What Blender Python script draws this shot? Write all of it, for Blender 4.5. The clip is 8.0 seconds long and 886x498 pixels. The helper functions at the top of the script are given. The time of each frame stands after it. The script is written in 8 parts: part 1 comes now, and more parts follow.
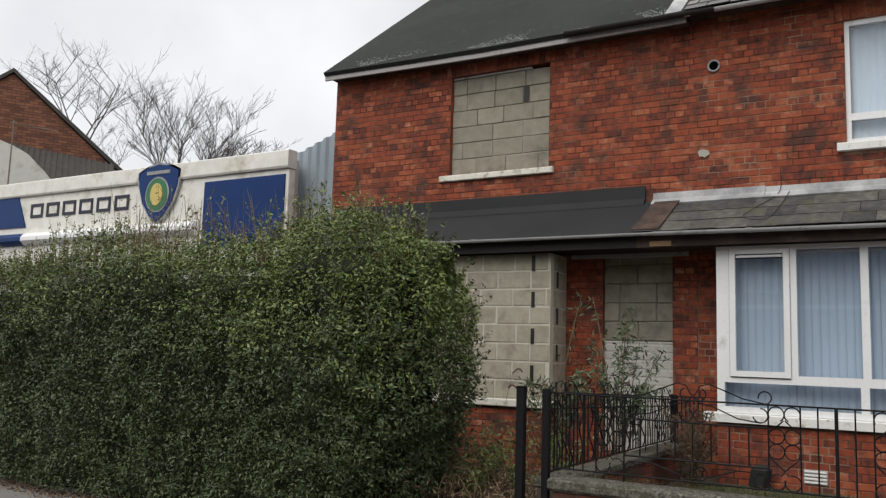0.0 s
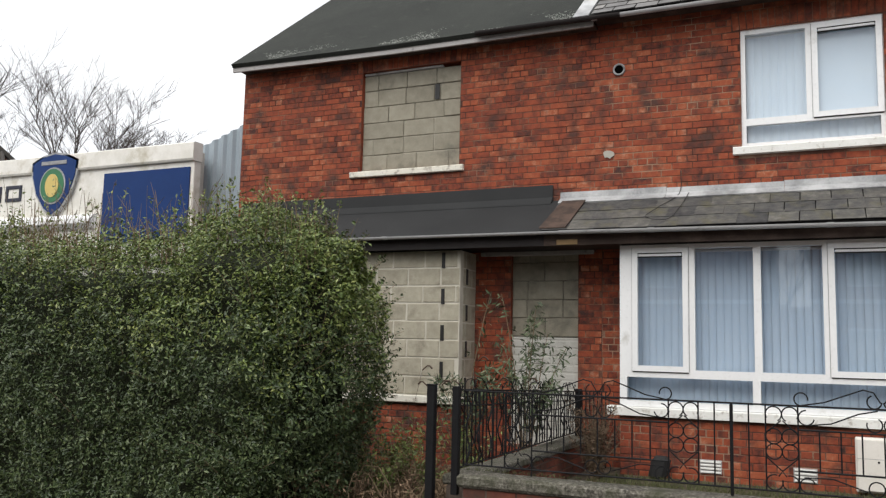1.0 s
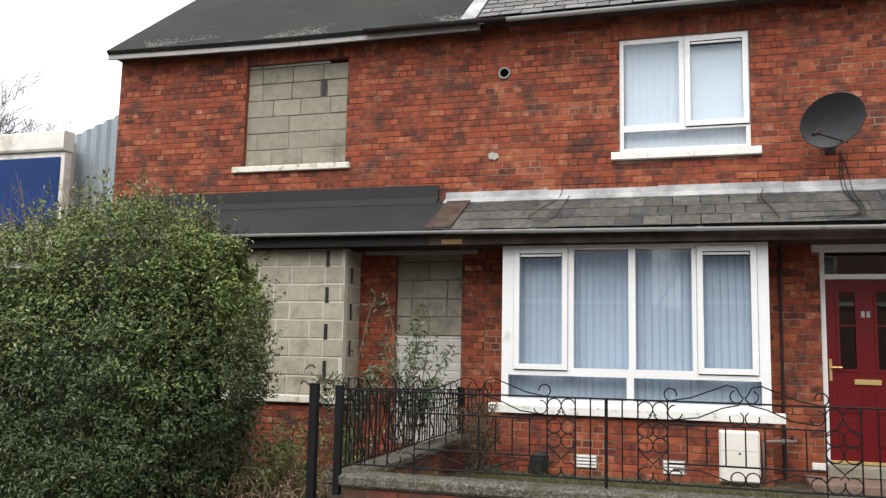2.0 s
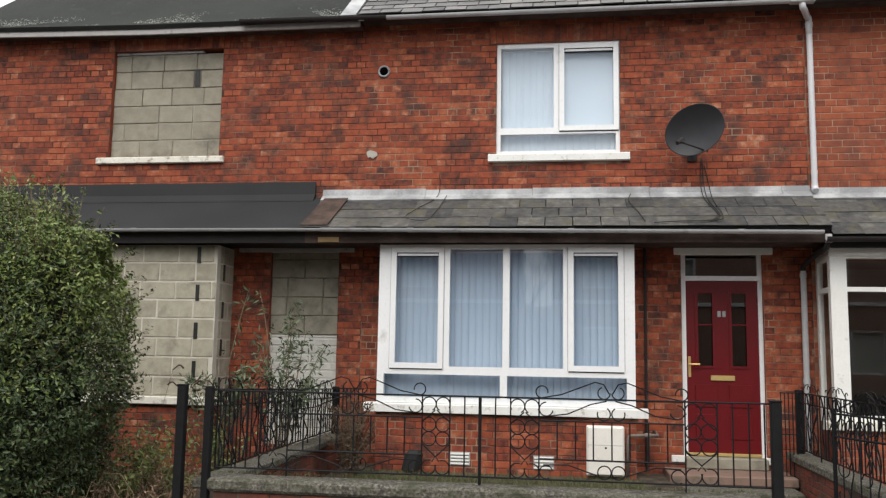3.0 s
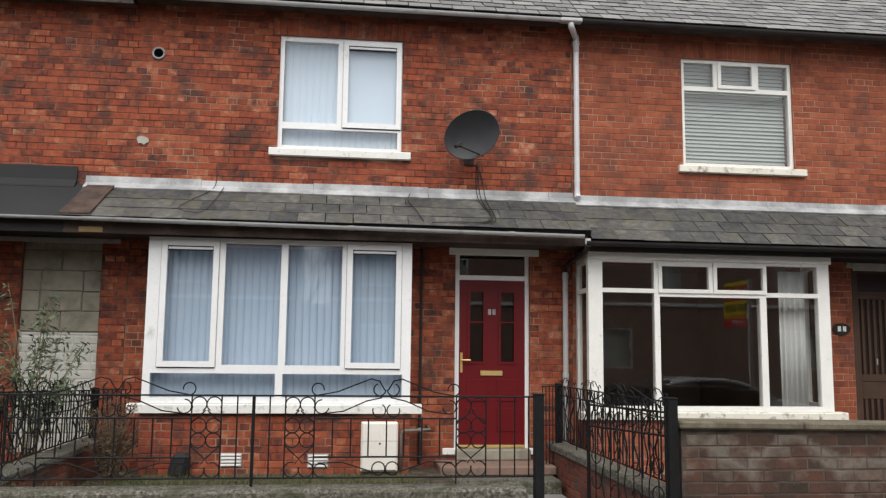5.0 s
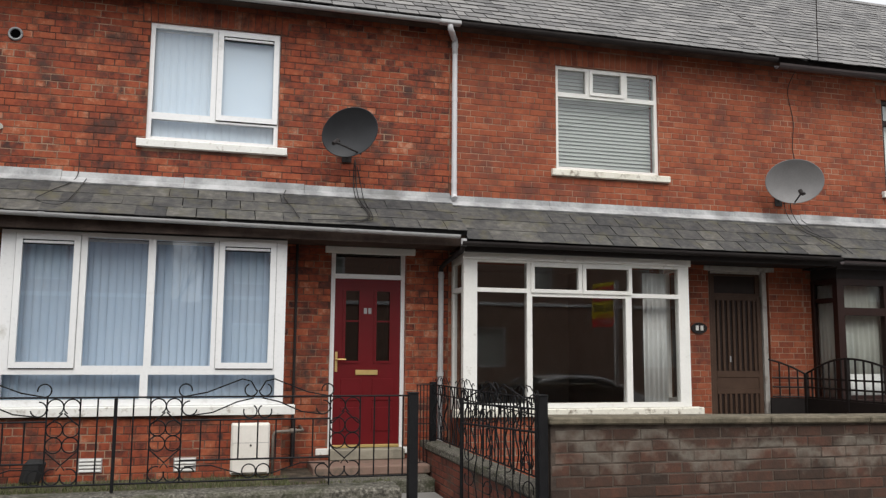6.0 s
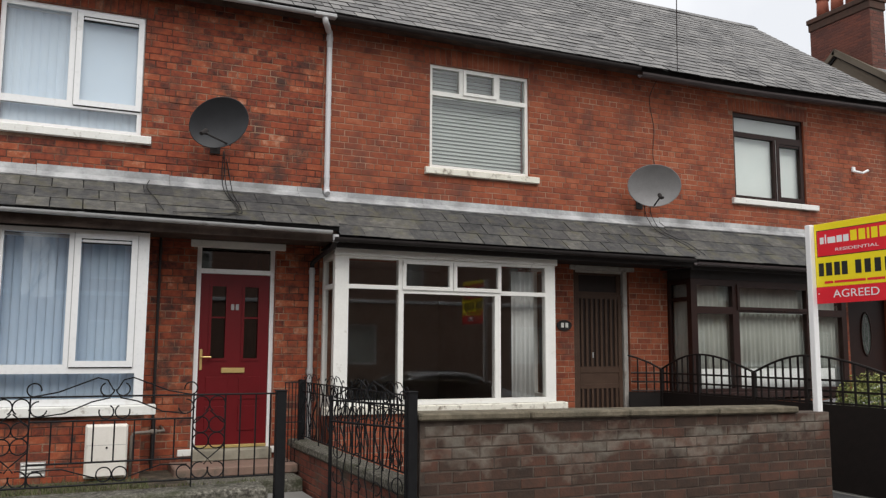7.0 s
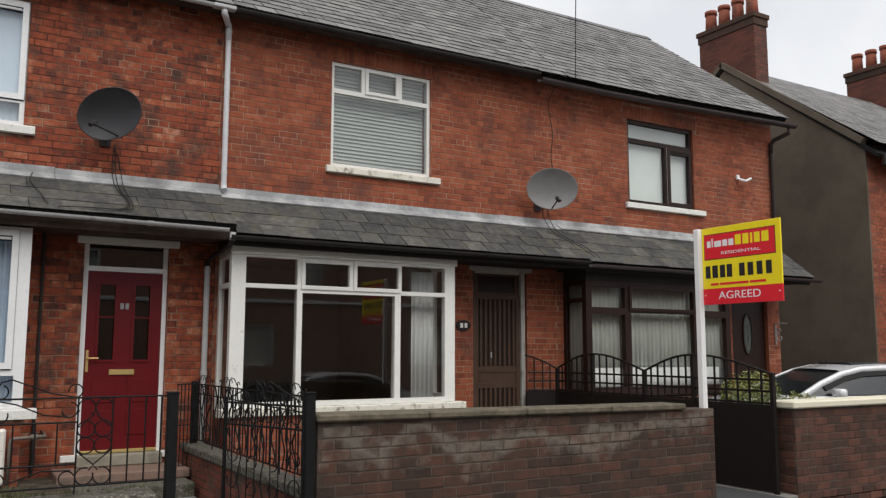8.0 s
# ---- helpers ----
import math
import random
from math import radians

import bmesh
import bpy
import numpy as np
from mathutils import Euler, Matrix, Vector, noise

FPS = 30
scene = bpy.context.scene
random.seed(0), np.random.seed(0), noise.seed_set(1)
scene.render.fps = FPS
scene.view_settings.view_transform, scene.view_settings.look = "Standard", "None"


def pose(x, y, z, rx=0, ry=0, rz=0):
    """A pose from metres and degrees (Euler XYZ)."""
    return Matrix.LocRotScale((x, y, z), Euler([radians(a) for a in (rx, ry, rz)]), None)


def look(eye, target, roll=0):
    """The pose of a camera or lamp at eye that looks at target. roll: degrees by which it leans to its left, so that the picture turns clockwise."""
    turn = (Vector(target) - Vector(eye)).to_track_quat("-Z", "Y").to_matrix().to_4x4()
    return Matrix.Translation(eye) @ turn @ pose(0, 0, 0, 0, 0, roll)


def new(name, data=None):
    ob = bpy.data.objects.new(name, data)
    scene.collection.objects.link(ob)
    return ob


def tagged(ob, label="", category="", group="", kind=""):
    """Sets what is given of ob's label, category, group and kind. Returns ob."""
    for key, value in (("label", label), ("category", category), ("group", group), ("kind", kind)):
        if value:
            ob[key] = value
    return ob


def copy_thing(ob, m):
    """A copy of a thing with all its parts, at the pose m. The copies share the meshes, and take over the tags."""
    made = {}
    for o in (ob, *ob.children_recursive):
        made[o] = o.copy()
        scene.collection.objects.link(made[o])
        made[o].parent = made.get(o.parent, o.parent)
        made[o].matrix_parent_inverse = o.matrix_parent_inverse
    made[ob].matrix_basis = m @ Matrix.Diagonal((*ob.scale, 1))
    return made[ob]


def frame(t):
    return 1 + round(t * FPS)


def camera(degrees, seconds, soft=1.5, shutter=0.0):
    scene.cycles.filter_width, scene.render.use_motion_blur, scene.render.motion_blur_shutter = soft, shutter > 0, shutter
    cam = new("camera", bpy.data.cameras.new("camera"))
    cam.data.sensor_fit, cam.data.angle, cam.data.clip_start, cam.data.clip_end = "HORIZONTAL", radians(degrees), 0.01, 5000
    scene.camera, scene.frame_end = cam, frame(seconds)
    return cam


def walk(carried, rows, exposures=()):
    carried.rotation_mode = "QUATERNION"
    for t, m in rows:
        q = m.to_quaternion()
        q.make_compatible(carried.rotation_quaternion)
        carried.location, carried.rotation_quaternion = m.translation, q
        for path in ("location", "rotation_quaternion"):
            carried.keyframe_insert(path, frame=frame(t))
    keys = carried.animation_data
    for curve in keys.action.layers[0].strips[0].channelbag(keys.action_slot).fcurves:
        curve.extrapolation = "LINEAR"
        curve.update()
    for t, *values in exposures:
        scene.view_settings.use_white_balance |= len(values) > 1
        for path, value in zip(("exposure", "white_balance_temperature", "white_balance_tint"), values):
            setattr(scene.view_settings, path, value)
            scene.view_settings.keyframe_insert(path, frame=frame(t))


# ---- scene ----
cam = camera(55.7, 8.0, soft=1.3)
# seconds, eye x y z, yaw, pitch, roll
ROWS = [
    (0.0, 0.000, 0.000, 1.550, 30.92, 6.92, 1.76),
    (0.5, -0.007, -0.015, 1.568, 28.18, 6.77, 1.58),
    (1.0, -0.014, -0.029, 1.585, 24.62, 6.68, 1.37),
    (1.5, -0.014, -0.028, 1.581, 20.73, 6.74, 1.29),
    (3.0, -0.026, 0.001, 1.580, 8.28, 6.89, 0.98),
    (3.5, -0.030, 0.013, 1.580, 3.95, 6.93, 0.92),
    (4.0, -0.032, 0.021, 1.579, 0.43, 6.90, 0.83),
    (4.5, -0.034, 0.030, 1.579, -3.06, 6.90, 0.74),
    (6.0, -0.028, 0.062, 1.574, -15.30, 6.96, 0.44),
    (6.5, -0.023, 0.076, 1.571, -19.83, 6.89, 0.33),
    (7.0, -0.019, 0.090, 1.568, -24.08, 6.84, 0.27),
    (7.5, -0.016, 0.101, 1.566, -28.05, 6.85, 0.20),
    (8.0, -0.014, 0.112, 1.565, -30.94, 6.89, 0.11),
]


def stand(x, y, z, yaw, pitch, roll):
    a, p = radians(yaw), radians(pitch)
    way = Vector((-math.sin(a) * math.cos(p), math.cos(a) * math.cos(p), math.sin(p)))
    return look(Vector((x, y, z)), Vector((x, y, z)) + way, roll)


# the film's own exposure drifts as it pans
STOPS = [(0.0, 0.32), (0.5, 0.38), (1.0, 0.66), (1.5, 1.0), (3.0, 0.78), (3.5, 0.44), (4.0, 0.48), (4.5, 0.80), (6.0, 0.67), (6.5, 0.66), (7.0, 0.51), (7.5, 0.47), (8.0, 0.36)]
walk(cam, [(r[0], stand(*r[1:])) for r in ROWS], STOPS)

# ---- light: bright overcast ----
world = bpy.data.worlds.new("sky")
scene.world = world
world.use_nodes = True
wn, wl = world.node_tree.nodes, world.node_tree.links
sky = wn.new("ShaderNodeTexSky")
sky.sky_type, sky.sun_disc = "NISHITA", False
sky.sun_elevation, sky.sun_rotation = radians(52), radians(173)
cloud = wn.new("ShaderNodeTexNoise")
cloud.inputs["Scale"].default_value, cloud.inputs["Detail"].default_value = 2.2, 5
cramp = wn.new("ShaderNodeValToRGB")
cramp.color_ramp.elements[0].position, cramp.color_ramp.elements[0].color = 0.36, (7.1, 7.2, 7.45, 1)
cramp.color_ramp.elements[1].position, cramp.color_ramp.elements[1].color = 0.62, (10.0, 9.95, 9.9, 1)
wcoord = wn.new("ShaderNodeTexCoord")
wl.new(wcoord.outputs["Generated"], cloud.inputs["Vector"])
wl.new(cloud.outputs["Fac"], cramp.inputs["Fac"])
veil = wn.new("ShaderNodeMix")
veil.data_type = "RGBA"
veil.inputs[0].default_value = 0.9
wl.new(sky.outputs["Color"], veil.inputs[6])
wl.new(cramp.outputs["Color"], veil.inputs[7])
wl.new(veil.outputs[2], wn["Background"].inputs["Color"])
wn["Background"].inputs["Strength"].default_value = 0.092
sun = new("sun", bpy.data.lights.new("sun", "SUN"))
sun.data.energy, sun.data.angle, sun.data.color = 1.5, radians(46), (1.0, 0.97, 0.92)
sun.matrix_world = look((0, 0, 30), (2, 16, 9))


# ---- materials ----
def material(name, low, high, rough=0.7, scale=3.0, fine=60.0, bump=0.2, metal=0.0, spread=0.0, spec=0.4, dirt=None, dirt_at=0.62, dirt_scale=1.3, coat=0.0, blotch=0.0):
    """A surface whose colour wanders between low and high at two scales; spread: how far single pieces differ; dirt: the colour of stains."""
    m = bpy.data.materials.new(name)
    m.use_nodes = True
    n, l = m.node_tree.nodes, m.node_tree.links
    b = n["Principled BSDF"]
    b.inputs["Metallic"].default_value, b.inputs["Specular IOR Level"].default_value = metal, spec
    b.inputs["Coat Weight"].default_value = coat
    geo = n.new("ShaderNodeNewGeometry")

    def grain(size, detail):
        t = n.new("ShaderNodeTexNoise")
        t.inputs["Scale"].default_value, t.inputs["Detail"].default_value, t.inputs["Roughness"].default_value = size, detail, 0.6
        l.new(geo.outputs["Position"], t.inputs["Vector"])
        return t.outputs["Fac"]

    def sums(op, a, c):
        t = n.new("ShaderNodeMath")
        t.operation = op
        for k, v in enumerate((a, c)):
            if isinstance(v, (int, float)):
                t.inputs[k].default_value = v
            else:
                l.new(v, t.inputs[k])
        return t.outputs[0]

    wide, small = grain(scale, 4), grain(fine, 3)
    fac = sums("ADD", sums("MULTIPLY", wide, 0.9), sums("MULTIPLY", small, 0.6))
    fac = sums("SUBTRACT", fac, 0.25)
    if blotch:
        mid_g = grain(blotch, 5)
        fac = sums("ADD", fac, sums("MULTIPLY", sums("SUBTRACT", mid_g, 0.5), 2.2))
    if spread:
        info = n.new("ShaderNodeObjectInfo")
        own = sums("FRACT", sums("ADD", info.outputs["Random"], geo.outputs["Random Per Island"]), 0.0)
        fac = sums("ADD", sums("MULTIPLY", fac, 1 - spread), sums("MULTIPLY", own, spread))
    ramp = n.new("ShaderNodeValToRGB")
    e = ramp.color_ramp.elements
    shades = [low, high] if not isinstance(low, list) else low
    places = [0.2 + 0.6 * k / (len(shades) - 1) for k in range(len(shades))] if not spread else [0.08 + 0.84 * k / (len(shades) - 1) for k in range(len(shades))]
    while len(e) < len(shades):
        e.new(0.5)
    for k, c in enumerate(shades):
        e[k].position, e[k].color = places[k], (*c, 1)
    l.new(fac, ramp.inputs["Fac"])
    colour = ramp.outputs["Color"]
    if dirt:
        mask = n.new("ShaderNodeMapRange")
        mask.inputs["From Min"].default_value, mask.inputs["From Max"].default_value = dirt_at - 0.08, dirt_at + 0.1
        l.new(sums("ADD", sums("MULTIPLY", grain(dirt_scale, 5), 0.85), sums("MULTIPLY", small, 0.15)), mask.inputs["Value"])
        mix = n.new("ShaderNodeMix")
        mix.data_type = "RGBA"
        l.new(mask.outputs[0], mix.inputs[0])
        l.new(colour, mix.inputs[6])
        mix.inputs[7].default_value = (*dirt, 1)
        colour = mix.outputs[2]
    l.new(colour, b.inputs["Base Color"])
    l.new(sums("ADD", sums("MULTIPLY", small, 0.25), rough - 0.12), b.inputs["Roughness"])
    if bump:
        bm_node = n.new("ShaderNodeBump")
        bm_node.inputs["Strength"].default_value, bm_node.inputs["Distance"].default_value = bump, 0.01
        l.new(sums("ADD", small, sums("MULTIPLY", wide, 0.5)), bm_node.inputs["Height"])
        l.new(bm_node.outputs["Normal"], b.inputs["Normal"])
    return m


def bloom(m, z0, z1, colour, strength, scale):
    """Pale lime bloom in a wavy band between two heights."""
    n, l = m.node_tree.nodes, m.node_tree.links
    geo, cut, wave, low, high, mul, mul2, mix = (n.new("ShaderNode" + k) for k in ("NewGeometry", "SeparateXYZ", "TexNoise", "MapRange", "MapRange", "Math", "Math", "Mix"))
    l.new(geo.outputs["Position"], cut.inputs[0])
    l.new(geo.outputs["Position"], wave.inputs["Vector"])
    wave.inputs["Scale"].default_value, wave.inputs["Detail"].default_value, wave.inputs["Roughness"].default_value = scale, 4.0, 0.55
    push = n.new("ShaderNodeMath")
    push.operation = "MULTIPLY_ADD"
    push.inputs[1].default_value, push.inputs[2].default_value = 1.15, -0.575
    l.new(wave.outputs["Fac"], push.inputs[0])
    up = n.new("ShaderNodeMath")
    l.new(cut.outputs["Z"], up.inputs[0])
    l.new(push.outputs[0], up.inputs[1])
    low.inputs["From Min"].default_value, low.inputs["From Max"].default_value = z0, z0 + 0.16
    l.new(up.outputs[0], low.inputs["Value"])
    high.inputs["From Min"].default_value, high.inputs["From Max"].default_value = z1, z1 - 0.12
    l.new(up.outputs[0], high.inputs["Value"])
    mul.operation = mul2.operation = "MULTIPLY"
    l.new(low.outputs[0], mul.inputs[0])
    l.new(high.outputs[0], mul.inputs[1])
    l.new(mul.outputs[0], mul2.inputs[0])
    mul2.inputs[1].default_value = strength
    mix.data_type = "RGBA"
    b = n["Principled BSDF"]
    l.new(mul2.outputs[0], mix.inputs[0])
    l.new(b.inputs["Base Color"].links[0].from_socket, mix.inputs[6])
    mix.inputs[7].default_value = (*colour, 1)
    l.new(mix.outputs[2], b.inputs["Base Color"])


def glass_material(name, tint, gloss=0.015, ior=1.9):
    m = bpy.data.materials.new(name)
    m.use_nodes = True
    n, l = m.node_tree.nodes, m.node_tree.links
    n.remove(n["Principled BSDF"])
    clear, shine, mix, fres = (n.new("ShaderNode" + k) for k in ("BsdfTransparent", "BsdfGlossy", "MixShader", "Fresnel"))
    clear.inputs["Color"].default_value = (*tint, 1)
    shine.inputs["Roughness"].default_value = gloss
    fres.inputs["IOR"].default_value = ior
    l.new(fres.outputs[0], mix.inputs[0])
    l.new(clear.outputs[0], mix.inputs[1])
    l.new(shine.outputs[0], mix.inputs[2])
    l.new(mix.outputs[0], n["Material Output"].inputs["Surface"])
    return m


RED = [(0.040, 0.017, 0.014), (0.115, 0.029, 0.017), (0.20, 0.043, 0.020), (0.25, 0.053, 0.023), (0.285, 0.068, 0.028), (0.33, 0.10, 0.047), (0.40, 0.19, 0.12)]
M = {}
M["brick_old"] = material("old_red_brick", RED, None, 0.85, 1.6, 45, 0.35, spread=0.52, dirt=(0.062, 0.030, 0.023), dirt_at=0.575, dirt_scale=4.2, blotch=11.0)
M["brick_26"] = material("even_red_brick", [(0.13, 0.036, 0.022), (0.225, 0.056, 0.027), (0.285, 0.074, 0.032), (0.34, 0.11, 0.056)], None, 0.85, 1.2, 45, 0.3, spread=0.45, dirt=(0.12, 0.045, 0.032), dirt_at=0.60, dirt_scale=2.6, blotch=9.0)
M["brick_yard"] = material("sooty_wall_brick", [(0.028, 0.018, 0.0135), (0.046, 0.027, 0.019), (0.068, 0.034, 0.023), (0.10, 0.041, 0.026)], None, 0.88, 1.7, 40, 0.4, spread=0.5, blotch=7.0)
bloom(M["brick_yard"], 0.68, 0.97, (0.23, 0.215, 0.18), 0.46, 2.9)
M["brick_gate"] = material("brown_wall_brick", [(0.034, 0.020, 0.015), (0.062, 0.029, 0.020), (0.095, 0.039, 0.026), (0.135, 0.054, 0.034)], None, 0.88, 1.7, 40, 0.4, spread=0.5, dirt=(0.035, 0.028, 0.022), dirt_at=0.6, dirt_scale=3, blotch=7.0)
M["brick_dull"] = material("dull_damp_brick", [(0.06, 0.025, 0.02), (0.12, 0.036, 0.024), (0.18, 0.05, 0.03), (0.22, 0.075, 0.045)], None, 0.88, 1.8, 45, 0.4, spread=0.45, dirt=(0.05, 0.042, 0.03), dirt_at=0.58, dirt_scale=3, blotch=8.0)
M["mortar"] = material("grey_lime_mortar", [(0.055, 0.022, 0.016), (0.095, 0.038, 0.025), (0.13, 0.058, 0.038), (0.21, 0.12, 0.082)], None, 0.95, 0.7, 90, 0.4, blotch=3.0)
M["mortar_mixed"] = material("patchy_lime_mortar", [(0.055, 0.024, 0.017), (0.10, 0.044, 0.030), (0.17, 0.092, 0.062), (0.29, 0.19, 0.13)], None, 0.95, 0.7, 90, 0.4, blotch=1.9)
M["mortar_tan"] = material("tan_lime_mortar", [(0.15, 0.075, 0.048), (0.25, 0.14, 0.095), (0.34, 0.21, 0.145)], None, 0.95, 1.2, 90, 0.4, blotch=2.4)
M["mortar_pale"] = material("pale_lime_mortar", [(0.13, 0.085, 0.06), (0.22, 0.155, 0.115), (0.30, 0.225, 0.17)], None, 0.95, 1.5, 90, 0.4, blotch=3.0)
M["mortar_dark"] = material("dark_mortar", (0.040, 0.029, 0.023), (0.10, 0.078, 0.063), 0.95, 1.5, 90, 0.4, blotch=3.0)
M["block"] = material("grey_concrete_block", (0.23, 0.210, 0.163), (0.345, 0.318, 0.252), 0.95, 4, 130, 0.8, spread=0.35, dirt=(0.15, 0.14, 0.112), dirt_at=0.60, dirt_scale=3.0, blotch=9.0)
M["block_flush"] = material("flush_grey_block_mortar", (0.30, 0.28, 0.225), (0.40, 0.375, 0.31), 0.95, 5, 120, 0.5, blotch=6.0)
M["block_crack"] = material("open_cracked_joint", (0.07, 0.064, 0.052), (0.27, 0.25, 0.20), 0.98, 7, 90, 0.6, blotch=6.0)
M["block_mortar"] = material("pale_block_mortar", (0.33, 0.32, 0.28), (0.45, 0.43, 0.38), 0.95, 5, 120, 0.5)
M["whitewash"] = material("whitewashed_block", (0.40, 0.395, 0.355), (0.56, 0.55, 0.51), 0.9, 4, 90, 0.5, spread=0.3, dirt=(0.25, 0.24, 0.205), dirt_at=0.6, dirt_scale=4)
M["upvc"] = material("white_upvc", (0.77, 0.78, 0.785), (0.85, 0.855, 0.855), 0.3, 2, 30, 0.02, spec=0.5, dirt=(0.50, 0.49, 0.45), dirt_at=0.69, dirt_scale=4.0)
M["white_wood"] = material("worn_white_gloss_paint", (0.72, 0.715, 0.68), (0.83, 0.825, 0.79), 0.45, 3, 40, 0.12, dirt=(0.36, 0.32, 0.26), dirt_at=0.69, dirt_scale=7)
M["sill"] = material("flaking_cream_sill_paint", (0.62, 0.59, 0.50), (0.78, 0.76, 0.68), 0.7, 6, 60, 0.4, dirt=(0.14, 0.10, 0.065), dirt_at=0.60, dirt_scale=11)
M["sill_white"] = material("white_painted_sill", (0.68, 0.68, 0.64), (0.80, 0.80, 0.77), 0.6, 5, 60, 0.3, dirt=(0.26, 0.22, 0.17), dirt_at=0.64, dirt_scale=13)
M["brown_wood"] = material("dark_brown_stained_wood", (0.012, 0.0075, 0.006), (0.024, 0.014, 0.011), 0.5, 6, 70, 0.1, spec=0.25)
M["mahogany"] = material("mahogany_stained_timber", (0.013, 0.0052, 0.004), (0.028, 0.0105, 0.0075), 0.45, 6, 70, 0.1, spec=0.25)
M["jamb_grey"] = material("rubbed_grey_paint", (0.30, 0.28, 0.255), (0.44, 0.415, 0.385), 0.7, 6, 60, 0.25, dirt=(0.16, 0.13, 0.11), dirt_at=0.6, dirt_scale=7)
M["brown_door"] = material("weathered_brown_door_paint", (0.052, 0.029, 0.019), (0.084, 0.050, 0.034), 0.6, 5, 70, 0.1, spec=0.25)
M["red_door"] = material("deep_red_composite_door", (0.108, 0.0045, 0.0065), (0.138, 0.006, 0.0095), 0.4, 5, 150, 0.08, spec=0.3)
M["brass"] = material("brass", (0.62, 0.45, 0.17), (0.74, 0.56, 0.24), 0.4, 8, 60, 0.02, metal=0.65)
M["felt"] = material("black_roofing_felt", (0.016, 0.017, 0.018), (0.030, 0.031, 0.032), 0.78, 1.2, 120, 0.25, spec=0.3)
M["felt_roof"] = material("bitumen_coated_roof", (0.016, 0.018, 0.016), (0.036, 0.039, 0.034), 0.88, 0.8, 90, 0.4, spec=0.22, dirt=(0.055, 0.058, 0.048), dirt_at=0.66, dirt_scale=6.0)
M["patch_brown"] = material("worn_brown_sheet", (0.040, 0.027, 0.021), (0.085, 0.055, 0.042), 0.85, 5, 60, 0.3, blotch=6.0)
M["moss"] = material("pale_lichen", (0.16, 0.17, 0.15), (0.34, 0.35, 0.32), 0.95, 9, 80, 0.5)
M["slate"] = material("weathered_blue_slate", [(0.024, 0.025, 0.026), (0.045, 0.045, 0.046), (0.068, 0.067, 0.065), (0.10, 0.096, 0.086), (0.15, 0.145, 0.13)], None, 0.66, 2.6, 70, 0.55, spread=0.42, spec=0.34, dirt=(0.095, 0.088, 0.055), dirt_at=0.60, dirt_scale=4.5, blotch=12.0)
M["slate_up"] = material("grey_roof_slate", [(0.085, 0.082, 0.082), (0.145, 0.141, 0.139), (0.18, 0.174, 0.17), (0.235, 0.226, 0.217)], None, 0.7, 1.2, 50, 0.4, spread=0.6, blotch=5.0, spec=0.4)
M["slate_bed"] = material("slate_gap", (0.012, 0.012, 0.012), (0.026, 0.025, 0.025), 0.95, 3, 60, 0.2, spec=0.15)
# darker than the slate face: the shadow line under each course, painted on
M["slate_edge"] = material("shaded_slate_edge", (0.014, 0.013, 0.013), (0.034, 0.033, 0.031), 0.95, 9, 70, 0.3, spec=0.15)
M["lead"] = material("grey_lead_flashing", [(0.24, 0.245, 0.25), (0.32, 0.325, 0.33), (0.39, 0.395, 0.40), (0.46, 0.465, 0.47)], None, 0.6, 1.6, 40, 0.35, dirt=(0.17, 0.17, 0.165), dirt_at=0.60, dirt_scale=2.2, blotch=3.0)
M["gutter_grey"] = material("grey_plastic_gutter", (0.36, 0.36, 0.365), (0.48, 0.48, 0.485), 0.42, 4, 40, 0.05, dirt=(0.17, 0.16, 0.15), dirt_at=0.66, dirt_scale=5)
M["gutter_brown"] = material("brown_plastic_gutter", (0.030, 0.021, 0.021), (0.055, 0.041, 0.040), 0.4, 4, 40, 0.05, spec=0.5)
M["pipe_white"] = material("pale_grey_downpipe", (0.52, 0.52, 0.54), (0.62, 0.62, 0.63), 0.45, 4, 40, 0.05, dirt=(0.36, 0.34, 0.32), dirt_at=0.68, dirt_scale=6)
M["black_paint"] = material("black_painted_iron", (0.004, 0.004, 0.005), (0.010, 0.010, 0.011), 0.62, 20, 90, 0.2, spec=0.2)
M["steel_dark"] = material("near_black_brown_steel", (0.006, 0.0045, 0.004), (0.013, 0.0095, 0.0085), 0.55, 12, 70, 0.15, spec=0.25)
M["fascia"] = material("weathered_dark_fascia", (0.016, 0.013, 0.013), (0.034, 0.029, 0.028), 0.65, 5, 50, 0.15, spec=0.25)
M["fascia_brown"] = material("weathered_brown_fascia", (0.048, 0.033, 0.027), (0.095, 0.068, 0.056), 0.75, 5, 50, 0.2, spec=0.2, blotch=4.0)
M["fascia_grey"] = material("peeling_grey_fascia", (0.30, 0.285, 0.28), (0.44, 0.42, 0.41), 0.75, 6, 50, 0.3, dirt=(0.10, 0.09, 0.085), dirt_at=0.64, dirt_scale=6)
M["concrete"] = material("mossy_pebbled_concrete", [(0.045, 0.041, 0.033), (0.10, 0.092, 0.075), (0.15, 0.14, 0.115), (0.25, 0.235, 0.20)], None, 0.95, 5, 110, 1.0, dirt=(0.045, 0.047, 0.025), dirt_at=0.55, dirt_scale=5, blotch=45.0)
M["coping"] = material("sandstone_coloured_coping", (0.10, 0.084, 0.058), (0.175, 0.148, 0.106), 0.9, 5, 90, 0.7, dirt=(0.06, 0.054, 0.036), dirt_at=0.56, dirt_scale=5, blotch=12.0)
M["coping_cream"] = material("cream_painted_coping", (0.66, 0.62, 0.48), (0.74, 0.70, 0.57), 0.7, 5, 60, 0.15)
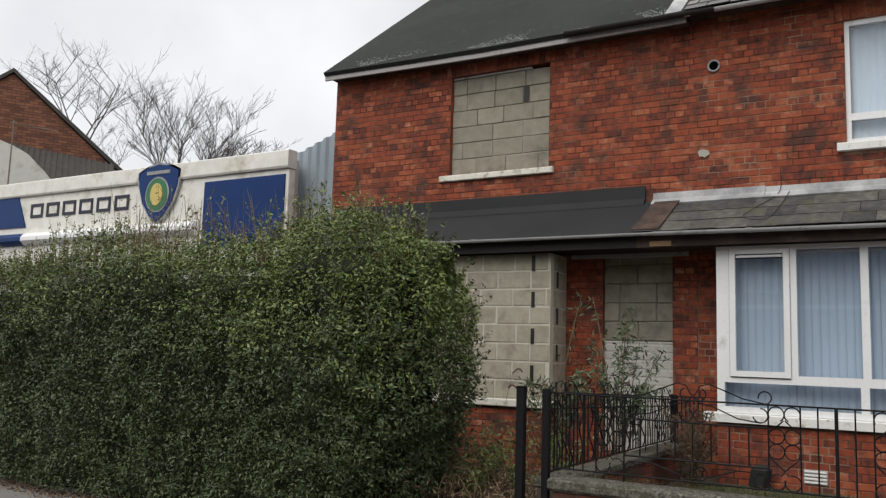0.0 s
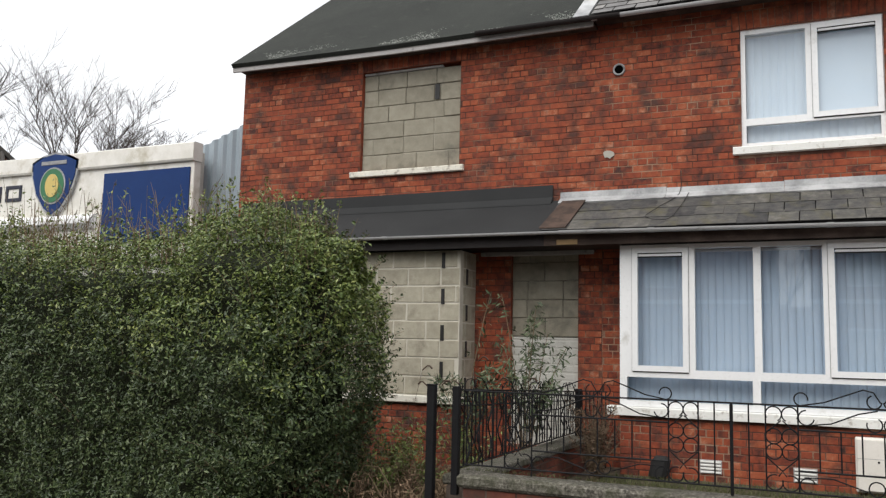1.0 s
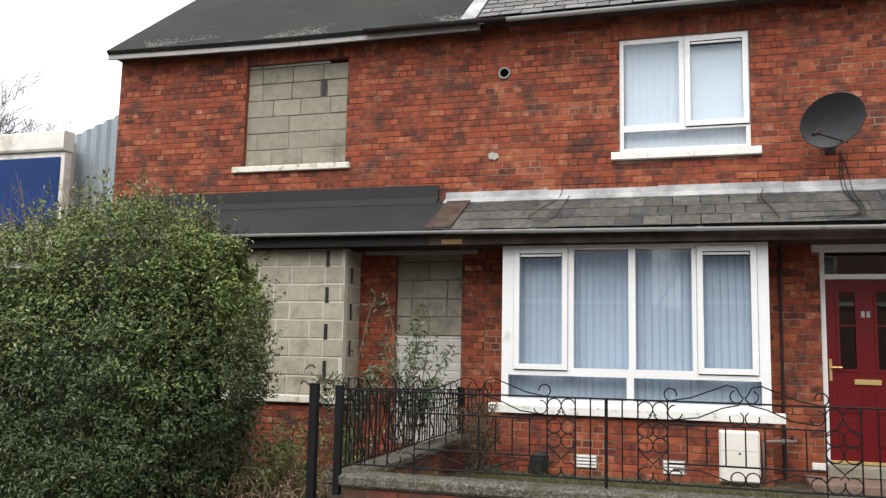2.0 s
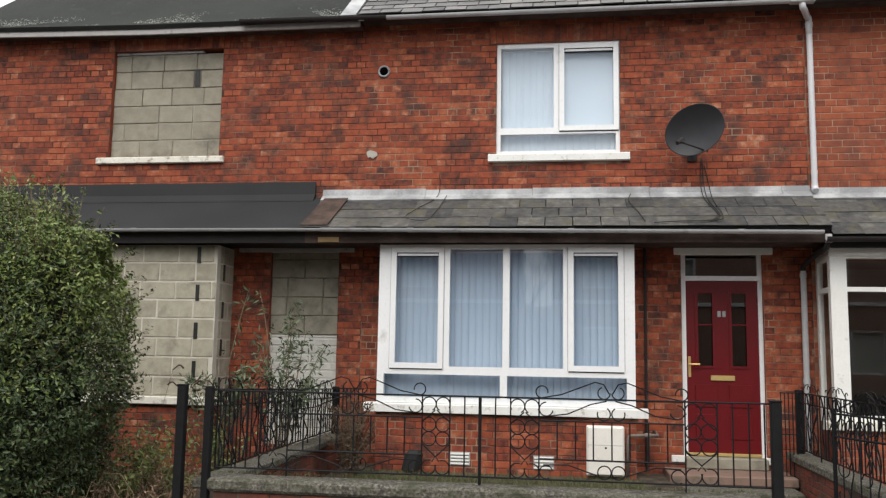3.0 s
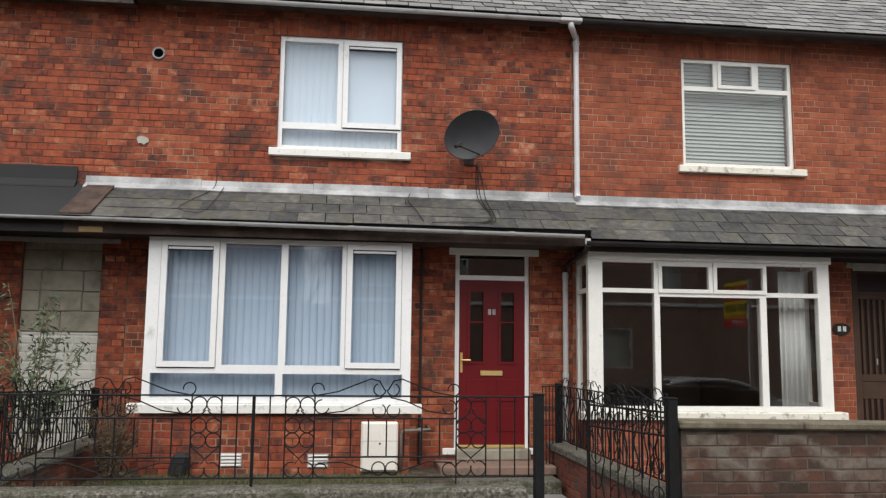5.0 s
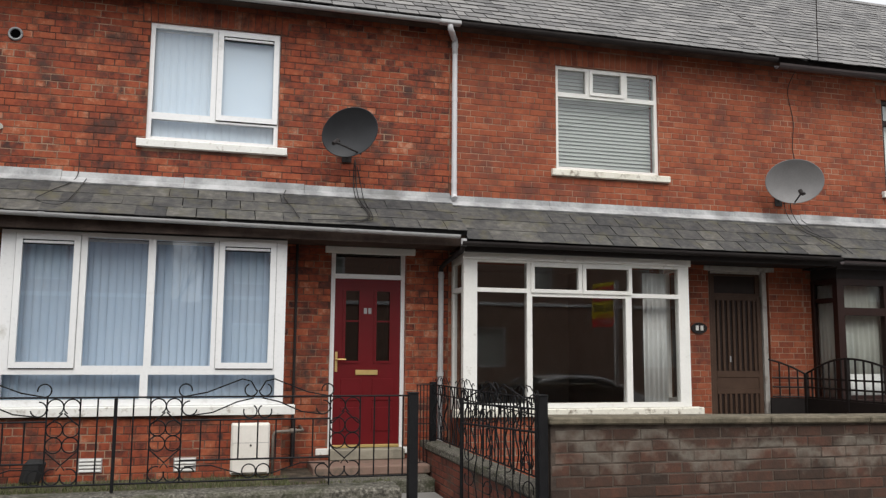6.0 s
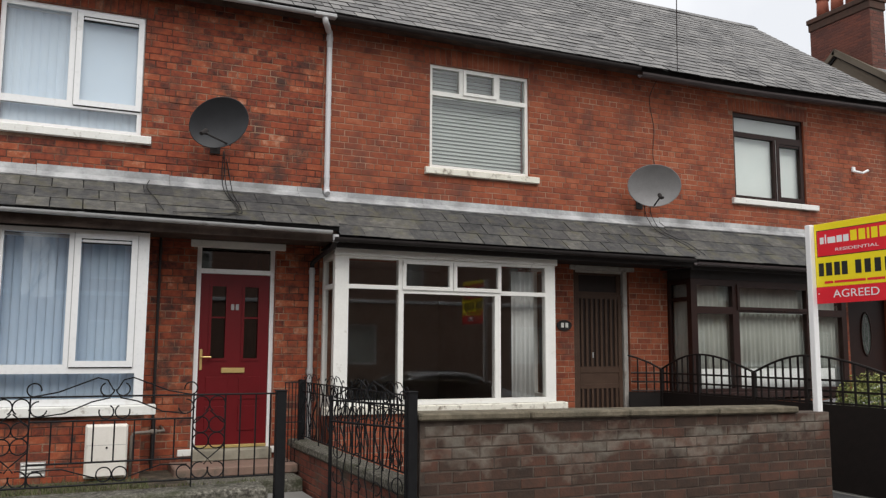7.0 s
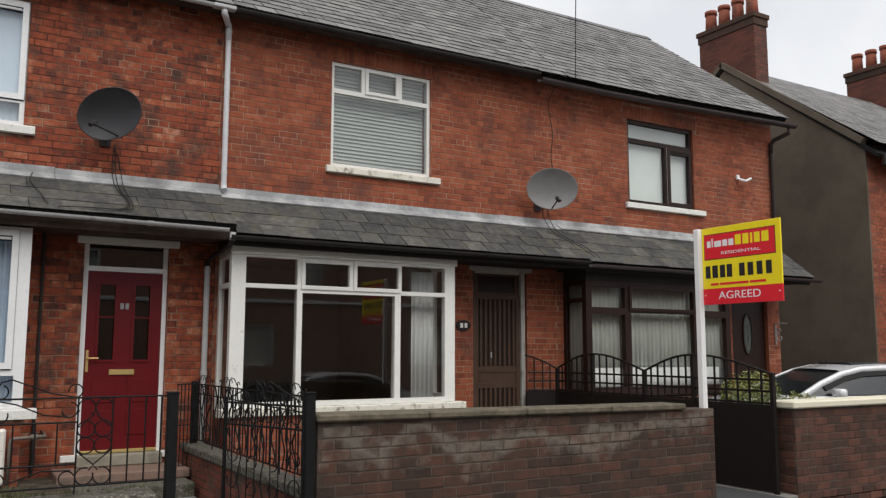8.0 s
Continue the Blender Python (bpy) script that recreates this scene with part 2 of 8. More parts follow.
M["step"] = material("terracotta_step", (0.17, 0.105, 0.08), (0.25, 0.165, 0.13), 0.8, 5, 70, 0.2, dirt=(0.09, 0.075, 0.055), dirt_at=0.6, dirt_scale=5)
M["paving"] = material("grey_paving", (0.15, 0.145, 0.135), (0.24, 0.23, 0.215), 0.9, 2, 70, 0.3, spread=0.3)
M["asphalt"] = material("asphalt", (0.04, 0.04, 0.042), (0.065, 0.065, 0.066), 0.9, 1.0, 150, 0.5)
M["soil"] = material("dark_soil", [(0.030, 0.024, 0.016), (0.060, 0.046, 0.031), (0.10, 0.075, 0.052)], None, 0.98, 5, 60, 0.8, blotch=7.0)
M["render_grey"] = material("dark_grey_cement_render", (0.098, 0.080, 0.060), (0.128, 0.106, 0.080), 0.94, 0.6, 60, 0.4, blotch=1.2)
M["room"] = material("dim_room_plaster", (0.24, 0.21, 0.18), (0.33, 0.29, 0.25), 0.9, 2, 40, 0.05)
M["glass"] = glass_material("window_glass", (0.93, 0.95, 0.95))
M["glass_dark"] = glass_material("dark_door_glass", (0.12, 0.14, 0.14))
M["leaded_glass"] = material("obscured_leaded_glass", (0.035, 0.048, 0.042), (0.085, 0.105, 0.092), 0.25, 9, 60, 0.3, spec=0.6, blotch=14.0)
M["blind"] = material("pale_blue_blind_fabric", (0.51, 0.635, 0.785), (0.60, 0.71, 0.845), 0.8, 3, 60, 0.05)
M["blind_white"] = material("white_blind_fabric", (0.74, 0.84, 0.95), (0.79, 0.88, 0.97), 0.8, 3, 60, 0.03)
M["roller"] = material("white_roller_fabric", (0.80, 0.86, 0.84), (0.86, 0.90, 0.88), 0.8, 3, 60, 0.05)
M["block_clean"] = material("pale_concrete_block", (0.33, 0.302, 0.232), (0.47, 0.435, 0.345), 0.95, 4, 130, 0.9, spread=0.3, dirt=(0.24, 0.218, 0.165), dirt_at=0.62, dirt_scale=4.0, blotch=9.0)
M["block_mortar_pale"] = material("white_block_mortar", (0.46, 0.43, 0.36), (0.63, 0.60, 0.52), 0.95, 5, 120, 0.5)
M["timber_bare"] = material("bare_yellow_timber", (0.26, 0.17, 0.08), (0.40, 0.27, 0.14), 0.8, 8, 60, 0.3)
M["blind_grey"] = material("grey_venetian_slat", (0.47, 0.51, 0.49), (0.56, 0.60, 0.575), 0.5, 3, 60, 0.03)
M["net_grey"] = material("greyed_net_curtain", (0.46, 0.48, 0.44), (0.57, 0.59, 0.55), 0.9, 3, 60, 0.05)
M["net"] = material("white_net_curtain", (0.72, 0.73, 0.72), (0.82, 0.83, 0.82), 0.9, 3, 60, 0.05)
M["dish_dark"] = material("dark_grey_dish", (0.022, 0.023, 0.026), (0.036, 0.037, 0.041), 0.5, 5, 60, 0.04)
M["dish_light"] = material("grey_dish", (0.16, 0.155, 0.155), (0.22, 0.215, 0.215), 0.5, 5, 60, 0.04)
M["cream_plastic"] = material("cream_meter_box_plastic", (0.68, 0.645, 0.585), (0.78, 0.745, 0.69), 0.5, 4, 50, 0.05, dirt=(0.4, 0.37, 0.3), dirt_at=0.68, dirt_scale=5)
M["sign_white"] = material("stained_white_fascia_board", (0.68, 0.66, 0.60), (0.79, 0.77, 0.72), 0.5, 1.2, 40, 0.08, dirt=(0.46, 0.42, 0.32), dirt_at=0.63, dirt_scale=2.6, blotch=4.0)
M["sign_blue"] = material("blue_sign_panel", (0.005, 0.028, 0.118), (0.008, 0.038, 0.155), 0.45, 2, 40, 0.03, spec=0.22)
M["sign_dark"] = material("dark_sign_letters", (0.012, 0.014, 0.03), (0.02, 0.022, 0.04), 0.4, 4, 40, 0.02)
M["emblem_green"] = material("emblem_green", (0.03, 0.14, 0.06), (0.04, 0.18, 0.08), 0.4, 4, 40, 0.02)
M["emblem_gold"] = material("emblem_gold", (0.55, 0.42, 0.12), (0.65, 0.5, 0.18), 0.4, 4, 40, 0.02)
M["corrugated"] = material("blue_grey_corrugated_steel", (0.26, 0.31, 0.35), (0.33, 0.38, 0.42), 0.5, 1.5, 40, 0.08)
M["board_yellow"] = material("yellow_sign_face", (0.90, 0.71, 0.012), (0.94, 0.76, 0.02), 0.4, 3, 40, 0.02)
M["board_red"] = material("red_sign_face", (0.72, 0.016, 0.030), (0.78, 0.020, 0.036), 0.4, 3, 40, 0.02)
M["board_white"] = material("white_sign_paint", (0.78, 0.78, 0.78), (0.84, 0.84, 0.84), 0.45, 3, 40, 0.03)
M["board_black"] = material("black_sign_print", (0.012, 0.012, 0.012), (0.02, 0.02, 0.02), 0.5, 3, 40, 0.02)
M["bark"] = material("grey_brown_bark", (0.035, 0.027, 0.023), (0.075, 0.060, 0.050), 0.95, 6, 50, 0.4)
M["twig"] = material("brown_twig", (0.11, 0.078, 0.048), (0.22, 0.16, 0.10), 0.9, 6, 50, 0.2)
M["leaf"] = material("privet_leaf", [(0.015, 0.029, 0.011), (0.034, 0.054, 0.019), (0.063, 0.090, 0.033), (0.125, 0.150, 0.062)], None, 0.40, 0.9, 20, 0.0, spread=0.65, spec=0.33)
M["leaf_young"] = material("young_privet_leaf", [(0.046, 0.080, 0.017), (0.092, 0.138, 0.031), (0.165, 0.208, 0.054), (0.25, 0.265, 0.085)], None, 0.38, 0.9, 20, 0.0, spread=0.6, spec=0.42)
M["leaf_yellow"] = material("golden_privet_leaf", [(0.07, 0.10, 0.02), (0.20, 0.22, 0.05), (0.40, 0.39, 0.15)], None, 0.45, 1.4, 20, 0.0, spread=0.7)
M["leaf_grey"] = material("grey_green_leaf", [(0.022, 0.037, 0.016), (0.042, 0.064, 0.028), (0.078, 0.106, 0.048), (0.19, 0.21, 0.13)], None, 0.6, 1.4, 20, 0.0, spread=0.75)
M["dead_leaf"] = material("dead_brown_litter", [(0.075, 0.047, 0.028), (0.16, 0.10, 0.058), (0.27, 0.19, 0.125)], None, 0.8, 3, 20, 0.0, spread=0.7)
M["dead_brown"] = material("dark_dead_foliage", [(0.040, 0.027, 0.018), (0.085, 0.055, 0.034), (0.15, 0.10, 0.065)], None, 0.85, 3, 20, 0.0, spread=0.7)
# near-black: the shade deep in the hedge is put into this colour
M["hedge_core"] = material("hedge_inside_shade", (0.012, 0.016, 0.007), (0.028, 0.034, 0.014), 0.95, 5, 40, 0.3)
M["grass"] = material("garden_grass", [(0.032, 0.040, 0.014), (0.060, 0.075, 0.024), (0.11, 0.115, 0.048), (0.17, 0.15, 0.085)], None, 0.7, 2, 20, 0.0, spread=0.6)
M["car_paint"] = material("silver_white_car_paint", (0.66, 0.67, 0.69), (0.70, 0.71, 0.73), 0.25, 2, 30, 0.0, spec=0.6, coat=0.8)
M["car_glass"] = material("dark_car_glass", (0.012, 0.016, 0.018), (0.018, 0.022, 0.024), 0.15, 2, 30, 0.0, spec=0.8)
M["rubber"] = material("black_rubber", (0.012, 0.012, 0.012), (0.02, 0.02, 0.02), 0.8, 6, 60, 0.1)
M["terracotta"] = material("terracotta_pot", (0.20, 0.058, 0.035), (0.30, 0.088, 0.05), 0.85, 4, 40, 0.2, dirt=(0.07, 0.035, 0.028), dirt_at=0.6, dirt_scale=4)
M["cable"] = material("black_cable", (0.012, 0.012, 0.012), (0.022, 0.022, 0.022), 0.6, 9, 60, 0.0)
M["rust"] = material("rusty_gas_pipe", (0.12, 0.10, 0.085), (0.2, 0.17, 0.14), 0.7, 9, 60, 0.2)
M["pebble_yellow"] = material("brown_corrugated_asbestos", (0.045, 0.04, 0.036), (0.08, 0.072, 0.065), 0.9, 3, 50, 0.3)
M["plaster_white"] = material("stained_white_plaster", (0.5, 0.49, 0.45), (0.66, 0.65, 0.6), 0.85, 2, 50, 0.2, dirt=(0.36, 0.34, 0.29), dirt_at=0.6, dirt_scale=2)


# ---- building tools ----
def mesh_object(name, verts, faces, mats, slots=None):
    me = bpy.data.meshes.new(name)
    me.from_pydata(verts, [], faces)
    for m in mats if isinstance(mats, (list, tuple)) else [mats]:
        me.materials.append(m)
    if slots is not None:
        me.polygons.foreach_set("material_index", slots)
    me.update()
    return new(name, me)


def part(name, bm, mat, parent=None, label="", smooth=False):
    """One mesh object from a bmesh, under a thing or a part."""
    if len(bm.faces) > 1:
        bmesh.ops.recalc_face_normals(bm, faces=bm.faces)
    me = bpy.data.meshes.new(name)
    bm.to_mesh(me)
    bm.free()
    for m in mat if isinstance(mat, (list, tuple)) else [mat]:
        me.materials.append(m)
    if smooth:
        me.polygons.foreach_set("use_smooth", [True] * len(me.polygons))
    ob = new(name, me)
    if parent:
        ob.parent = parent
    if label:
        ob["label"] = label
    return ob


def thing(name, label, category, group="", kind="", at=(0, 0, 0)):
    ob = new(name)
    ob.location = at
    bpy.context.view_layer.update()
    return tagged(ob, label, category, group, kind)


AX = [(1, 2), (2, 0), (0, 1)]


def chamfered(lo, hi, c):
    """Vertices and faces of a box with cut edges."""
    mid = [(a + b) / 2 for a, b in zip(lo, hi)]
    half = [abs(b - a) / 2 for a, b in zip(lo, hi)]
    c = min(c, 0.45 * min(half))
    if c <= 0:
        c = 1e-4
    verts, at = [], {}
    signs = [(a, b, d) for a in (-1, 1) for b in (-1, 1) for d in (-1, 1)]
    for s in signs:
        for k in range(3):
            at[s, k] = len(verts)
            verts.append([mid[i] + s[i] * (half[i] - (0 if i == k else c)) for i in range(3)])
    faces = []
    for k in range(3):
        i, j = AX[k]
        for sg in (-1, 1):
            ring = []
            for a, b in ((-1, -1), (1, -1), (1, 1), (-1, 1)):
                s = [0, 0, 0]
                s[k], s[i], s[j] = sg, a, b
                ring.append(at[tuple(s), k])
            faces.append(ring if sg > 0 else ring[::-1])
        for a, b in ((-1, -1), (1, -1), (1, 1), (-1, 1)):
            s0, s1 = [0, 0, 0], [0, 0, 0]
            s0[k], s1[k] = -1, 1
            s0[i] = s1[i] = a
            s0[j] = s1[j] = b
            q = [at[tuple(s0), i], at[tuple(s1), i], at[tuple(s1), j], at[tuple(s0), j]]
            faces.append(q if a * b > 0 else q[::-1])
    for s in signs:
        q = [at[s, 0], at[s, 1], at[s, 2]]
        faces.append(q if s[0] * s[1] * s[2] > 0 else q[::-1])
    return verts, faces


def add(bm, verts, faces, slot=0):
    vs = [bm.verts.new(v) for v in verts]
    for f in faces:
        bm.faces.new([vs[i] for i in f]).material_index = slot
    return vs


def box(bm, x0, x1, y0, y1, z0, z1, c=0.004, slot=0):
    v, f = chamfered((min(x0, x1), min(y0, y1), min(z0, z1)), (max(x0, x1), max(y0, y1), max(z0, z1)), c)
    return add(bm, v, f, slot)


def boxes(rows, c=0.004):
    bm = bmesh.new()
    for r in rows:
        box(bm, *r[:6], c=c)
    return bm


def tube(bm, points, r, sides=8, r_end=None, caps=True):
    """A round bar through points; the radius may taper."""
    pts = [Vector(p) for p in points]
    rings = []
    side = None
    for i, p in enumerate(pts):
        d = (pts[min(i + 1, len(pts) - 1)] - pts[max(i - 1, 0)]).normalized()
        if side is None:
            side = d.cross(Vector((0, 0, 1)) if abs(d.z) < 0.9 else Vector((1, 0, 0))).normalized()
        else:
            side = (side - d * side.dot(d)).normalized()
        up = d.cross(side)
        rr = r if r_end is None else r + (r_end - r) * i / (len(pts) - 1)
        rings.append([bm.verts.new(p + (side * math.cos(2 * math.pi * k / sides) + up * math.sin(2 * math.pi * k / sides)) * rr) for k in range(sides)])
    for a, b in zip(rings, rings[1:]):
        for k in range(sides):
            bm.faces.new((a[k], a[(k + 1) % sides], b[(k + 1) % sides], b[k]))
    if caps:
        bm.faces.new(rings[0][::-1])
        bm.faces.new(rings[-1])


def prism(bm, outline, along, a, b, slot=0):
    """An outline in the two other axes, drawn out along one axis from a to b."""
    k = "xyz".index(along)
    i, j = [(1, 2), (0, 2), (0, 1)][k]

    def at(p, t):
        v = [0, 0, 0]
        v[k], v[i], v[j] = t, p[0], p[1]
        return bm.verts.new(v)

    r0, r1 = [at(p, a) for p in outline], [at(p, b) for p in outline]
    n = len(outline)
    for q in range(n):
        bm.faces.new((r0[q], r0[(q + 1) % n], r1[(q + 1) % n], r1[q])).material_index = slot
    bm.faces.new(r0[::-1]).material_index = slot
    bm.faces.new(r1).material_index = slot


def extrusion(bm, outline, stations):
    """An outline in y and z drawn out along x through several stations, as one skin."""
    rings = [[bm.verts.new((x, y, z)) for y, z in outline] for x in stations]
    n = len(outline)
    for a, b in zip(rings, rings[1:]):
        for q in range(n):
            bm.faces.new((a[q], a[(q + 1) % n], b[(q + 1) % n], b[q]))
    bm.faces.new(rings[0][::-1])
    bm.faces.new(rings[-1])


def wall_mesh(x0, x1, z0, z1, y0, y1, holes=()):
    """A wall along x with holes (x0, x1, z0, z1) cut through it; slot 1 lines the reveals."""
    bm = bmesh.new()
    xs = sorted({x0, x1, *[min(max(v, x0), x1) for h in holes for v in h[:2]]})
    zs = sorted({z0, z1, *[min(max(v, z0), z1) for h in holes for v in h[2:4]]})
    solid = lambda i, j: 0 <= i < len(xs) - 1 and 0 <= j < len(zs) - 1 and not any(h[0] < (xs[i] + xs[i + 1]) / 2 < h[1] and h[2] < (zs[j] + zs[j + 1]) / 2 < h[3] for h in holes)
    made = {}

    def v(x, y, z):
        key = (x, y, z)
        if key not in made:
            made[key] = bm.verts.new(key)
        return made[key]

    for i in range(len(xs) - 1):
        for j in range(len(zs) - 1):
            if not solid(i, j):
                continue
            a, b, c, d = xs[i], xs[i + 1], zs[j], zs[j + 1]
            bm.faces.new((v(a, y0, c), v(b, y0, c), v(b, y0, d), v(a, y0, d)))
            bm.faces.new((v(a, y1, c), v(a, y1, d), v(b, y1, d), v(b, y1, c))).material_index = 1
            for (di, dj), ends in {(-1, 0): ((a, c), (a, d)), (1, 0): ((b, c), (b, d)), (0, -1): ((a, c), (b, c)), (0, 1): ((a, d), (b, d))}.items():
                if not solid(i + di, j + dj):
                    (p, q), (r, s) = ends
                    bm.faces.new((v(p, y0, q), v(p, y1, q), v(r, y1, s), v(r, y0, s))).material_index = 1
    return bm


def islands(bm):
    """The loose pieces of a bmesh, each as a bmesh of its own."""
    seen, out = set(), []
    for v in bm.verts:
        if v in seen:
            continue
        stack, piece = [v], []
        seen.add(v)
        while stack:
            q = stack.pop()
            piece.append(q)
            for e in q.link_edges:
                o = e.other_vert(q)
                if o not in seen:
                    seen.add(o)
                    stack.append(o)
        nb = bmesh.new()
        idx = {q: nb.verts.new(q.co) for q in piece}
        for f in {f for q in piece for f in q.link_faces}:
            nb.faces.new([idx[q] for q in f.verts])
        out.append(nb)
    bm.free()
    return out


PIECES = {}


def piece_mesh(name, size, mat, c):
    key = (name, tuple(round(s, 3) for s in size), mat.name)
    if key not in PIECES:
        v, f = chamfered([-s / 2 for s in size], [s / 2 for s in size], c)
        me = bpy.data.meshes.new(name)
        me.from_pydata(v, [], f)
        me.materials.append(mat)
        # edge faces get the dark colour that paints the course shadow
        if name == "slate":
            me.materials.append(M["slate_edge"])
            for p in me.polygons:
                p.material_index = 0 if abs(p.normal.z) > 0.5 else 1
        PIECES[key] = me
    return PIECES[key]


LATER = []


def lay(name, wall, pieces, mat, c, near=None, limit=300, kind_name=None):
    """Pieces (x, y, z, sx, sy, sz): the ones nearest to the stretch `near` become parts of the wall, the rest one joined part. Done last of all."""
    LATER.append((name, wall, pieces, mat, c, near, limit, kind_name))


def lay_all():
    for name, wall, pieces, mat, c, near, limit, kind_name in LATER:
        if near is not None:
            pieces = sorted(pieces, key=lambda p: abs(p[0] - near[0]) + 1.5 * abs(p[2] - near[1]))
        for p in pieces[:limit]:
            ob = new(name, piece_mesh(name, p[3:6], mat, c))
            ob.location = p[:3]
            ob.rotation_euler = p[6] if len(p) > 6 else (0, 0, 0)
            ob.parent = wall
        rest = pieces[limit:]
        if rest:
            vs, fs = [], []
            for p in rest:
                v, f = chamfered([-s / 2 for s in p[3:6]], [s / 2 for s in p[3:6]], c)
                v = np.array(v)
                if len(p) > 6:
                    v = v @ np.array(Euler(p[6]).to_matrix()).T
                o = len(vs)
                vs += (v + np.array(p[:3])).tolist()
                fs += [[i + o for i in q] for q in f]
            ob = mesh_object(kind_name or name + "work", vs, fs, mat)
            # same painted shadow on the edges of the joined slates
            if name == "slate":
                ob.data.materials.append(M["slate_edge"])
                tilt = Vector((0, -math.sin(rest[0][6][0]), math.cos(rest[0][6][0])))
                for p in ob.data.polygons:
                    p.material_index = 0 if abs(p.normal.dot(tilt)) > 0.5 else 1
            ob.parent = wall
            tagged(ob, kind="stuff")


def courses(x0, x1, z0, z1, y, holes=(), gauge=0.0808, length=0.236, depth=0.06, joint=0.009, header_every=4, seed=1, proud=0.004, start=0, whole=""):
    """Bricks of a wall that faces -y: rows of stretchers with a row of headers now and then."""
    rnd = random.Random(seed)
    out = []
    n = int(round((z1 - z0) / gauge))
    for k in range(n):
        zc = z0 + (k + 0.5) * gauge
        free = [(x0, x1)]
        for h in holes:
            if h[2] - 0.3 * gauge < zc < h[3] + 0.3 * gauge:
                cut = []
                for a, b in free:
                    if h[1] <= a or h[0] >= b:
                        cut.append((a, b))
                    else:
                        if h[0] > a:
                            cut.append((a, h[0]))
                        if h[1] < b:
                            cut.append((h[1], b))
                free = cut
        header = header_every and (k + start) % header_every == 0
        step = length / 2 if header else length
        shift = (length / 4 if header else (0.5 * length if k % 2 else 0)) + random.Random(seed * 1000 + k).uniform(-0.012, 0.012)
        for a, b in free:
            g = math.floor((a - shift) / step)
            while True:
                p, q = max(a, shift + g * step), min(b, shift + (g + 1) * step)
                if "L" in whole and a == x0 and shift + g * step < x0:
                    g += 1
                    continue
                if "R" in whole and b == x1 and p < b - 1e-6:
                    q = shift + (g + 1) * step if q == b else q
                g += 1
                if p >= b - 1e-6:
                    break
                size = round((q - p - joint) / 0.012) * 0.012
                if size < 0.03:
                    continue
                fy = y - proud + rnd.uniform(-0.0025, 0.0025)
                out.append(((p + q) / 2 + rnd.uniform(-0.002, 0.002), fy + depth / 2, zc + rnd.uniform(-0.0015, 0.0015), size, depth, gauge - joint))
    return out


def far_brick(name):
    """Brickwork too far off to build brick by brick."""
    m = bpy.data.materials.new(name)
    m.use_nodes = True
    n, l = m.node_tree.nodes, m.node_tree.links
    tc, mp, bt, no, mx = (n.new("ShaderNode" + k) for k in ("TexCoord", "Mapping", "TexBrick", "TexNoise", "MixRGB"))
    l.new(tc.outputs["Object"], mp.inputs["Vector"])
    mp.inputs["Rotation"].default_value = (radians(90), 0, 0)
    l.new(mp.outputs["Vector"], bt.inputs["Vector"])
    bt.inputs["Scale"].default_value = 1.0
    bt.inputs["Brick Width"].default_value, bt.inputs["Row Height"].default_value, bt.inputs["Mortar Size"].default_value = 0.34, 0.115, 0.012
    bt.inputs["Color1"].default_value, bt.inputs["Color2"].default_value, bt.inputs["Mortar"].default_value = (0.17, 0.062, 0.036, 1), (0.36, 0.145, 0.075, 1), (0.10, 0.062, 0.047, 1)
    no.inputs["Scale"].default_value, no.inputs["Detail"].default_value = 1.4, 5
    l.new(tc.outputs["Object"], no.inputs["Vector"])
    mx.blend_type, mx.inputs[0].default_value = "MULTIPLY", 0.7
    l.new(bt.outputs["Color"], mx.inputs[1])
    l.new(no.outputs["Fac"], mx.inputs[2])
    b = n["Principled BSDF"]
    b.inputs["Roughness"].default_value = 0.9
    l.new(mx.outputs[0], b.inputs["Base Color"])
    bu = n.new("ShaderNodeBump")
    bu.inputs["Strength"].default_value, bu.inputs["Distance"].default_value = 0.4, 0.02
    l.new(bt.outputs["Fac"], bu.inputs["Height"])
    l.new(bu.outputs["Normal"], b.inputs["Normal"])
    return m


M["opposite"] = material("drab_brown_brick", (0.24, 0.15, 0.115), (0.36, 0.23, 0.18), 0.95, 2, 60, 0.3)
M["opposite_pale"] = material("brown_roughcast", (0.26, 0.165, 0.125), (0.38, 0.25, 0.19), 0.9, 2, 60, 0.2)
M["void"] = material("hole_shade", (0.002, 0.002, 0.002), (0.003, 0.003, 0.003), 1.0, 2, 60, 0.0, spec=0.0)
M["brick_far"] = far_brick("far_brickwork")


# ---- the terrace: plan ----
W = 10.1            # front wall face
BAY = 9.57          # front of the bays
EDGES = {"a": (-8.08, -2.5), "b": (-2.5, 2.79), "c": (2.79, 7.98), "d": (7.98, 13.12)}
EAVE_Y, EAVE_Z, RIDGE_Y, RIDGE_Z = 9.84, 5.75, 13.25, 8.47
SLOPE = math.atan2(RIDGE_Z - EAVE_Z, RIDGE_Y - EAVE_Y)
LEAN_Y0, LEAN_Y1 = 9.34, 10.09
LEAN_LOW = {"a": 2.965, "b": 2.965, "c": 2.865, "d": 2.835}    # lower edge of each lean-to roof
LEAN_HIGH = {"a": 3.455, "b": 3.44, "c": 3.415, "d": 3.43}     # upper edge, at the wall
DROP = {"a": 0.0, "b": 0.0, "c": 0.055, "d": 0.08}   # the lean-to soffit steps down along the row


def sway(x):
    """The old eaves rise a little towards both ends of the row."""
    return 0.055 * max(0.0, (-5.7 - x) / 2.4) + 0.11 * max(0.0, (x - 9.2) / 3.9)


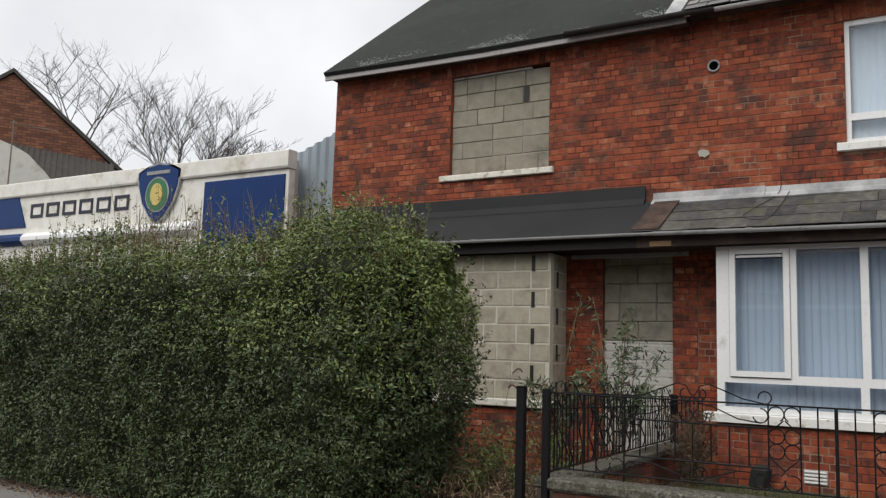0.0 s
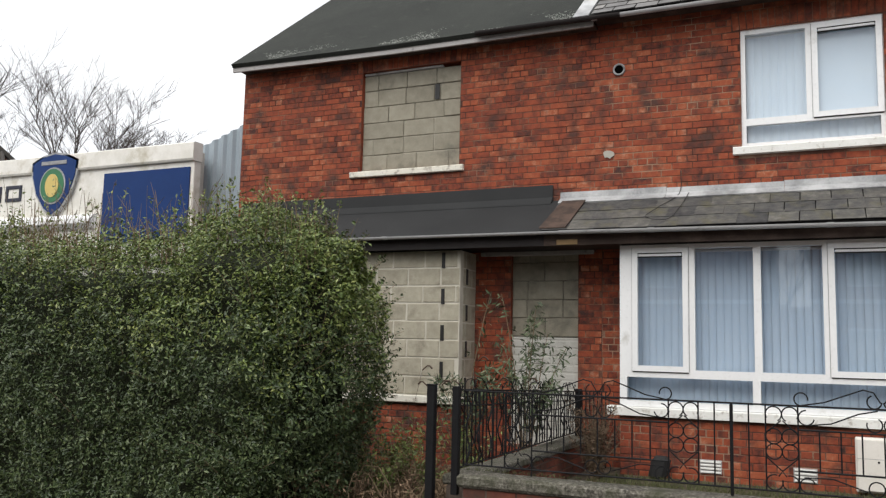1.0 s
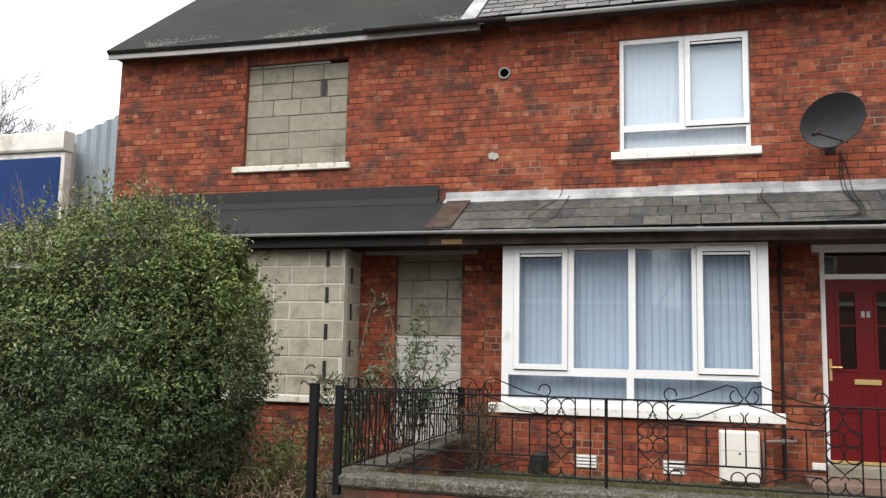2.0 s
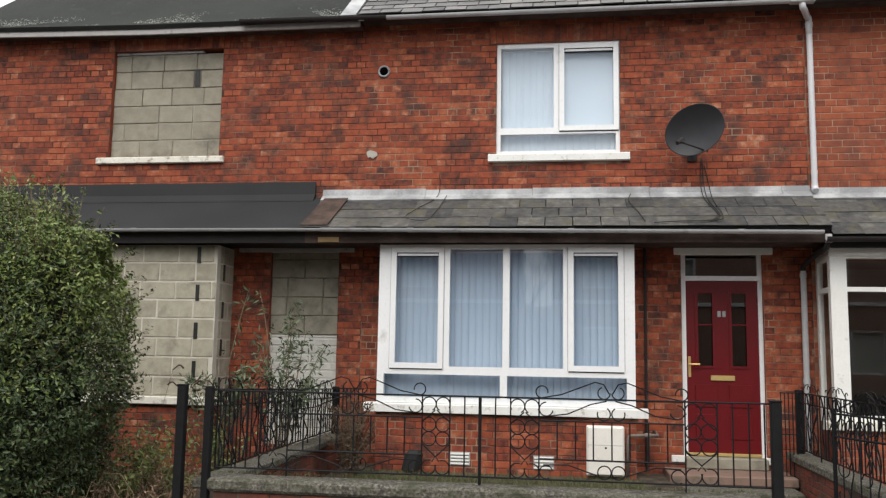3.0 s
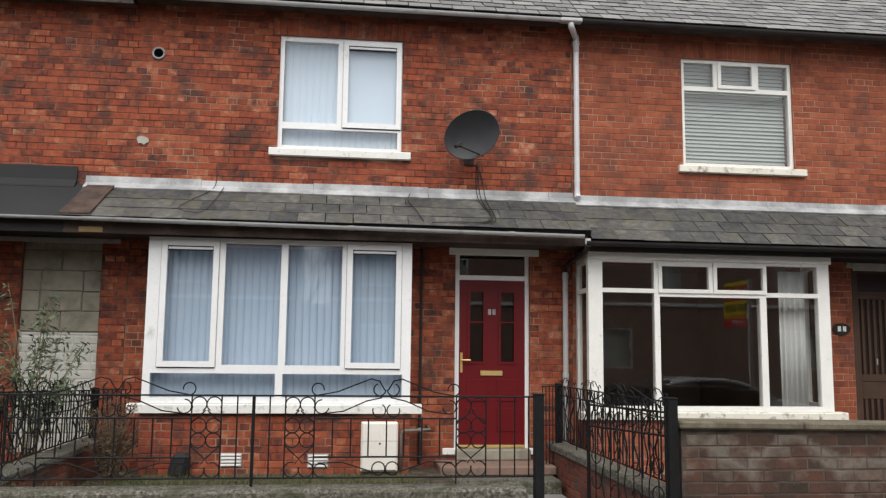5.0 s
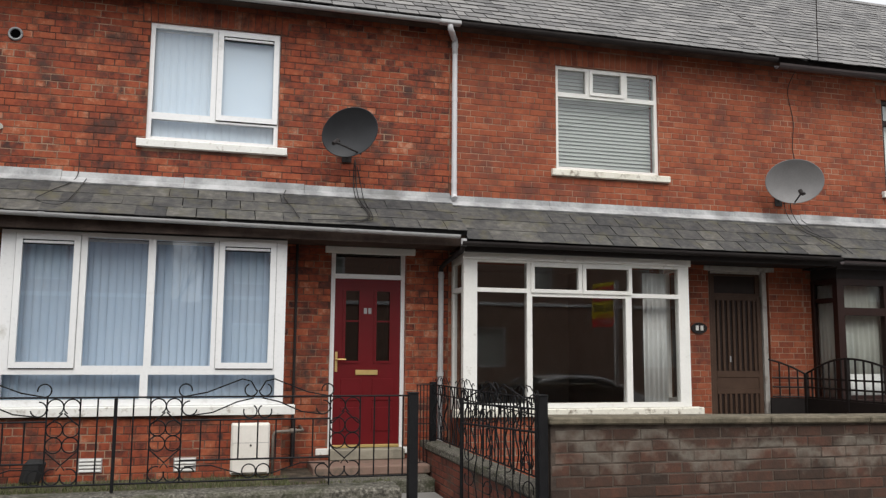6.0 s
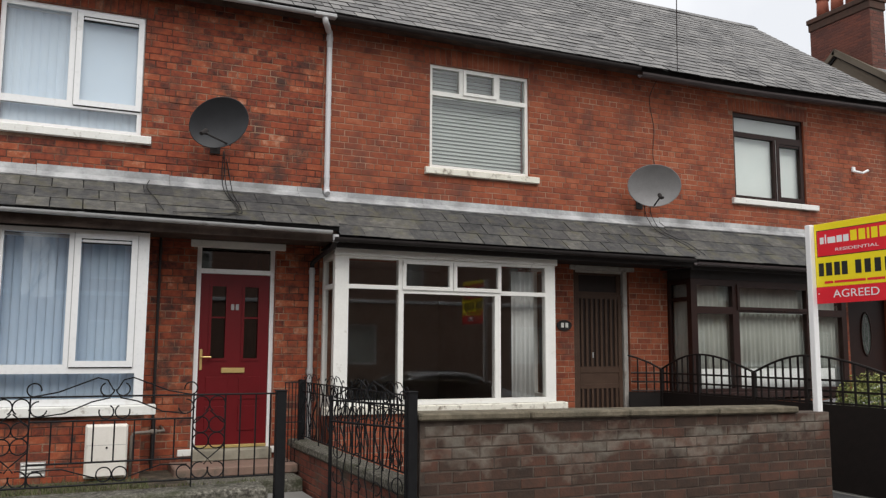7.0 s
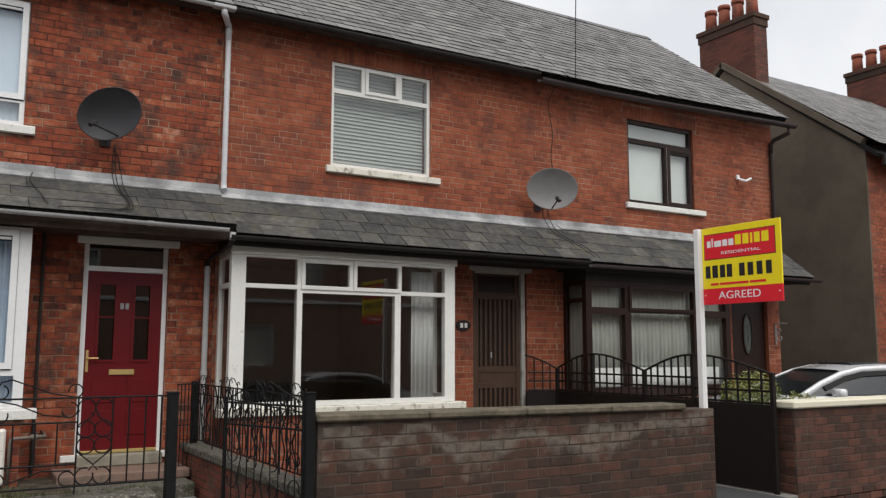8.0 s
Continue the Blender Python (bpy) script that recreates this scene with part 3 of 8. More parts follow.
def swayed(bm):
    """Let long eaves pieces follow that rise, fading out towards the ridge."""
    for v in bm.verts:
        v.co.z += sway(v.co.x) * min(1.0, max(0.0, 1 - (v.co.y - EAVE_Y) / (RIDGE_Y - EAVE_Y)))
    return bm


def stops(x0, x1, step=1.3):
    """Even stations along a long stretch."""
    n = max(1, round((x1 - x0) / step))
    return [x0 + (x1 - x0) * k / n for k in range(n + 1)]


house_a = thing("terraced_house", "derelict red brick end terrace house bricked up with concrete blocks", "house", "terrace houses", at=(-5.4, 13, 0))
house_b = thing("terraced_house", "red brick terrace house with white windows and red door", "house", "terrace houses", at=(0, 13, 0))
house_c = thing("terraced_house", "red brick terrace house with old white bay window and brown door", "house", "terrace houses", at=(5.3, 13, 0))
house_d = thing("terraced_house", "red brick end terrace house with dark brown window frames", "house", "terrace houses", at=(10.6, 13, 0))
HOUSE = {"a": house_a, "b": house_b, "c": house_c, "d": house_d}


def under(ob, parent):
    """Hang a world-placed object under a parent that stands elsewhere."""
    ob.parent = parent
    ob.matrix_parent_inverse = parent.matrix_world.inverted()
    return ob


def hpart(name, bm, mat, house, label="", smooth=False):
    return under(part(name, bm, mat, None, label, smooth), house)


# holes in each front wall: upper window, bay, door
HOLES = {
    "a": [(-5.985, -4.45, 4.03, 5.475), (-7.1, -4.32, 0.9, 2.80), (-3.68, -2.80, 0.4, 2.82)],
    "b": [(-0.855, 0.645, 3.985, 5.40), (-2.05, 0.62, 0.9, 2.80), (1.33, 2.25, 0.38, 2.82)],
    "c": [(4.255, 5.765, 3.965, 5.385), (2.95, 5.72, 0.9, 2.70), (6.47, 7.42, 0.38, 2.78)],
    "d": [(9.50, 11.03, 3.965, 5.37), (8.25, 11.05, 0.9, 2.62), (11.85, 12.8, 0.38, 2.70)],
}
WALLS = {}
for key, (xa, xb) in EDGES.items():
    house = HOUSE[key]
    mortar = M[{"a": "mortar", "b": "mortar_mixed", "c": "mortar_tan", "d": "mortar_tan"}[key]]
    brick = M["brick_old"] if key in "ab" else M["brick_26"]
    wall = hpart("wall", wall_mesh(xa, xb, -0.35, 5.80, W, W + 0.25, HOLES[key]), [mortar, brick], house)
    WALLS[key] = wall
    # side, back, floors
    bm = bmesh.new()
    for k, x in enumerate(([xa] if key == "a" else []) + [xb - (0.25 if key == "d" else 0.12)]):
        t = 0.25 if (key == "a" and k == 0) or key == "d" else 0.12
        top = RIDGE_Z - 0.1
        prism(bm, [(W + 0.25, -0.35), (W + 0.25, 5.86), (RIDGE_Y, top), (16.4, 5.86), (16.4, -0.35)], "x", x, x + t)
    box(bm, xa, xb - 0.25, 16.4, 16.65, -0.35, 5.86, c=0)
    hpart("side_wall", bm, brick, house, "brick side and back wall")
    bm = bmesh.new()
    box(bm, xa + 0.25, xb - 0.26, W + 0.26, 16.39, 0.30, 0.44, c=0)
    box(bm, xa + 0.25, xb - 0.26, W + 0.26, 16.39, 2.95, 3.2, c=0)
    box(bm, xa + 0.25, xb - 0.26, W + 0.26, 16.39, 5.6, 5.7, c=0)
    box(bm, xa + 0.25, xb - 0.26, W + 3.6, W + 3.7, 0.45, 2.94, c=0)
    box(bm, xa + 0.25, xb - 0.26, W + 3.6, W + 3.7, 3.21, 5.59, c=0)
    box(bm, xb - 2.0, xb - 1.9, W + 0.26, W + 3.59, 0.45, 2.94, c=0)
    hpart("interior", bm, M["room"], house, "plain rooms behind the windows")
    # brick faces: upper storey, and the strips beside the door
    upper = [h for h in HOLES[key][:1]]
    up_holes = [(h[0], h[1], h[2] - 0.1, h[3]) for h in upper] + [(h[0] - 0.09, h[1] + 0.09, h[3] - 0.01, min(5.72, h[3] + 0.225)) for h in upper]
    lay_x = {"a": (-3.6, 4.6), "b": (0.2, 4.4), "c": (4.2, 4.3), "d": (9.5, 4.3)}[key]
    up = courses(xa, xb, 3.446, 5.71, W, up_holes, seed=97 if key in "ab" else 99, start=3, whole="R" if key in "ac" else "L")
    lay("brick", wall, up, brick, 0.004, lay_x, 300, "brickwork")
    # a flat arch of bricks on end over the bedroom window
    head, arch = HOLES[key][0], []
    n = round((head[1] - head[0] + 0.18) / 0.0815)
    rnd = random.Random(ord(key) + 60)
    for i in range(n):
        f = (i + 0.5) / n
        arch.append((head[0] - 0.09 + f * (head[1] - head[0] + 0.18), W + 0.026 + rnd.uniform(-0.002, 0.002), head[3] + 0.108 + 0.012 * math.sin(math.pi * f), 0.072, 0.06, 0.216, (0, (f - 0.5) * 0.16, 0)))
    lay("brick", wall, arch, brick, 0.004)
    low = courses(xa, xb, 0.05, 2.86, W, HOLES[key][1:], seed=ord(key) + 9, start=1)
    bay = HOLES[key][1]
    low = [p for p in low if p[0] > bay[1] + 0.1 or p[0] < bay[0] - 0.1]
    lay("brick", wall, low, brick, 0.004, (xb, 1.6), 240, "brickwork")


def slope_pieces(xa, xb, y0, z0, angle, length, width, show, thick, seed, over=0.12, gap=0.006, wild=1.0):
    """Slates of a slope that falls towards -y: row on row, each row half a slate on."""
    rnd = random.Random(seed)
    out = []
    rows = int(length / show) + 1
    for k in range(rows):
        x = xa - (width / 2 if k % 2 else 0)
        while x < xb - 0.02:
            a, b = max(x, xa), min(x + width, xb)
            x += width
            if b - a < 0.05:
                continue
            ln = show + over
            if k * show + ln > length + 0.02:
                ln = max(length - k * show + 0.02, 0.05)
            tilt = max(0.028, 0.8 * thick / show)
            s = k * show + ln / 2 - 0.01 + rnd.uniform(-0.006, 0.006) * wild
            lift = thick / 2 + (ln / 2) * tilt * 0.9 + rnd.uniform(0, 0.003)
            rise = sway((a + b) / 2) * max(0.0, 1 - s / length) if z0 > 5 else 0.0
            out.append(((a + b) / 2, y0 + s * math.cos(angle) - lift * math.sin(angle), z0 + s * math.sin(angle) + lift * math.cos(angle) + rise,
                        round((b - a - gap) / 0.01) * 0.01, round(ln, 2), thick, (angle - tilt + rnd.uniform(-0.006, 0.006) * wild, rnd.uniform(-0.004, 0.004), rnd.uniform(-0.008, 0.008) * wild)))
    return out


def slab(y0, z0, y1, z1, t):
    """Outline in y, z of a sloping sheet."""
    a = math.atan2(z1 - z0, y1 - y0)
    dy, dz = math.sin(a) * t, -math.cos(a) * t
    return [(y0, z0), (y1, z1), (y1 + dy, z1 + dz), (y0 + dy, z0 + dz)]


def gutter(x0, x1, y, z, r=0.055, fall=0.0):
    """A half-round gutter along x, with its hollow and a slight fall."""
    bm = bmesh.new()
    out = [(y + r * math.cos(a), z + r * math.sin(a)) for a in [math.pi + math.pi * k / 8 for k in range(9)]]
    inn = [(y + (r - 0.006) * math.cos(a), z + (r - 0.006) * math.sin(a)) for a in [2 * math.pi - math.pi * k / 8 for k in range(9)]]
    extrusion(bm, out + inn, stops(x0, x1))
    for v in bm.verts:
        v.co.z -= fall * (v.co.x - x0) / (x1 - x0)
    return swayed(bm) if z > 5 else bm


ROOF_X = {"a": (-8.12, -2.56), "b": (-2.56, 2.82), "c": (2.82, 7.98), "d": (7.98, 13.18)}
LEAN_X = {"a": (-8.0, -3.03), "b": (-3.03, 2.80), "c": (2.80, 7.98), "d": (7.98, 13.08)}
for key, house in HOUSE.items():
    xa, xb = ROOF_X[key]
    back_y, back_z = 2 * RIDGE_Y - EAVE_Y, EAVE_Z
    bm = bmesh.new()
    extrusion(bm, slab(EAVE_Y - 0.05, EAVE_Z - 0.04, RIDGE_Y, RIDGE_Z, 0.06), stops(xa, xb))
    swayed(bm)
    prism(bm, [(back_y, back_z), (RIDGE_Y, RIDGE_Z), (RIDGE_Y, RIDGE_Z - 0.08), (back_y, back_z - 0.08)], "x", xa, xb)
    roof = hpart("roof", bm, M["felt_roof"] if key == "a" else M["slate_bed"], house, "smooth dark bitumen-coated roof" if key == "a" else "grey slate roof")
    if key != "a":
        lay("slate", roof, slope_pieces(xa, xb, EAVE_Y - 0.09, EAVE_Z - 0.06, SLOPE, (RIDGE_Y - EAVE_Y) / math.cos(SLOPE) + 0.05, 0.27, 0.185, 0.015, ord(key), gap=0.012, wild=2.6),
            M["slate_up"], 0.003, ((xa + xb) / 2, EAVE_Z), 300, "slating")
        bm = bmesh.new()
        n = int((xb - xa) / 0.45)
        for i in range(n):
            a, b = xa + i * (xb - xa) / n, xa + (i + 1) * (xb - xa) / n
            bm = bmesh.new()
            prism(bm, [(RIDGE_Y - 0.14, RIDGE_Z - 0.05), (RIDGE_Y - 0.02, RIDGE_Z + 0.06), (RIDGE_Y + 0.02, RIDGE_Z + 0.06), (RIDGE_Y + 0.14, RIDGE_Z - 0.05)], "x", a + 0.004, b - 0.004)
            under(part("ridge_tile", bm, M["slate_up"]), house)
    # lean-to roof over the bay and the door
    xa, xb = LEAN_X[key]
    lz0, lz1 = LEAN_LOW[key], LEAN_HIGH[key]
    lean = math.atan2(lz1 - lz0, LEAN_Y1 - LEAN_Y0)
    bm = bmesh.new()
    prism(bm, slab(LEAN_Y0 - 0.01, lz0, LEAN_Y1, lz1 + 0.01, 0.05), "x", xa, xb)
    if key == "a":
        prism(bm, [(W - 0.11, lz1 - 0.05), (W - 0.10, lz1 - 0.03), (W - 0.035, lz1 + 0.05), (W - 0.022, lz1 + 0.21), (W - 0.004, lz1 + 0.21), (W - 0.004, lz1)], "x", xa, xb - 0.1)
    canopy = hpart("lean_to_roof", bm, M["felt"] if key == "a" else M["slate_bed"], house, "black felted lean-to roof" if key == "a" else "slate lean-to roof")
    if key != "a":
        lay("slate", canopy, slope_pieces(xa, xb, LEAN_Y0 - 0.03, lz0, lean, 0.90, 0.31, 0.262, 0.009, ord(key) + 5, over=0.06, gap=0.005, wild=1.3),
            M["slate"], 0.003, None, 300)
        bm = bmesh.new()
        x = xa
        rnd = random.Random(ord(key))
        while x < xb - 0.05:
            nx = min(x + rnd.uniform(1.1, 1.7), xb)
            tip = rnd.uniform(-0.006, 0.01)
            bm = bmesh.new()
            prism(bm, [(W - 0.13, lz1 - 0.045), (W - 0.14, lz1 - 0.03), (W - 0.03, lz1 + 0.045), (W - 0.022, lz1 + 0.115 + tip), (W - 0.008, lz1 + 0.115 + tip), (W - 0.012, lz1 + 0.0)], "x", x, nx - 0.004)
            under(part("flashing", bm, M["lead"], None, "dull grey lead flashing"), house)
            x = nx
    # soffit and fascia under it
    bm = bmesh.new()
    box(bm, xa, xb, LEAN_Y0 + 0.09, W - 0.01, 2.825 - DROP[key], 2.845 - DROP[key], c=0.002)
    box(bm, xa, xb, LEAN_Y0 + 0.06, LEAN_Y0 + 0.085, 2.80 - 1.1 * DROP[key], lz0 - 0.015, c=0.003)
    hpart("fascia_board", bm, M["fascia_brown"] if key == "b" else M["fascia"], house, "weathered brown fascia and soffit" if key == "b" else "dark weathered fascia and soffit")
    # eaves: soffit, board, gutter
    xa, xb = ROOF_X[key]
    bm = bmesh.new()
    up, foot = (0.035, 5.595) if key == "a" else (0.09, 5.66)
    soffit = bmesh.new()
    extrusion(soffit, [(EAVE_Y + 0.05, 5.60 + up), (EAVE_Y + 0.05, 5.62 + up), (W - 0.008, 5.62 + up), (W - 0.008, 5.60 + up)], stops(xa + (0.05 if key == "a" else 0), xb - (0.07 if key == "d" else 0)))
    extrusion(bm, [(EAVE_Y, foot + 0.003), (EAVE_Y, 5.71), (EAVE_Y + 0.03, 5.71), (EAVE_Y + 0.03, foot), (EAVE_Y + 0.004, foot)], stops(xa, xb))
    hpart("soffit", swayed(soffit), M["fascia_brown"], house, "brown weathered soffit under the eaves")
    hpart("eaves_board", swayed(bm), M["fascia_grey"] if key == "a" else M["fascia"], house, "peeling painted eaves board")

# gutters
for key, x0, x1, mat, lab in (("b", -2.56, 2.78, "gutter_grey", "grey plastic eaves gutter"), ("c", 2.83, 7.44, "fascia", "black eaves gutter"), ("d", 7.45, 13.36, "gutter_brown", "dark brown eaves gutter")):
    hpart("gutter", gutter(x0, x1, EAVE_Y - 0.08, {"b": 5.675, "c": 5.675, "d": 5.60}[key], {"b": 0.042, "c": 0.058, "d": 0.07}[key]), M[mat], HOUSE[key], lab)
hpart("gutter", gutter(-4.1, -2.2, EAVE_Y - 0.08, 5.70, 0.05, 0.02), M["fascia"], house_a, "sagging length of black gutter")
for key, x0, x1, mat, lab in (("a", -7.95, -2.8, "gutter_grey", "grey lean-to gutter"), ("b", -2.8, 2.70, "gutter_grey", "grey lean-to gutter"), ("c", 2.72, 7.95, "fascia", "black lean-to gutter"), ("d", 7.97, 13.2, "gutter_brown", "dark brown lean-to gutter")):
    z, fall, r = {"a": (2.968, 0.014, 0.034), "b": (2.958, 0.045, 0.042), "c": (2.84, 0.0, 0.052), "d": (2.80, 0.0, 0.052)}[key]
    run = hpart("gutter", gutter(x0, x1, LEAN_Y0 - 0.05, z, r, fall), M[mat], HOUSE[key], lab)
    for k in range(1, int((x1 - x0) / 1.8) + 1):
        x = x0 + k * 1.8 - 0.75
        low = z - fall * (x - x0) / (x1 - x0)
        under(part("union", gutter(x - 0.035, x + 0.035, LEAN_Y0 - 0.05, low + 0.004, r + 0.007), M[mat]), run)
# pale strip where the coated roof meets the slates, and the brown sheet beside the felted lean-to
bm = bmesh.new()
prism(bm, slab(EAVE_Y - 0.07, EAVE_Z - 0.03, RIDGE_Y, RIDGE_Z + 0.03, 0.03), "x", -2.80, -2.60)
hpart("verge_strip", bm, M["lead"], house_a, "pale cement strip between the two roofs")
bm = bmesh.new()
lean_b = math.atan2(LEAN_HIGH["b"] - LEAN_LOW["b"], LEAN_Y1 - LEAN_Y0)
add(bm, [(x, LEAN_Y0 - 0.03 + s * math.cos(lean_b), LEAN_LOW["b"] + 0.032 + s * math.sin(lean_b) + dz) for dz in (0.0, 0.012) for x, s in ((-3.06, 0.0), (-2.74, 0.0), (-2.68, 0.80), (-2.98, 0.80))],
    [(3, 2, 1, 0), (4, 5, 6, 7), (0, 1, 5, 4), (1, 2, 6, 5), (2, 3, 7, 6), (3, 0, 4, 7)])
hpart("patch_sheet", bm, M["patch_brown"], house_b, "worn brown sheet let into the slates")


# ---- windows ----
def framed(x0, x1, z0, z1, y0, y1, holes, c=0.006):
    """A frame with holes in one piece, its edges cut."""
    bm = wall_mesh(x0, x1, z0, z1, y0, y1, holes)
    for f in bm.faces:
        f.material_index = 0
    sharp = [e for e in bm.edges if len(e.link_faces) == 2 and e.calc_face_angle(0) > 0.5]
    bmesh.ops.bevel(bm, geom=sharp, offset=c, segments=1, affect="EDGES")
    return bm


def pane_part(parent, a, b, c, d, y, mat):
    g = bmesh.new()
    add(g, [(a, y, c), (b, y, c), (b, y, d), (a, y, d)], [(0, 1, 2, 3)])
    ob = under(part("pane", g, mat), parent)
    ob.visible_shadow = False
    return ob


def window(house, label, x0, x1, z0, z1, y, mat, panes, sashes=(), depth=0.07, glass="glass", sill=None, sill_mat="sill_white"):
    """A window facing -y. panes: glass set in the frame itself; sashes: opening lights that stand proud, each with its own glass."""
    holes = list(panes) + [(a + 0.015, b - 0.015, c + 0.015, d - 0.015) for a, b, c, d in sashes]
    win = hpart("window", framed(x0, x1, z0, z1, y, y + depth, holes), mat, house, label)
    for a, b, c, d in sashes:
        q = 0.062 if d - c > 0.6 else 0.045
        sash = under(part("sash", framed(a, b, c, d, y - 0.02, y + 0.04, [(a + q, b - q, c + q, d - q)]), mat), win)
        if d - c > 0.6:
            # rubber gasket lines at the head of the glass
            under(part("gasket", boxes([(a + q, b - q, y - 0.012, y + 0.015, d - q - 0.012, d - q)], 0.002), M["rubber"]), win)
            under(part("trickle_vent", boxes([(a + q + 0.01, b - q - 0.01, y - 0.016, y + 0.015, d - q - 0.04, d - q - 0.0125)], 0.004), mat), win)
            under(part("gasket", boxes([(a + q, b - q, y - 0.012, y + 0.015, d - q - 0.052, d - q - 0.0405)], 0.002), M["rubber"]), win)
            # strips below and beside the sash paint the shade of its gap
            under(part("gasket", boxes([(a + 0.004, b - 0.004, y - 0.008, y - 0.001, c - 0.012, c - 0.001)], 0.002), M["fascia"]), win)
            for e0, e1 in ((a - 0.008, a - 0.001), (b + 0.001, b + 0.008)):
                under(part("gasket", boxes([(e0, e1, y - 0.006, y - 0.001, c, d)], 0.002), M["gutter_grey"]), win)
        pane_part(win, a + q - 0.004, b - q + 0.004, c + q - 0.004, d - q + 0.004, y + 0.02, M[glass])
    for a, b, c, d in panes:
        pane_part(win, a - 0.003, b + 0.003, c - 0.003, d + 0.003, y + 0.035, M[glass])
    if sill:
        a, b, c, d, fr = sill
        s = bmesh.new()
        prism(s, [(fr, c + 0.006), (fr, d - 0.014), (fr + 0.012, d - 0.003), (y + depth, d), (y + depth, c), (fr + 0.03, c), (fr + 0.025, c + 0.006)], "x", a, b)
        under(part("sill", s, M[sill_mat], None, "painted stone sill"), win)
    return win


# house b: white replacement windows
x0, x1, z0, z1 = HOLES["b"][0]
window(house_b, "white upvc bedroom window", x0, x1, z0, z1, W + 0.03, M["upvc"],
       [(x0 + 0.05, -0.152, 4.32, z1 - 0.06), (x0 + 0.05, x1 - 0.05, z0 + 0.045, 4.24)], [(-0.085, x1 - 0.012, 4.275, z1 - 0.022)],
       sill=(-0.95, 0.755, 3.885, 3.983, W - 0.06))


window(house_b, "large white upvc bay window", -2.165, 0.755, 0.98, 2.80, BAY, M["upvc"],
       [(-1.332, -0.72, 1.397, 2.748), (-0.643, -0.037, 1.397, 2.748), (-2.085, -0.745, 1.045, 1.305), (-0.665, 0.66, 1.045, 1.305)],
       [(-2.022, -1.401, 1.372, 2.768), (0.018, 0.636, 1.372, 2.768)],
       depth=0.09, sill=(-2.30, 0.885, 0.872, 0.978, BAY - 0.06))
# house c: old painted timber bay and bedroom window
x0, x1, z0, z1 = HOLES["c"][0]
window(house_c, "old white bedroom window with flaking sill", x0, x1, z0, z1, W + 0.03, M["white_wood"],
       [(x0 + 0.045, x1 - 0.045, z0 + 0.045, 4.965), (x0 + 0.045, 4.70, 5.025, z1 - 0.045), (5.32, x1 - 0.045, 5.025, z1 - 0.045)], [(4.755, 5.265, 5.01, z1 - 0.02)],
       sill=(4.18, 5.90, 3.87, 3.963, W - 0.06), sill_mat="sill")
window(house_c, "old white painted timber bay window with dark panes", 2.83, 5.84, 0.905, 2.70, BAY, M["white_wood"],
       [(3.0, 3.632, 0.965, 2.285), (3.698, 4.948, 0.965, 2.245), (5.028, 5.69, 0.965, 2.26), (3.0, 3.632, 2.335, 2.645), (5.028, 5.69, 2.312, 2.638)],
       [(3.68, 4.347, 2.29, 2.652), (4.362, 5.03, 2.29, 2.652)],
       depth=0.09, sill=(2.72, 5.98, 0.81, 0.903, BAY - 0.06), sill_mat="sill")
# house d: dark brown frames
x0, x1, z0, z1 = HOLES["d"][0]
window(house_d, "dark brown bedroom window with white blind", x0, x1, z0, z1, W + 0.04, M["mahogany"],
       [(x0 + 0.06, 10.375, z0 + 0.06, 4.985), (x0 + 0.06, x1 - 0.06, 5.06, z1 - 0.06)], [(10.43, x1 - 0.03, z0 + 0.03, 5.005)],
       sill=(9.42, 11.24, 3.87, 3.963, W - 0.06))
window(house_d, "dark brown bay window with net curtains", 8.1, 11.18, 0.985, 2.60, BAY, M["mahogany"],
       [(8.21, 8.865, 1.03, 2.10), (8.985, 10.335, 1.03, 2.135), (10.425, 11.08, 1.03, 2.10), (8.21, 8.865, 2.205, 2.51), (10.425, 11.08, 2.205, 2.51)],
       [(8.945, 10.36, 2.165, 2.54)],
       depth=0.09, sill=(7.98, 11.3, 0.89, 0.983, BAY - 0.06), sill_mat="mahogany")

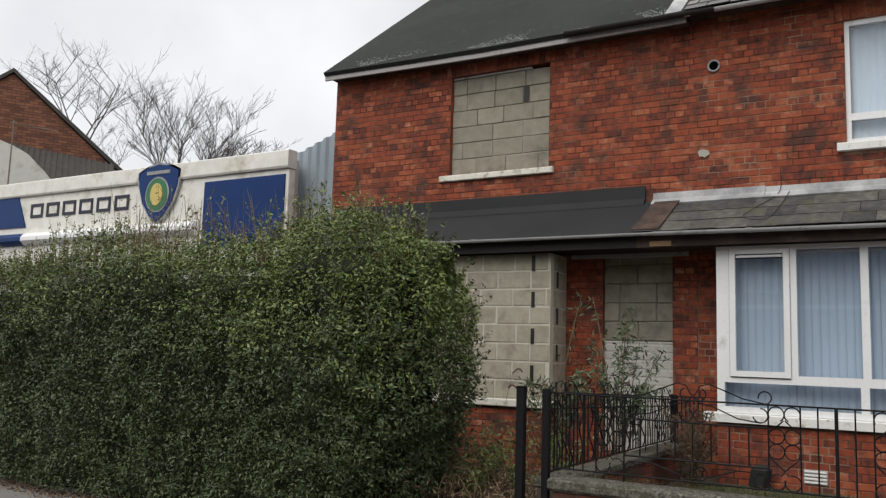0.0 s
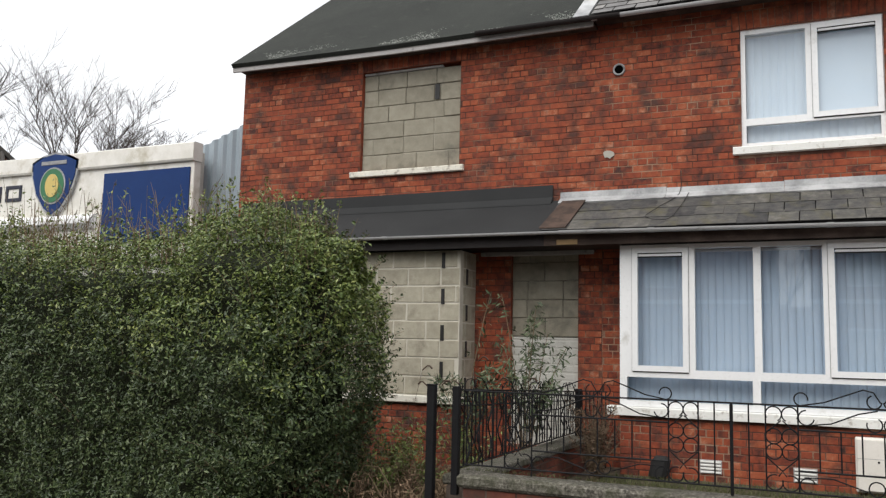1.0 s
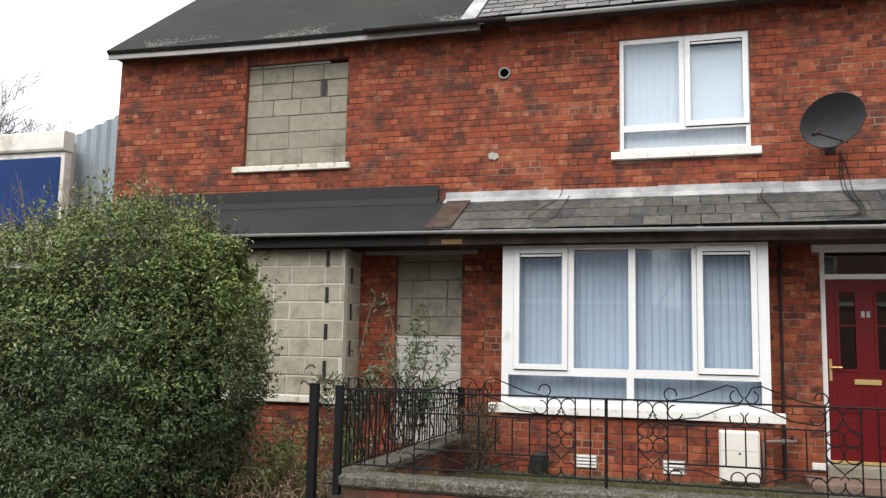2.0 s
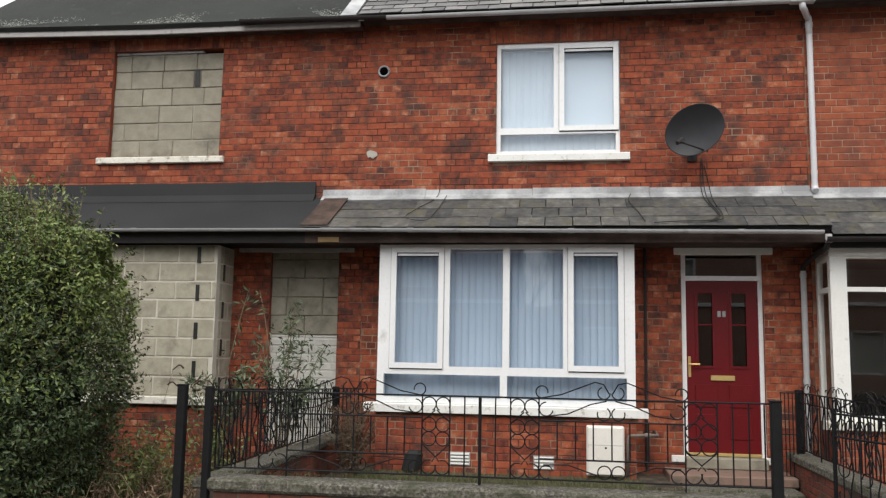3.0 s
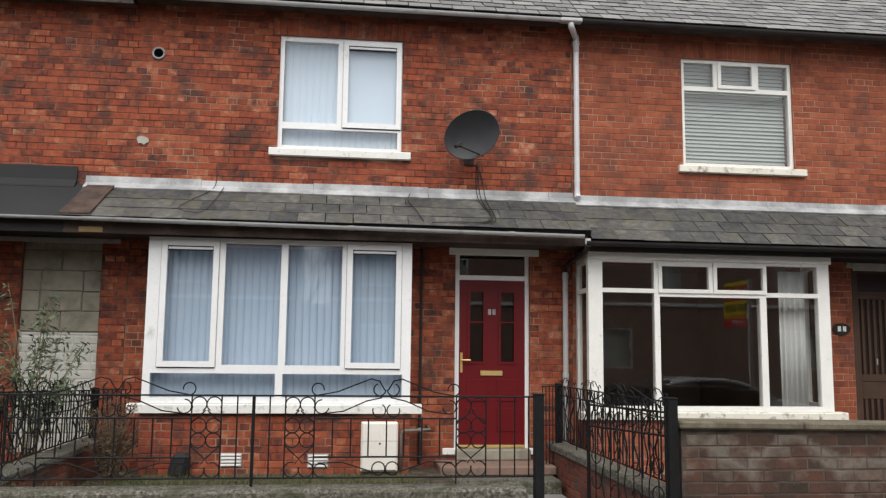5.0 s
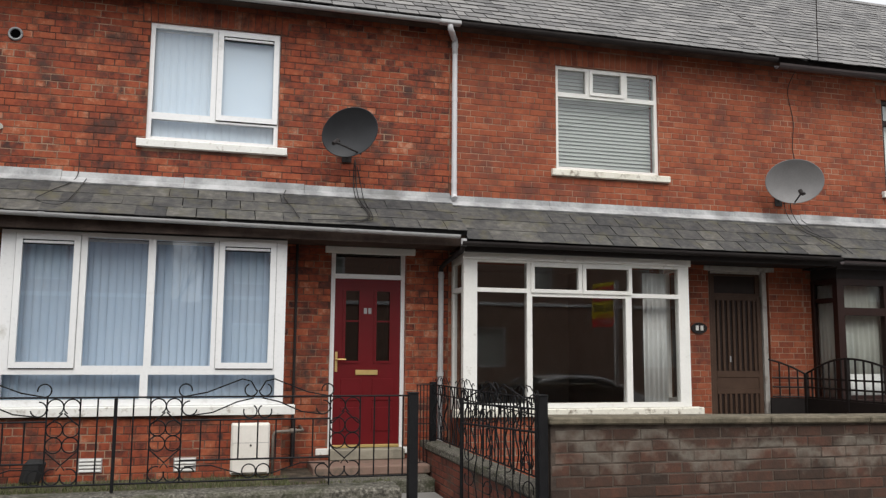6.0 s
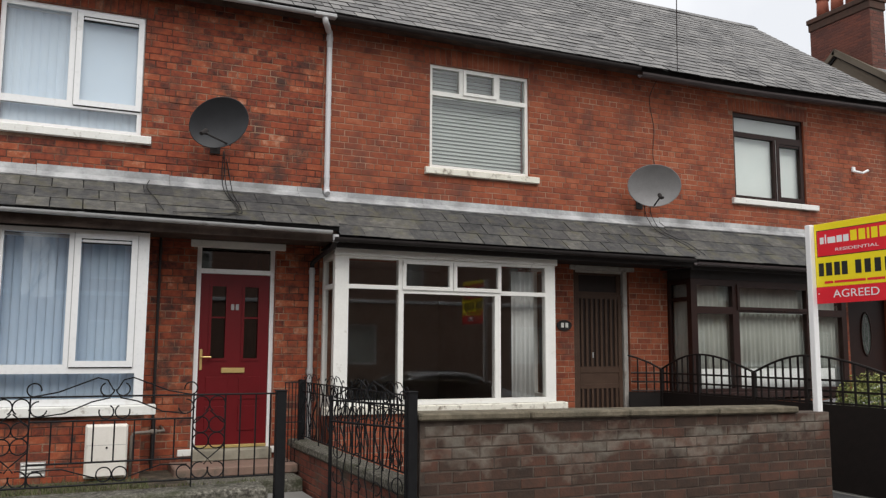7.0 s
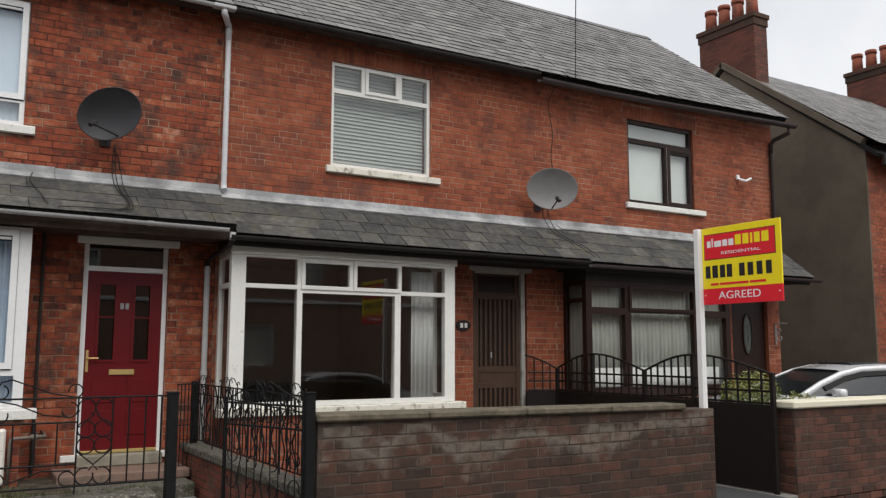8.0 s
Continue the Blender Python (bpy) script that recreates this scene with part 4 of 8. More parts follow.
# bay bodies: brick base, cheeks, top board
for key, xa, xb, cheek in (("b", -2.165, 0.755, "upvc"), ("c", 2.83, 5.84, "white_wood"), ("d", 8.1, 11.18, "mahogany")):
    base = hpart("bay_base", wall_mesh(xa, xb, -0.35, 0.864, BAY, BAY + 0.12), [M["mortar_mixed"] if key == "b" else M["mortar_pale"], M["brick_old"]], HOUSE[key], "brick base under the bay window")
    mat = M["brick_old"] if key == "b" else M["brick_26"]
    lay("brick", base, courses(xa, xb, 0.04, 0.862, BAY, seed=ord(key) + 20, header_every=2), mat, 0.004)
    for x in (xa, xb - 0.11):
        hpart("bay_side", boxes([(x, x + 0.11, BAY + 0.122, W - 0.004, -0.35, 0.864)], 0.002), mat, HOUSE[key], "brick side of the bay base")
    for x in (xa, xb - 0.06):
        bm = bmesh.new()
        if key == "b":
            box(bm, x + 0.004, x + 0.056, BAY + 0.092, W - 0.004, 0.98, 2.80)
        else:
            top = 2.7 if key == "c" else 2.60
            box(bm, x, x + 0.06, W - 0.07, W - 0.004, 0.866, top)
            box(bm, x + 0.002, x + 0.058, BAY + 0.092, W - 0.072, 0.866, 1.0)
            box(bm, x + 0.002, x + 0.058, BAY + 0.092, W - 0.072, top - 0.07, top)
            box(bm, x + 0.002, x + 0.058, BAY + 0.092, W - 0.072, 2.28, 2.34)
        for piece in islands(bm):
            hpart("bay_cheek", piece, M[cheek], HOUSE[key])
    if key != "b":
        for x in (xa, xb - 0.06):
            bm = bmesh.new()
            add(bm, [(x + 0.03, BAY + 0.09, 1.0), (x + 0.03, W - 0.07, 1.0), (x + 0.03, W - 0.07, 2.6), (x + 0.03, BAY + 0.09, 2.6)], [(3, 2, 1, 0) if x == xa else (0, 1, 2, 3)])
            hpart("pane", bm, M["glass"], HOUSE[key]).visible_shadow = False
    bm = bmesh.new()
    top = {"b": 2.802, "c": 2.702, "d": 2.602}[key]
    box(bm, xa + 0.01, xb - 0.01, BAY + 0.012, W - 0.006, top, 2.822 - DROP[key], c=0.003)
    if key == "c":
        box(bm, xa - 0.02, xb + 0.02, BAY - 0.035, BAY + 0.01, 2.672, 2.762, c=0.006)
    hpart("bay_head", bm, M["white_wood"] if key == "c" else M["fascia"], HOUSE[key])
    bm = bmesh.new()
    box(bm, xa + 0.12, xb - 0.12, BAY + 0.13, W + 0.3, 0.80, 0.86, c=0.003)
    hpart("window_board", bm, M["white_wood"], HOUSE[key])

# ---- doors ----
door_frame = hpart("door_frame", framed(1.33, 2.25, 0.42, 2.82, W + 0.06, W + 0.14, [(1.388, 2.202, 0.42, 2.445), (1.388, 2.202, 2.50, 2.765)]), M["upvc"], house_b, "white door frame with fanlight")
pane_part(door_frame, 1.385, 2.205, 2.495, 2.77, W + 0.1, M["glass_dark"])
SLOTS = [(1.52, 1.69, 1.45, 2.30), (1.90, 2.07, 1.45, 2.30)]
door_b = hpart("door", wall_mesh(1.391, 2.199, 0.465, 2.442, W + 0.075, W + 0.12, SLOTS), [M["red_door"], M["red_door"]], house_b, "deep red panelled front door with two dark glazed slots")
for a, b, c, d in SLOTS:
    under(part("glazing_frame", framed(a - 0.025, b + 0.025, c - 0.025, d + 0.025, W + 0.064, W + 0.08, [(a + 0.004, b - 0.004, c + 0.004, d - 0.004)], 0.005), M["red_door"]), door_b)
    pane_part(door_b, a - 0.003, b + 0.003, c - 0.003, d + 0.003, W + 0.095, M["glass_dark"])
    under(part("glazing_bar", boxes([(a, b, W + 0.082, W + 0.1, 1.92, 1.94)], 0.002), M["red_door"]), door_b)
    for za, zb in ((0.62, 0.90), (0.98, 1.24)):
        under(part("raised_panel", boxes([(a - 0.04, b + 0.04, W + 0.064, W + 0.08, za, zb)], 0.012), M["red_door"]), door_b)
under(part("letter_plate", boxes([(1.655, 1.925, W + 0.058, W + 0.078, 1.285, 1.345)], 0.005), M["brass"], None, "brass letter plate"), door_b)
bm = boxes([(1.405, 1.435, W + 0.060, W + 0.076, 1.32, 1.56)], 0.004)
tube(bm, [(1.42, W + 0.062, 1.47), (1.42, W + 0.025, 1.47), (1.437, W + 0.018, 1.47), (1.53, W + 0.018, 1.47)], 0.009)
under(part("door_handle", bm, M["brass"], None, "brass lever handle"), door_b)
under(part("threshold", boxes([(1.391, 2.199, W + 0.05, W + 0.13, 0.43, 0.463)], 0.004), M["brass"], None, "brass threshold strip"), door_b)
for x in (1.745, 1.80):
    under(part("number_bar", boxes([(x, x + 0.038, W + 0.066, W + 0.076, 2.02, 2.09)], 0.003), M["lead"], None, "small pale metal bar"), door_b)
hpart("door_lintel", boxes([(1.25, 2.36, W - 0.03, W + 0.05, 2.742, 2.824)], 0.006), M["white_wood"], house_b, "painted timber door head")
for x in (1.19, 2.22):
    hpart("plinth_block", boxes([(x, x + 0.16, W - 0.03, W + 0.12, 0.36, 0.435)], 0.006), M["sill_white"], house_b, "white painted plinth block")

hpart("door_jamb", boxes([(6.47, 6.53, W + 0.04, W + 0.14, 0.4, 2.73)]), M["brown_door"], house_c, "brown door jamb")
bm = boxes([(7.33, 7.40, W + 0.02, W + 0.14, 0.4, 2.73), (6.53, 7.32, W + 0.042, W + 0.14, 2.67, 2.73)])
hpart("door_frame", bm, M["jamb_grey"], house_c, "worn grey door frame with rubbed paint")
bm = wall_mesh(6.53, 7.32, 0.42, 2.67, W + 0.07, W + 0.12, [(6.60, 7.25, 2.40, 2.64)])
door_c = hpart("door", bm, [M["brown_door"], M["brown_door"]], house_c, "dark brown boarded timber door")
for r in ((6.53, 6.595, 0.42, 2.36), (7.255, 7.32, 0.42, 2.36), (6.595, 7.255, 2.30, 2.36), (6.595, 7.255, 1.25, 1.34), (6.595, 7.255, 1.03, 1.10), (6.595, 7.255, 0.42, 0.60)):
    under(part("door_rail", boxes([(r[0], r[1], W + 0.05, W + 0.068, r[2], r[3])]), M["brown_door"]), door_c)
under(part("door_panel", boxes([(6.60, 7.25, W + 0.058, W + 0.069, 1.10, 1.25)], 0.004), M["brown_door"]), door_c)
for i in range(8):
    x = 6.60 + i * 0.0815
    for za, zb in ((1.34, 2.30), (0.60, 1.03)):
        under(part("slat", boxes([(x + 0.02, x + 0.058, W + 0.046, W + 0.069, za, zb)], 0.004), M["brown_door"]), door_c)
# darker sheet on the door face paints the shade between the slats
for za, zb in ((1.34, 2.30), (0.60, 1.03)):
    under(part("dark_backing", boxes([(6.60, 7.25, W + 0.0665, W + 0.0695, za, zb)], 0.001), M["brown_wood"], None, "dark sheet painted as shade in the gaps between slats"), door_c)
under(part("top_panel", boxes([(6.60, 7.25, W + 0.085, W + 0.1, 2.40, 2.64)], 0.003), M["brown_wood"], None, "dark panel over the door"), door_c)
under(part("latch", boxes([(6.80, 6.82, W + 0.04, W + 0.052, 1.46, 1.54)], 0.003), M["lead"]), door_c)
hpart("door_lintel", boxes([(6.40, 7.50, W - 0.03, W + 0.05, 2.70, 2.765)], 0.006), M["jamb_grey"], house_c, "pale door head")
bm = wall_mesh(11.85, 12.8, 0.4, 2.70, W + 0.07, W + 0.14)
door_d = hpart("door", bm, [M["mahogany"], M["mahogany"]], house_d, "dark brown front door with an oval leaded light")
oval = [(12.32 + 0.115 * math.cos(2 * math.pi * k / 24), 1.86 + 0.36 * math.sin(2 * math.pi * k / 24)) for k in range(24)]
bm = bmesh.new()
prism(bm, oval, "y", W + 0.062, W + 0.072)
under(part("oval_light", bm, M["leaded_glass"], None, "grey-green leaded oval glass"), door_d)
tube_bm = bmesh.new()
tube(tube_bm, [(x, W + 0.062, z) for x, z in oval + oval[:1]], 0.014)
under(part("door_moulding", tube_bm, M["mahogany"]), door_d)
for s in (-1, 1):
    bm = bmesh.new()
    tube(bm, [(12.32 + s * 0.05 * math.sin(math.pi * k / 10), W + 0.060, 1.58 + 0.056 * k) for k in range(11)], 0.005, 5)
    under(part("lead_came", bm, M["dish_light"]), door_d)


# ---- house a: openings closed with concrete blocks ----
def blockwork(house, label, x0, x1, z0, z1, y, high, long, depth=0.1, seed=3, mat="block", steady=0.75, joint="block_mortar"):
    backing = hpart("block_infill", wall_mesh(x0, x1, z0, z1, y + 0.007, y + depth), [M[joint], M[joint]], house, label)
    rnd = random.Random(seed)
    out, k, z = [], 0, z0
    while z < z1 - 0.03:
        h = min(high * rnd.uniform(0.96, 1.04), z1 - z)
        x = x0 - (long * (0.5 if k % 2 else 0.0) + rnd.uniform(0, 0.08))
        while x < x1:
            ln = long * (1 if rnd.random() < steady else 0.6)
            a, b = max(x, x0), min(x + ln, x1)
            x += ln
            if b - a > 0.05:
                f = y + rnd.uniform(-0.004, 0.003)
                out.append(((a + b) / 2, f + 0.03, z + h / 2, round(b - a - 0.018, 2), 0.06, round(h - 0.018, 2), (rnd.uniform(-0.01, 0.01), rnd.uniform(-0.008, 0.008), rnd.uniform(-0.01, 0.01))))
        z += h
        k += 1
    lay("block", backing, out, M[mat], 0.006)
    return backing


def set_blocks(house, label, x0, x1, y, rows, mat, joint, gap, seed, depth=0.1):
    """Blocks laid row by row from below: rows of (low, high, places of the upright joints)."""
    rnd = random.Random(seed)
    backing = hpart("block_infill", wall_mesh(x0, x1, rows[0][0], rows[-1][1], y + 0.012, y + depth), [M[joint], M[joint]], house, label)
    out = []
    for low, high, cuts in rows:
        edges = [x0, *cuts, x1]
        for a, b in zip(edges, edges[1:]):
            out.append(((a + b) / 2 + rnd.uniform(-0.003, 0.003), y + 0.03 + rnd.uniform(-0.006, 0.004), (low + high) / 2 + rnd.uniform(-0.002, 0.002), round(b - a - gap * rnd.uniform(0.6, 1.3), 3), 0.06, round(high - low - gap * rnd.uniform(0.6, 1.3), 3), (rnd.uniform(-0.012, 0.012), rnd.uniform(-0.009, 0.009), rnd.uniform(-0.012, 0.012))))
    lay("block", backing, out, M[mat], 0.007)
    return backing


set_blocks(house_a, "grey concrete blocks closing the bedroom window", -5.985, -4.45, W + 0.06,
           [(4.03, 4.262, (-5.58, -5.12, -4.63)), (4.262, 4.497, (-5.81, -5.33, -4.86)), (4.497, 4.73, (-5.33, -4.86))], "block", "block_flush", 0.008, 3)
set_blocks(house_a, "upper concrete blocks with open cracked joints", -5.985, -4.45, W + 0.06,
           [(4.732, 4.967, (-5.58, -5.17, -4.72)), (4.967, 5.205, (-5.755, -5.31, -4.865, -4.775)), (5.205, 5.435, (-5.755, -5.295, -4.835))], "block", "block_crack", 0.010, 4)
hpart("timber_strip", boxes([(-5.98, -4.75, W + 0.05, W + 0.11, 5.44, 5.472)], 0.004), M["fascia_grey"], house_a, "grey timber strip over the blocks")
hpart("sill", boxes([(-6.13, -4.37, W - 0.055, W + 0.06, 3.935, 4.02)], 0.01), M["sill"], house_a, "crumbling cream stone sill")
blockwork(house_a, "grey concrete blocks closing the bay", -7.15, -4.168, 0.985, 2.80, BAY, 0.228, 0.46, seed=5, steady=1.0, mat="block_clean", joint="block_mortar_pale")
bm = bmesh.new()
box(bm, -4.27, -4.17, BAY + 0.105, W - 0.004, 0.985, 2.80, c=0.004)
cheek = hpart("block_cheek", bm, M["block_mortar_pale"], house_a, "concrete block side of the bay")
out = []
for k in range(8):
    z = 0.985 + k * 0.228
    cut = BAY + (0.2 if k % 2 else 0.38)
    for a, b in ((BAY + 0.105, cut), (cut, W - 0.006)):
        out.append((-4.19, (a + b) / 2, z + 0.114, 0.05, round(b - a - 0.014, 2), 0.212))
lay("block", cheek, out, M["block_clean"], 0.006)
hpart("sill", boxes([(-7.3, -4.12, BAY - 0.06, BAY + 0.1, 0.885, 0.98)], 0.01), M["sill"], house_a, "flaking cream bay sill")
base = hpart("bay_base", wall_mesh(-7.15, -4.225, -0.35, 0.884, BAY, BAY + 0.12), [M["mortar_dark"], M["brick_old"]], house_a, "brick base under the blocked bay")
lay("brick", base, courses(-7.15, -4.225, 0.05, 0.88, BAY, seed=44), M["brick_old"], 0.004)
hpart("bay_side", boxes([(-4.33, -4.225, BAY + 0.122, W - 0.004, -0.35, 0.884)], 0.002), M["brick_old"], house_a)
set_blocks(house_a, "grey concrete blocks closing the doorway", -3.68, -2.80, W + 0.05,
           [(1.745, 1.98, (-3.24,)), (1.98, 2.212, (-3.475, -3.01)), (2.212, 2.45, (-3.47, -3.005)), (2.45, 2.685, (-3.25,)), (2.685, 2.82, (-3.45, -3.0))], "block", "block_crack", 0.010, 8)
blockwork(house_a, "whitewashed lower blocks in the doorway", -3.68, -2.80, 0.4, 1.74, W + 0.06, 0.1, 0.3, seed=9, mat="whitewash", joint="whitewash")
# black strips paint the shade in open joints where half blocks were left out
for k in range(4):
    z = 1.21 + k * 0.456
    hpart("vent_slot", boxes([(-4.42, -4.375, BAY - 0.012, BAY + 0.02, z, z + 0.195)], 0.002), M["board_black"], house_a, "black strip painted as the shade in an open joint")
    hpart("vent_slot", boxes([(-4.17, -4.155, BAY + 0.19, BAY + 0.235, z - 0.2, z)], 0.002), M["board_black"], house_a, "black strip painted as the shade in an open joint")
hpart("vent_slot", boxes([(-4.855, -4.785, W + 0.046, W + 0.07, 4.985, 5.2)], 0.002), M["board_black"], house_a, "black strip painted as the shade in an open joint")
hpart("lintel", boxes([(-4.1, -2.6, W - 0.03, W + 0.05, 2.77, 2.824)], 0.006), M["fascia_grey"], house_a, "rotting door head")

hpart("timber_patch", boxes([(-2.87, -2.62, LEAN_Y0 + 0.05, LEAN_Y0 + 0.062, 2.808, 2.868)], 0.003), M["timber_bare"], house_a, "bare yellowish timber under the gutter")


# ---- ground ----
bm = bmesh.new()
box(bm, -400, 400, -400, 400, -0.6, -0.27, c=0)
tagged(part("ground", bm, M["asphalt"]), "dark asphalt ground", "ground", kind="structure")
bm = bmesh.new()
prism(bm, [(-30, -0.4), (-30, 0.0), (6.9, 0.0), (10.2, -0.24), (14.5, -0.24), (14.5, -0.4)], "y", 2.6, 5.99)
tagged(part("pavement", bm, M["paving"]), "grey concrete pavement", "pavement", kind="structure")
bm = bmesh.new()
prism(bm, [(-30, -0.4), (-30, 0.01), (6.9, 0.01), (10.2, -0.23), (14.5, -0.23), (14.5, -0.4)], "y", 2.45, 2.59)
tagged(part("kerb", bm, M["concrete"]), "grey concrete kerb", "kerb", kind="structure")
bm = boxes([(-12, -2.75, 6.0, W, -0.2, 0.08)], 0.01)
tagged(part("garden_ground", bm, M["soil"]), "bare overgrown garden soil", "soil", kind="structure")
bm = boxes([(-2.58, 1.20, 6.16, W, -0.2, 0.22)], 0.01)
tagged(part("garden_ground", bm, M["soil"]), "garden soil behind the railings", "soil", kind="structure")
bm = boxes([(1.21, 2.38, 6.0, W - 1.0, -0.2, 0.06)], 0.01)
tagged(part("path", bm, M["paving"]), "grey concrete garden path", "path", kind="structure")
bm = boxes([(2.62, 13.1, 6.0, W, -0.2, 0.05)], 0.01)
tagged(part("yard", bm, M["paving"]), "grey concrete front yards", "yard", kind="structure")

bm = boxes([(6.68, 7.66, 4.9, 9.9, 0.0, 0.056)], 0.01)
tagged(part("entrance", bm, M["asphalt"]), "dark asphalt entrance slab between the walls", "path", kind="structure")

# door steps of house b
bm = boxes([(0.85, 2.38, W - 1.0, W - 0.002, 0.0, 0.2)], 0.015)
tagged(part("step_slab", bm, M["concrete"]), "concrete slab before the red door", "step")
bm = boxes([(1.1, 2.42, W - 0.62, W - 0.004, 0.201, 0.30)], 0.012)
tagged(part("door_step", bm, M["step"]), "terracotta coloured door step", "step")
bm = boxes([(1.34, 2.24, W - 0.1, W + 0.2, 0.301, 0.425)], 0.012)
tagged(part("door_step", bm, M["block"]), "pale concrete upper door step", "step")


# ---- garden wall and pier of house c ----
FRONT = 6.0


def falling(bm, low):
    """Let the upper parts of the wall fall slightly along the street."""
    for v in bm.verts:
        if v.co.z > low:
            v.co.z -= 0.009 * (v.co.x - 2.42)
    return bm


wall_c = tagged(part("garden_wall", falling(boxes([(2.44, 6.66, FRONT, FRONT + 0.22, -0.15, 1.034)], 0.002), 0.5), M["mortar_dark"]), "sooty brick front garden wall with pale stains", "garden wall")
lay("brick", wall_c, courses(2.44, 6.66, -0.036, 0.996, FRONT, gauge=0.086, length=0.235, header_every=0, seed=71), M["brick_yard"], 0.005, (4.5, 0.6), 300)
for i in range(4):
    x = 2.42 + i * 0.955
    part("coping", falling(boxes([(x, x + 0.949, FRONT - 0.05, FRONT + 0.27, 1.036, 1.092)], 0.014), 0.5), M["coping"], wall_c, "weathered buff coping stone")
wall_d = tagged(part("garden_wall", boxes([(7.90, 10.3, FRONT, FRONT + 0.22, -0.4, 0.95)], 0.002), M["mortar_dark"]), "dark brick garden wall with cream coping", "garden wall")
lay("brick", wall_d, courses(7.90, 10.3, -0.274, 0.93, FRONT, gauge=0.086, length=0.235, header_every=0, seed=72), M["brick_gate"], 0.005, (7.9, 0.6), 300)
part("coping", boxes([(7.845, 10.34, FRONT - 0.05, FRONT + 0.28, 0.952, 1.03)], 0.015), M["coping_cream"], wall_d, "cream painted coping")

# low wall of house b
wall_b = tagged(part("garden_wall", boxes([(-2.56, 1.28, FRONT - 0.02, FRONT + 0.16, -0.15, 0.535)], 0.004), M["mortar_dark"]), "low brick wall under the railings", "garden wall")
part("coping", boxes([(-2.60, 1.3, FRONT - 0.06, FRONT + 0.2, 0.537, 0.632)], 0.03), M["concrete"], wall_b, "mossy rounded concrete coping")

# side walls between the gardens
side_ab = tagged(part("garden_wall", boxes([(-2.80, -2.64, FRONT + 0.22, W - 0.08, -0.15, 0.50)], 0.004), M["mortar_dark"]), "low brick side wall under the railings", "garden wall")
part("coping", boxes([(-2.84, -2.60, FRONT + 0.22, W - 0.08, 0.502, 0.58)], 0.015), M["concrete"], side_ab)
side_bc = tagged(part("garden_wall", boxes([(2.44, 2.60, FRONT + 0.225, W - 0.15, -0.15, 0.44)], 0.004), M["mortar_dark"]), "low brick wall beside the path", "garden wall")
part("coping", boxes([(2.41, 2.63, FRONT + 0.28, W - 0.15, 0.442, 0.53)], 0.015), M["concrete"], side_bc)



def side_courses(x, face, y0, y1, z0, z1, seed, gauge=0.072):
    """Bricks of a wall along y that faces +x (face 1) or -x (face -1)."""
    return [(x - face * (p[1]), p[0], p[2], p[4], p[3], p[5]) for p in courses(y0, y1, z0, z1, 0.0, gauge=gauge, seed=seed, header_every=0)]


lay("brick", side_ab, side_courses(-2.64, 1, FRONT + 0.22, W - 0.08, 0.02, 0.50, 81), M["brick_dull"], 0.004)
lay("brick", side_bc, side_courses(2.44, -1, FRONT + 0.225, W - 0.15, 0.0, 0.44, 82), M["brick_dull"], 0.004)
lay("brick", wall_b, courses(-2.56, 1.28, 0.0, 0.53, FRONT - 0.02, gauge=0.076, seed=83, header_every=0), M["brick_dull"], 0.004)
lay("brick", wall_d, side_courses(7.90, -1, FRONT + 0.01, FRONT + 0.215, -0.016, 0.93, 84, 0.086), M["brick_gate"], 0.005)
lay("brick", wall_c, side_courses(6.66, 1, FRONT + 0.01, FRONT + 0.215, -0.016, 0.93, 85, 0.086), M["brick_yard"], 0.005)
tagged(part("driveway", boxes([(10.5, 13.3, 4.4, 5.995, -0.3, 0.05)], 0.01), M["paving"]), "grey concrete crossover before the yard", "driveway", kind="structure")
# ---- ironwork ----
def ring(bm, c, r, plane, bar=0.0048, a0=0.0, a1=360.0, n=16, shrink=1.0):
    """A scroll in the plane 'x' (x and z) or 'y' (y and z); shrink below 1 winds it in."""
    pts = []
    for k in range(n + 1):
        a = radians(a0 + (a1 - a0) * k / n)
        rr = r * (1 + (shrink - 1) * k / n)
        u, w = rr * math.cos(a), rr * math.sin(a)
        pts.append((c[0] + (u if plane == "x" else 0), c[1] + (u if plane == "y" else 0), c[2] + w))
    tube(bm, pts, bar, 5)


def rod(a, b, r=0.0058, sides=6):
    bm = bmesh.new()
    tube(bm, [a, b], r, sides)
    return bm


IRON = M["black_paint"]
FY = 6.06
railing = thing("railing", "black wrought iron railing with scrolls on a low wall", "railing", at=(-0.6, FY, 0.645))


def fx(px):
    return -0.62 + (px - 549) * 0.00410


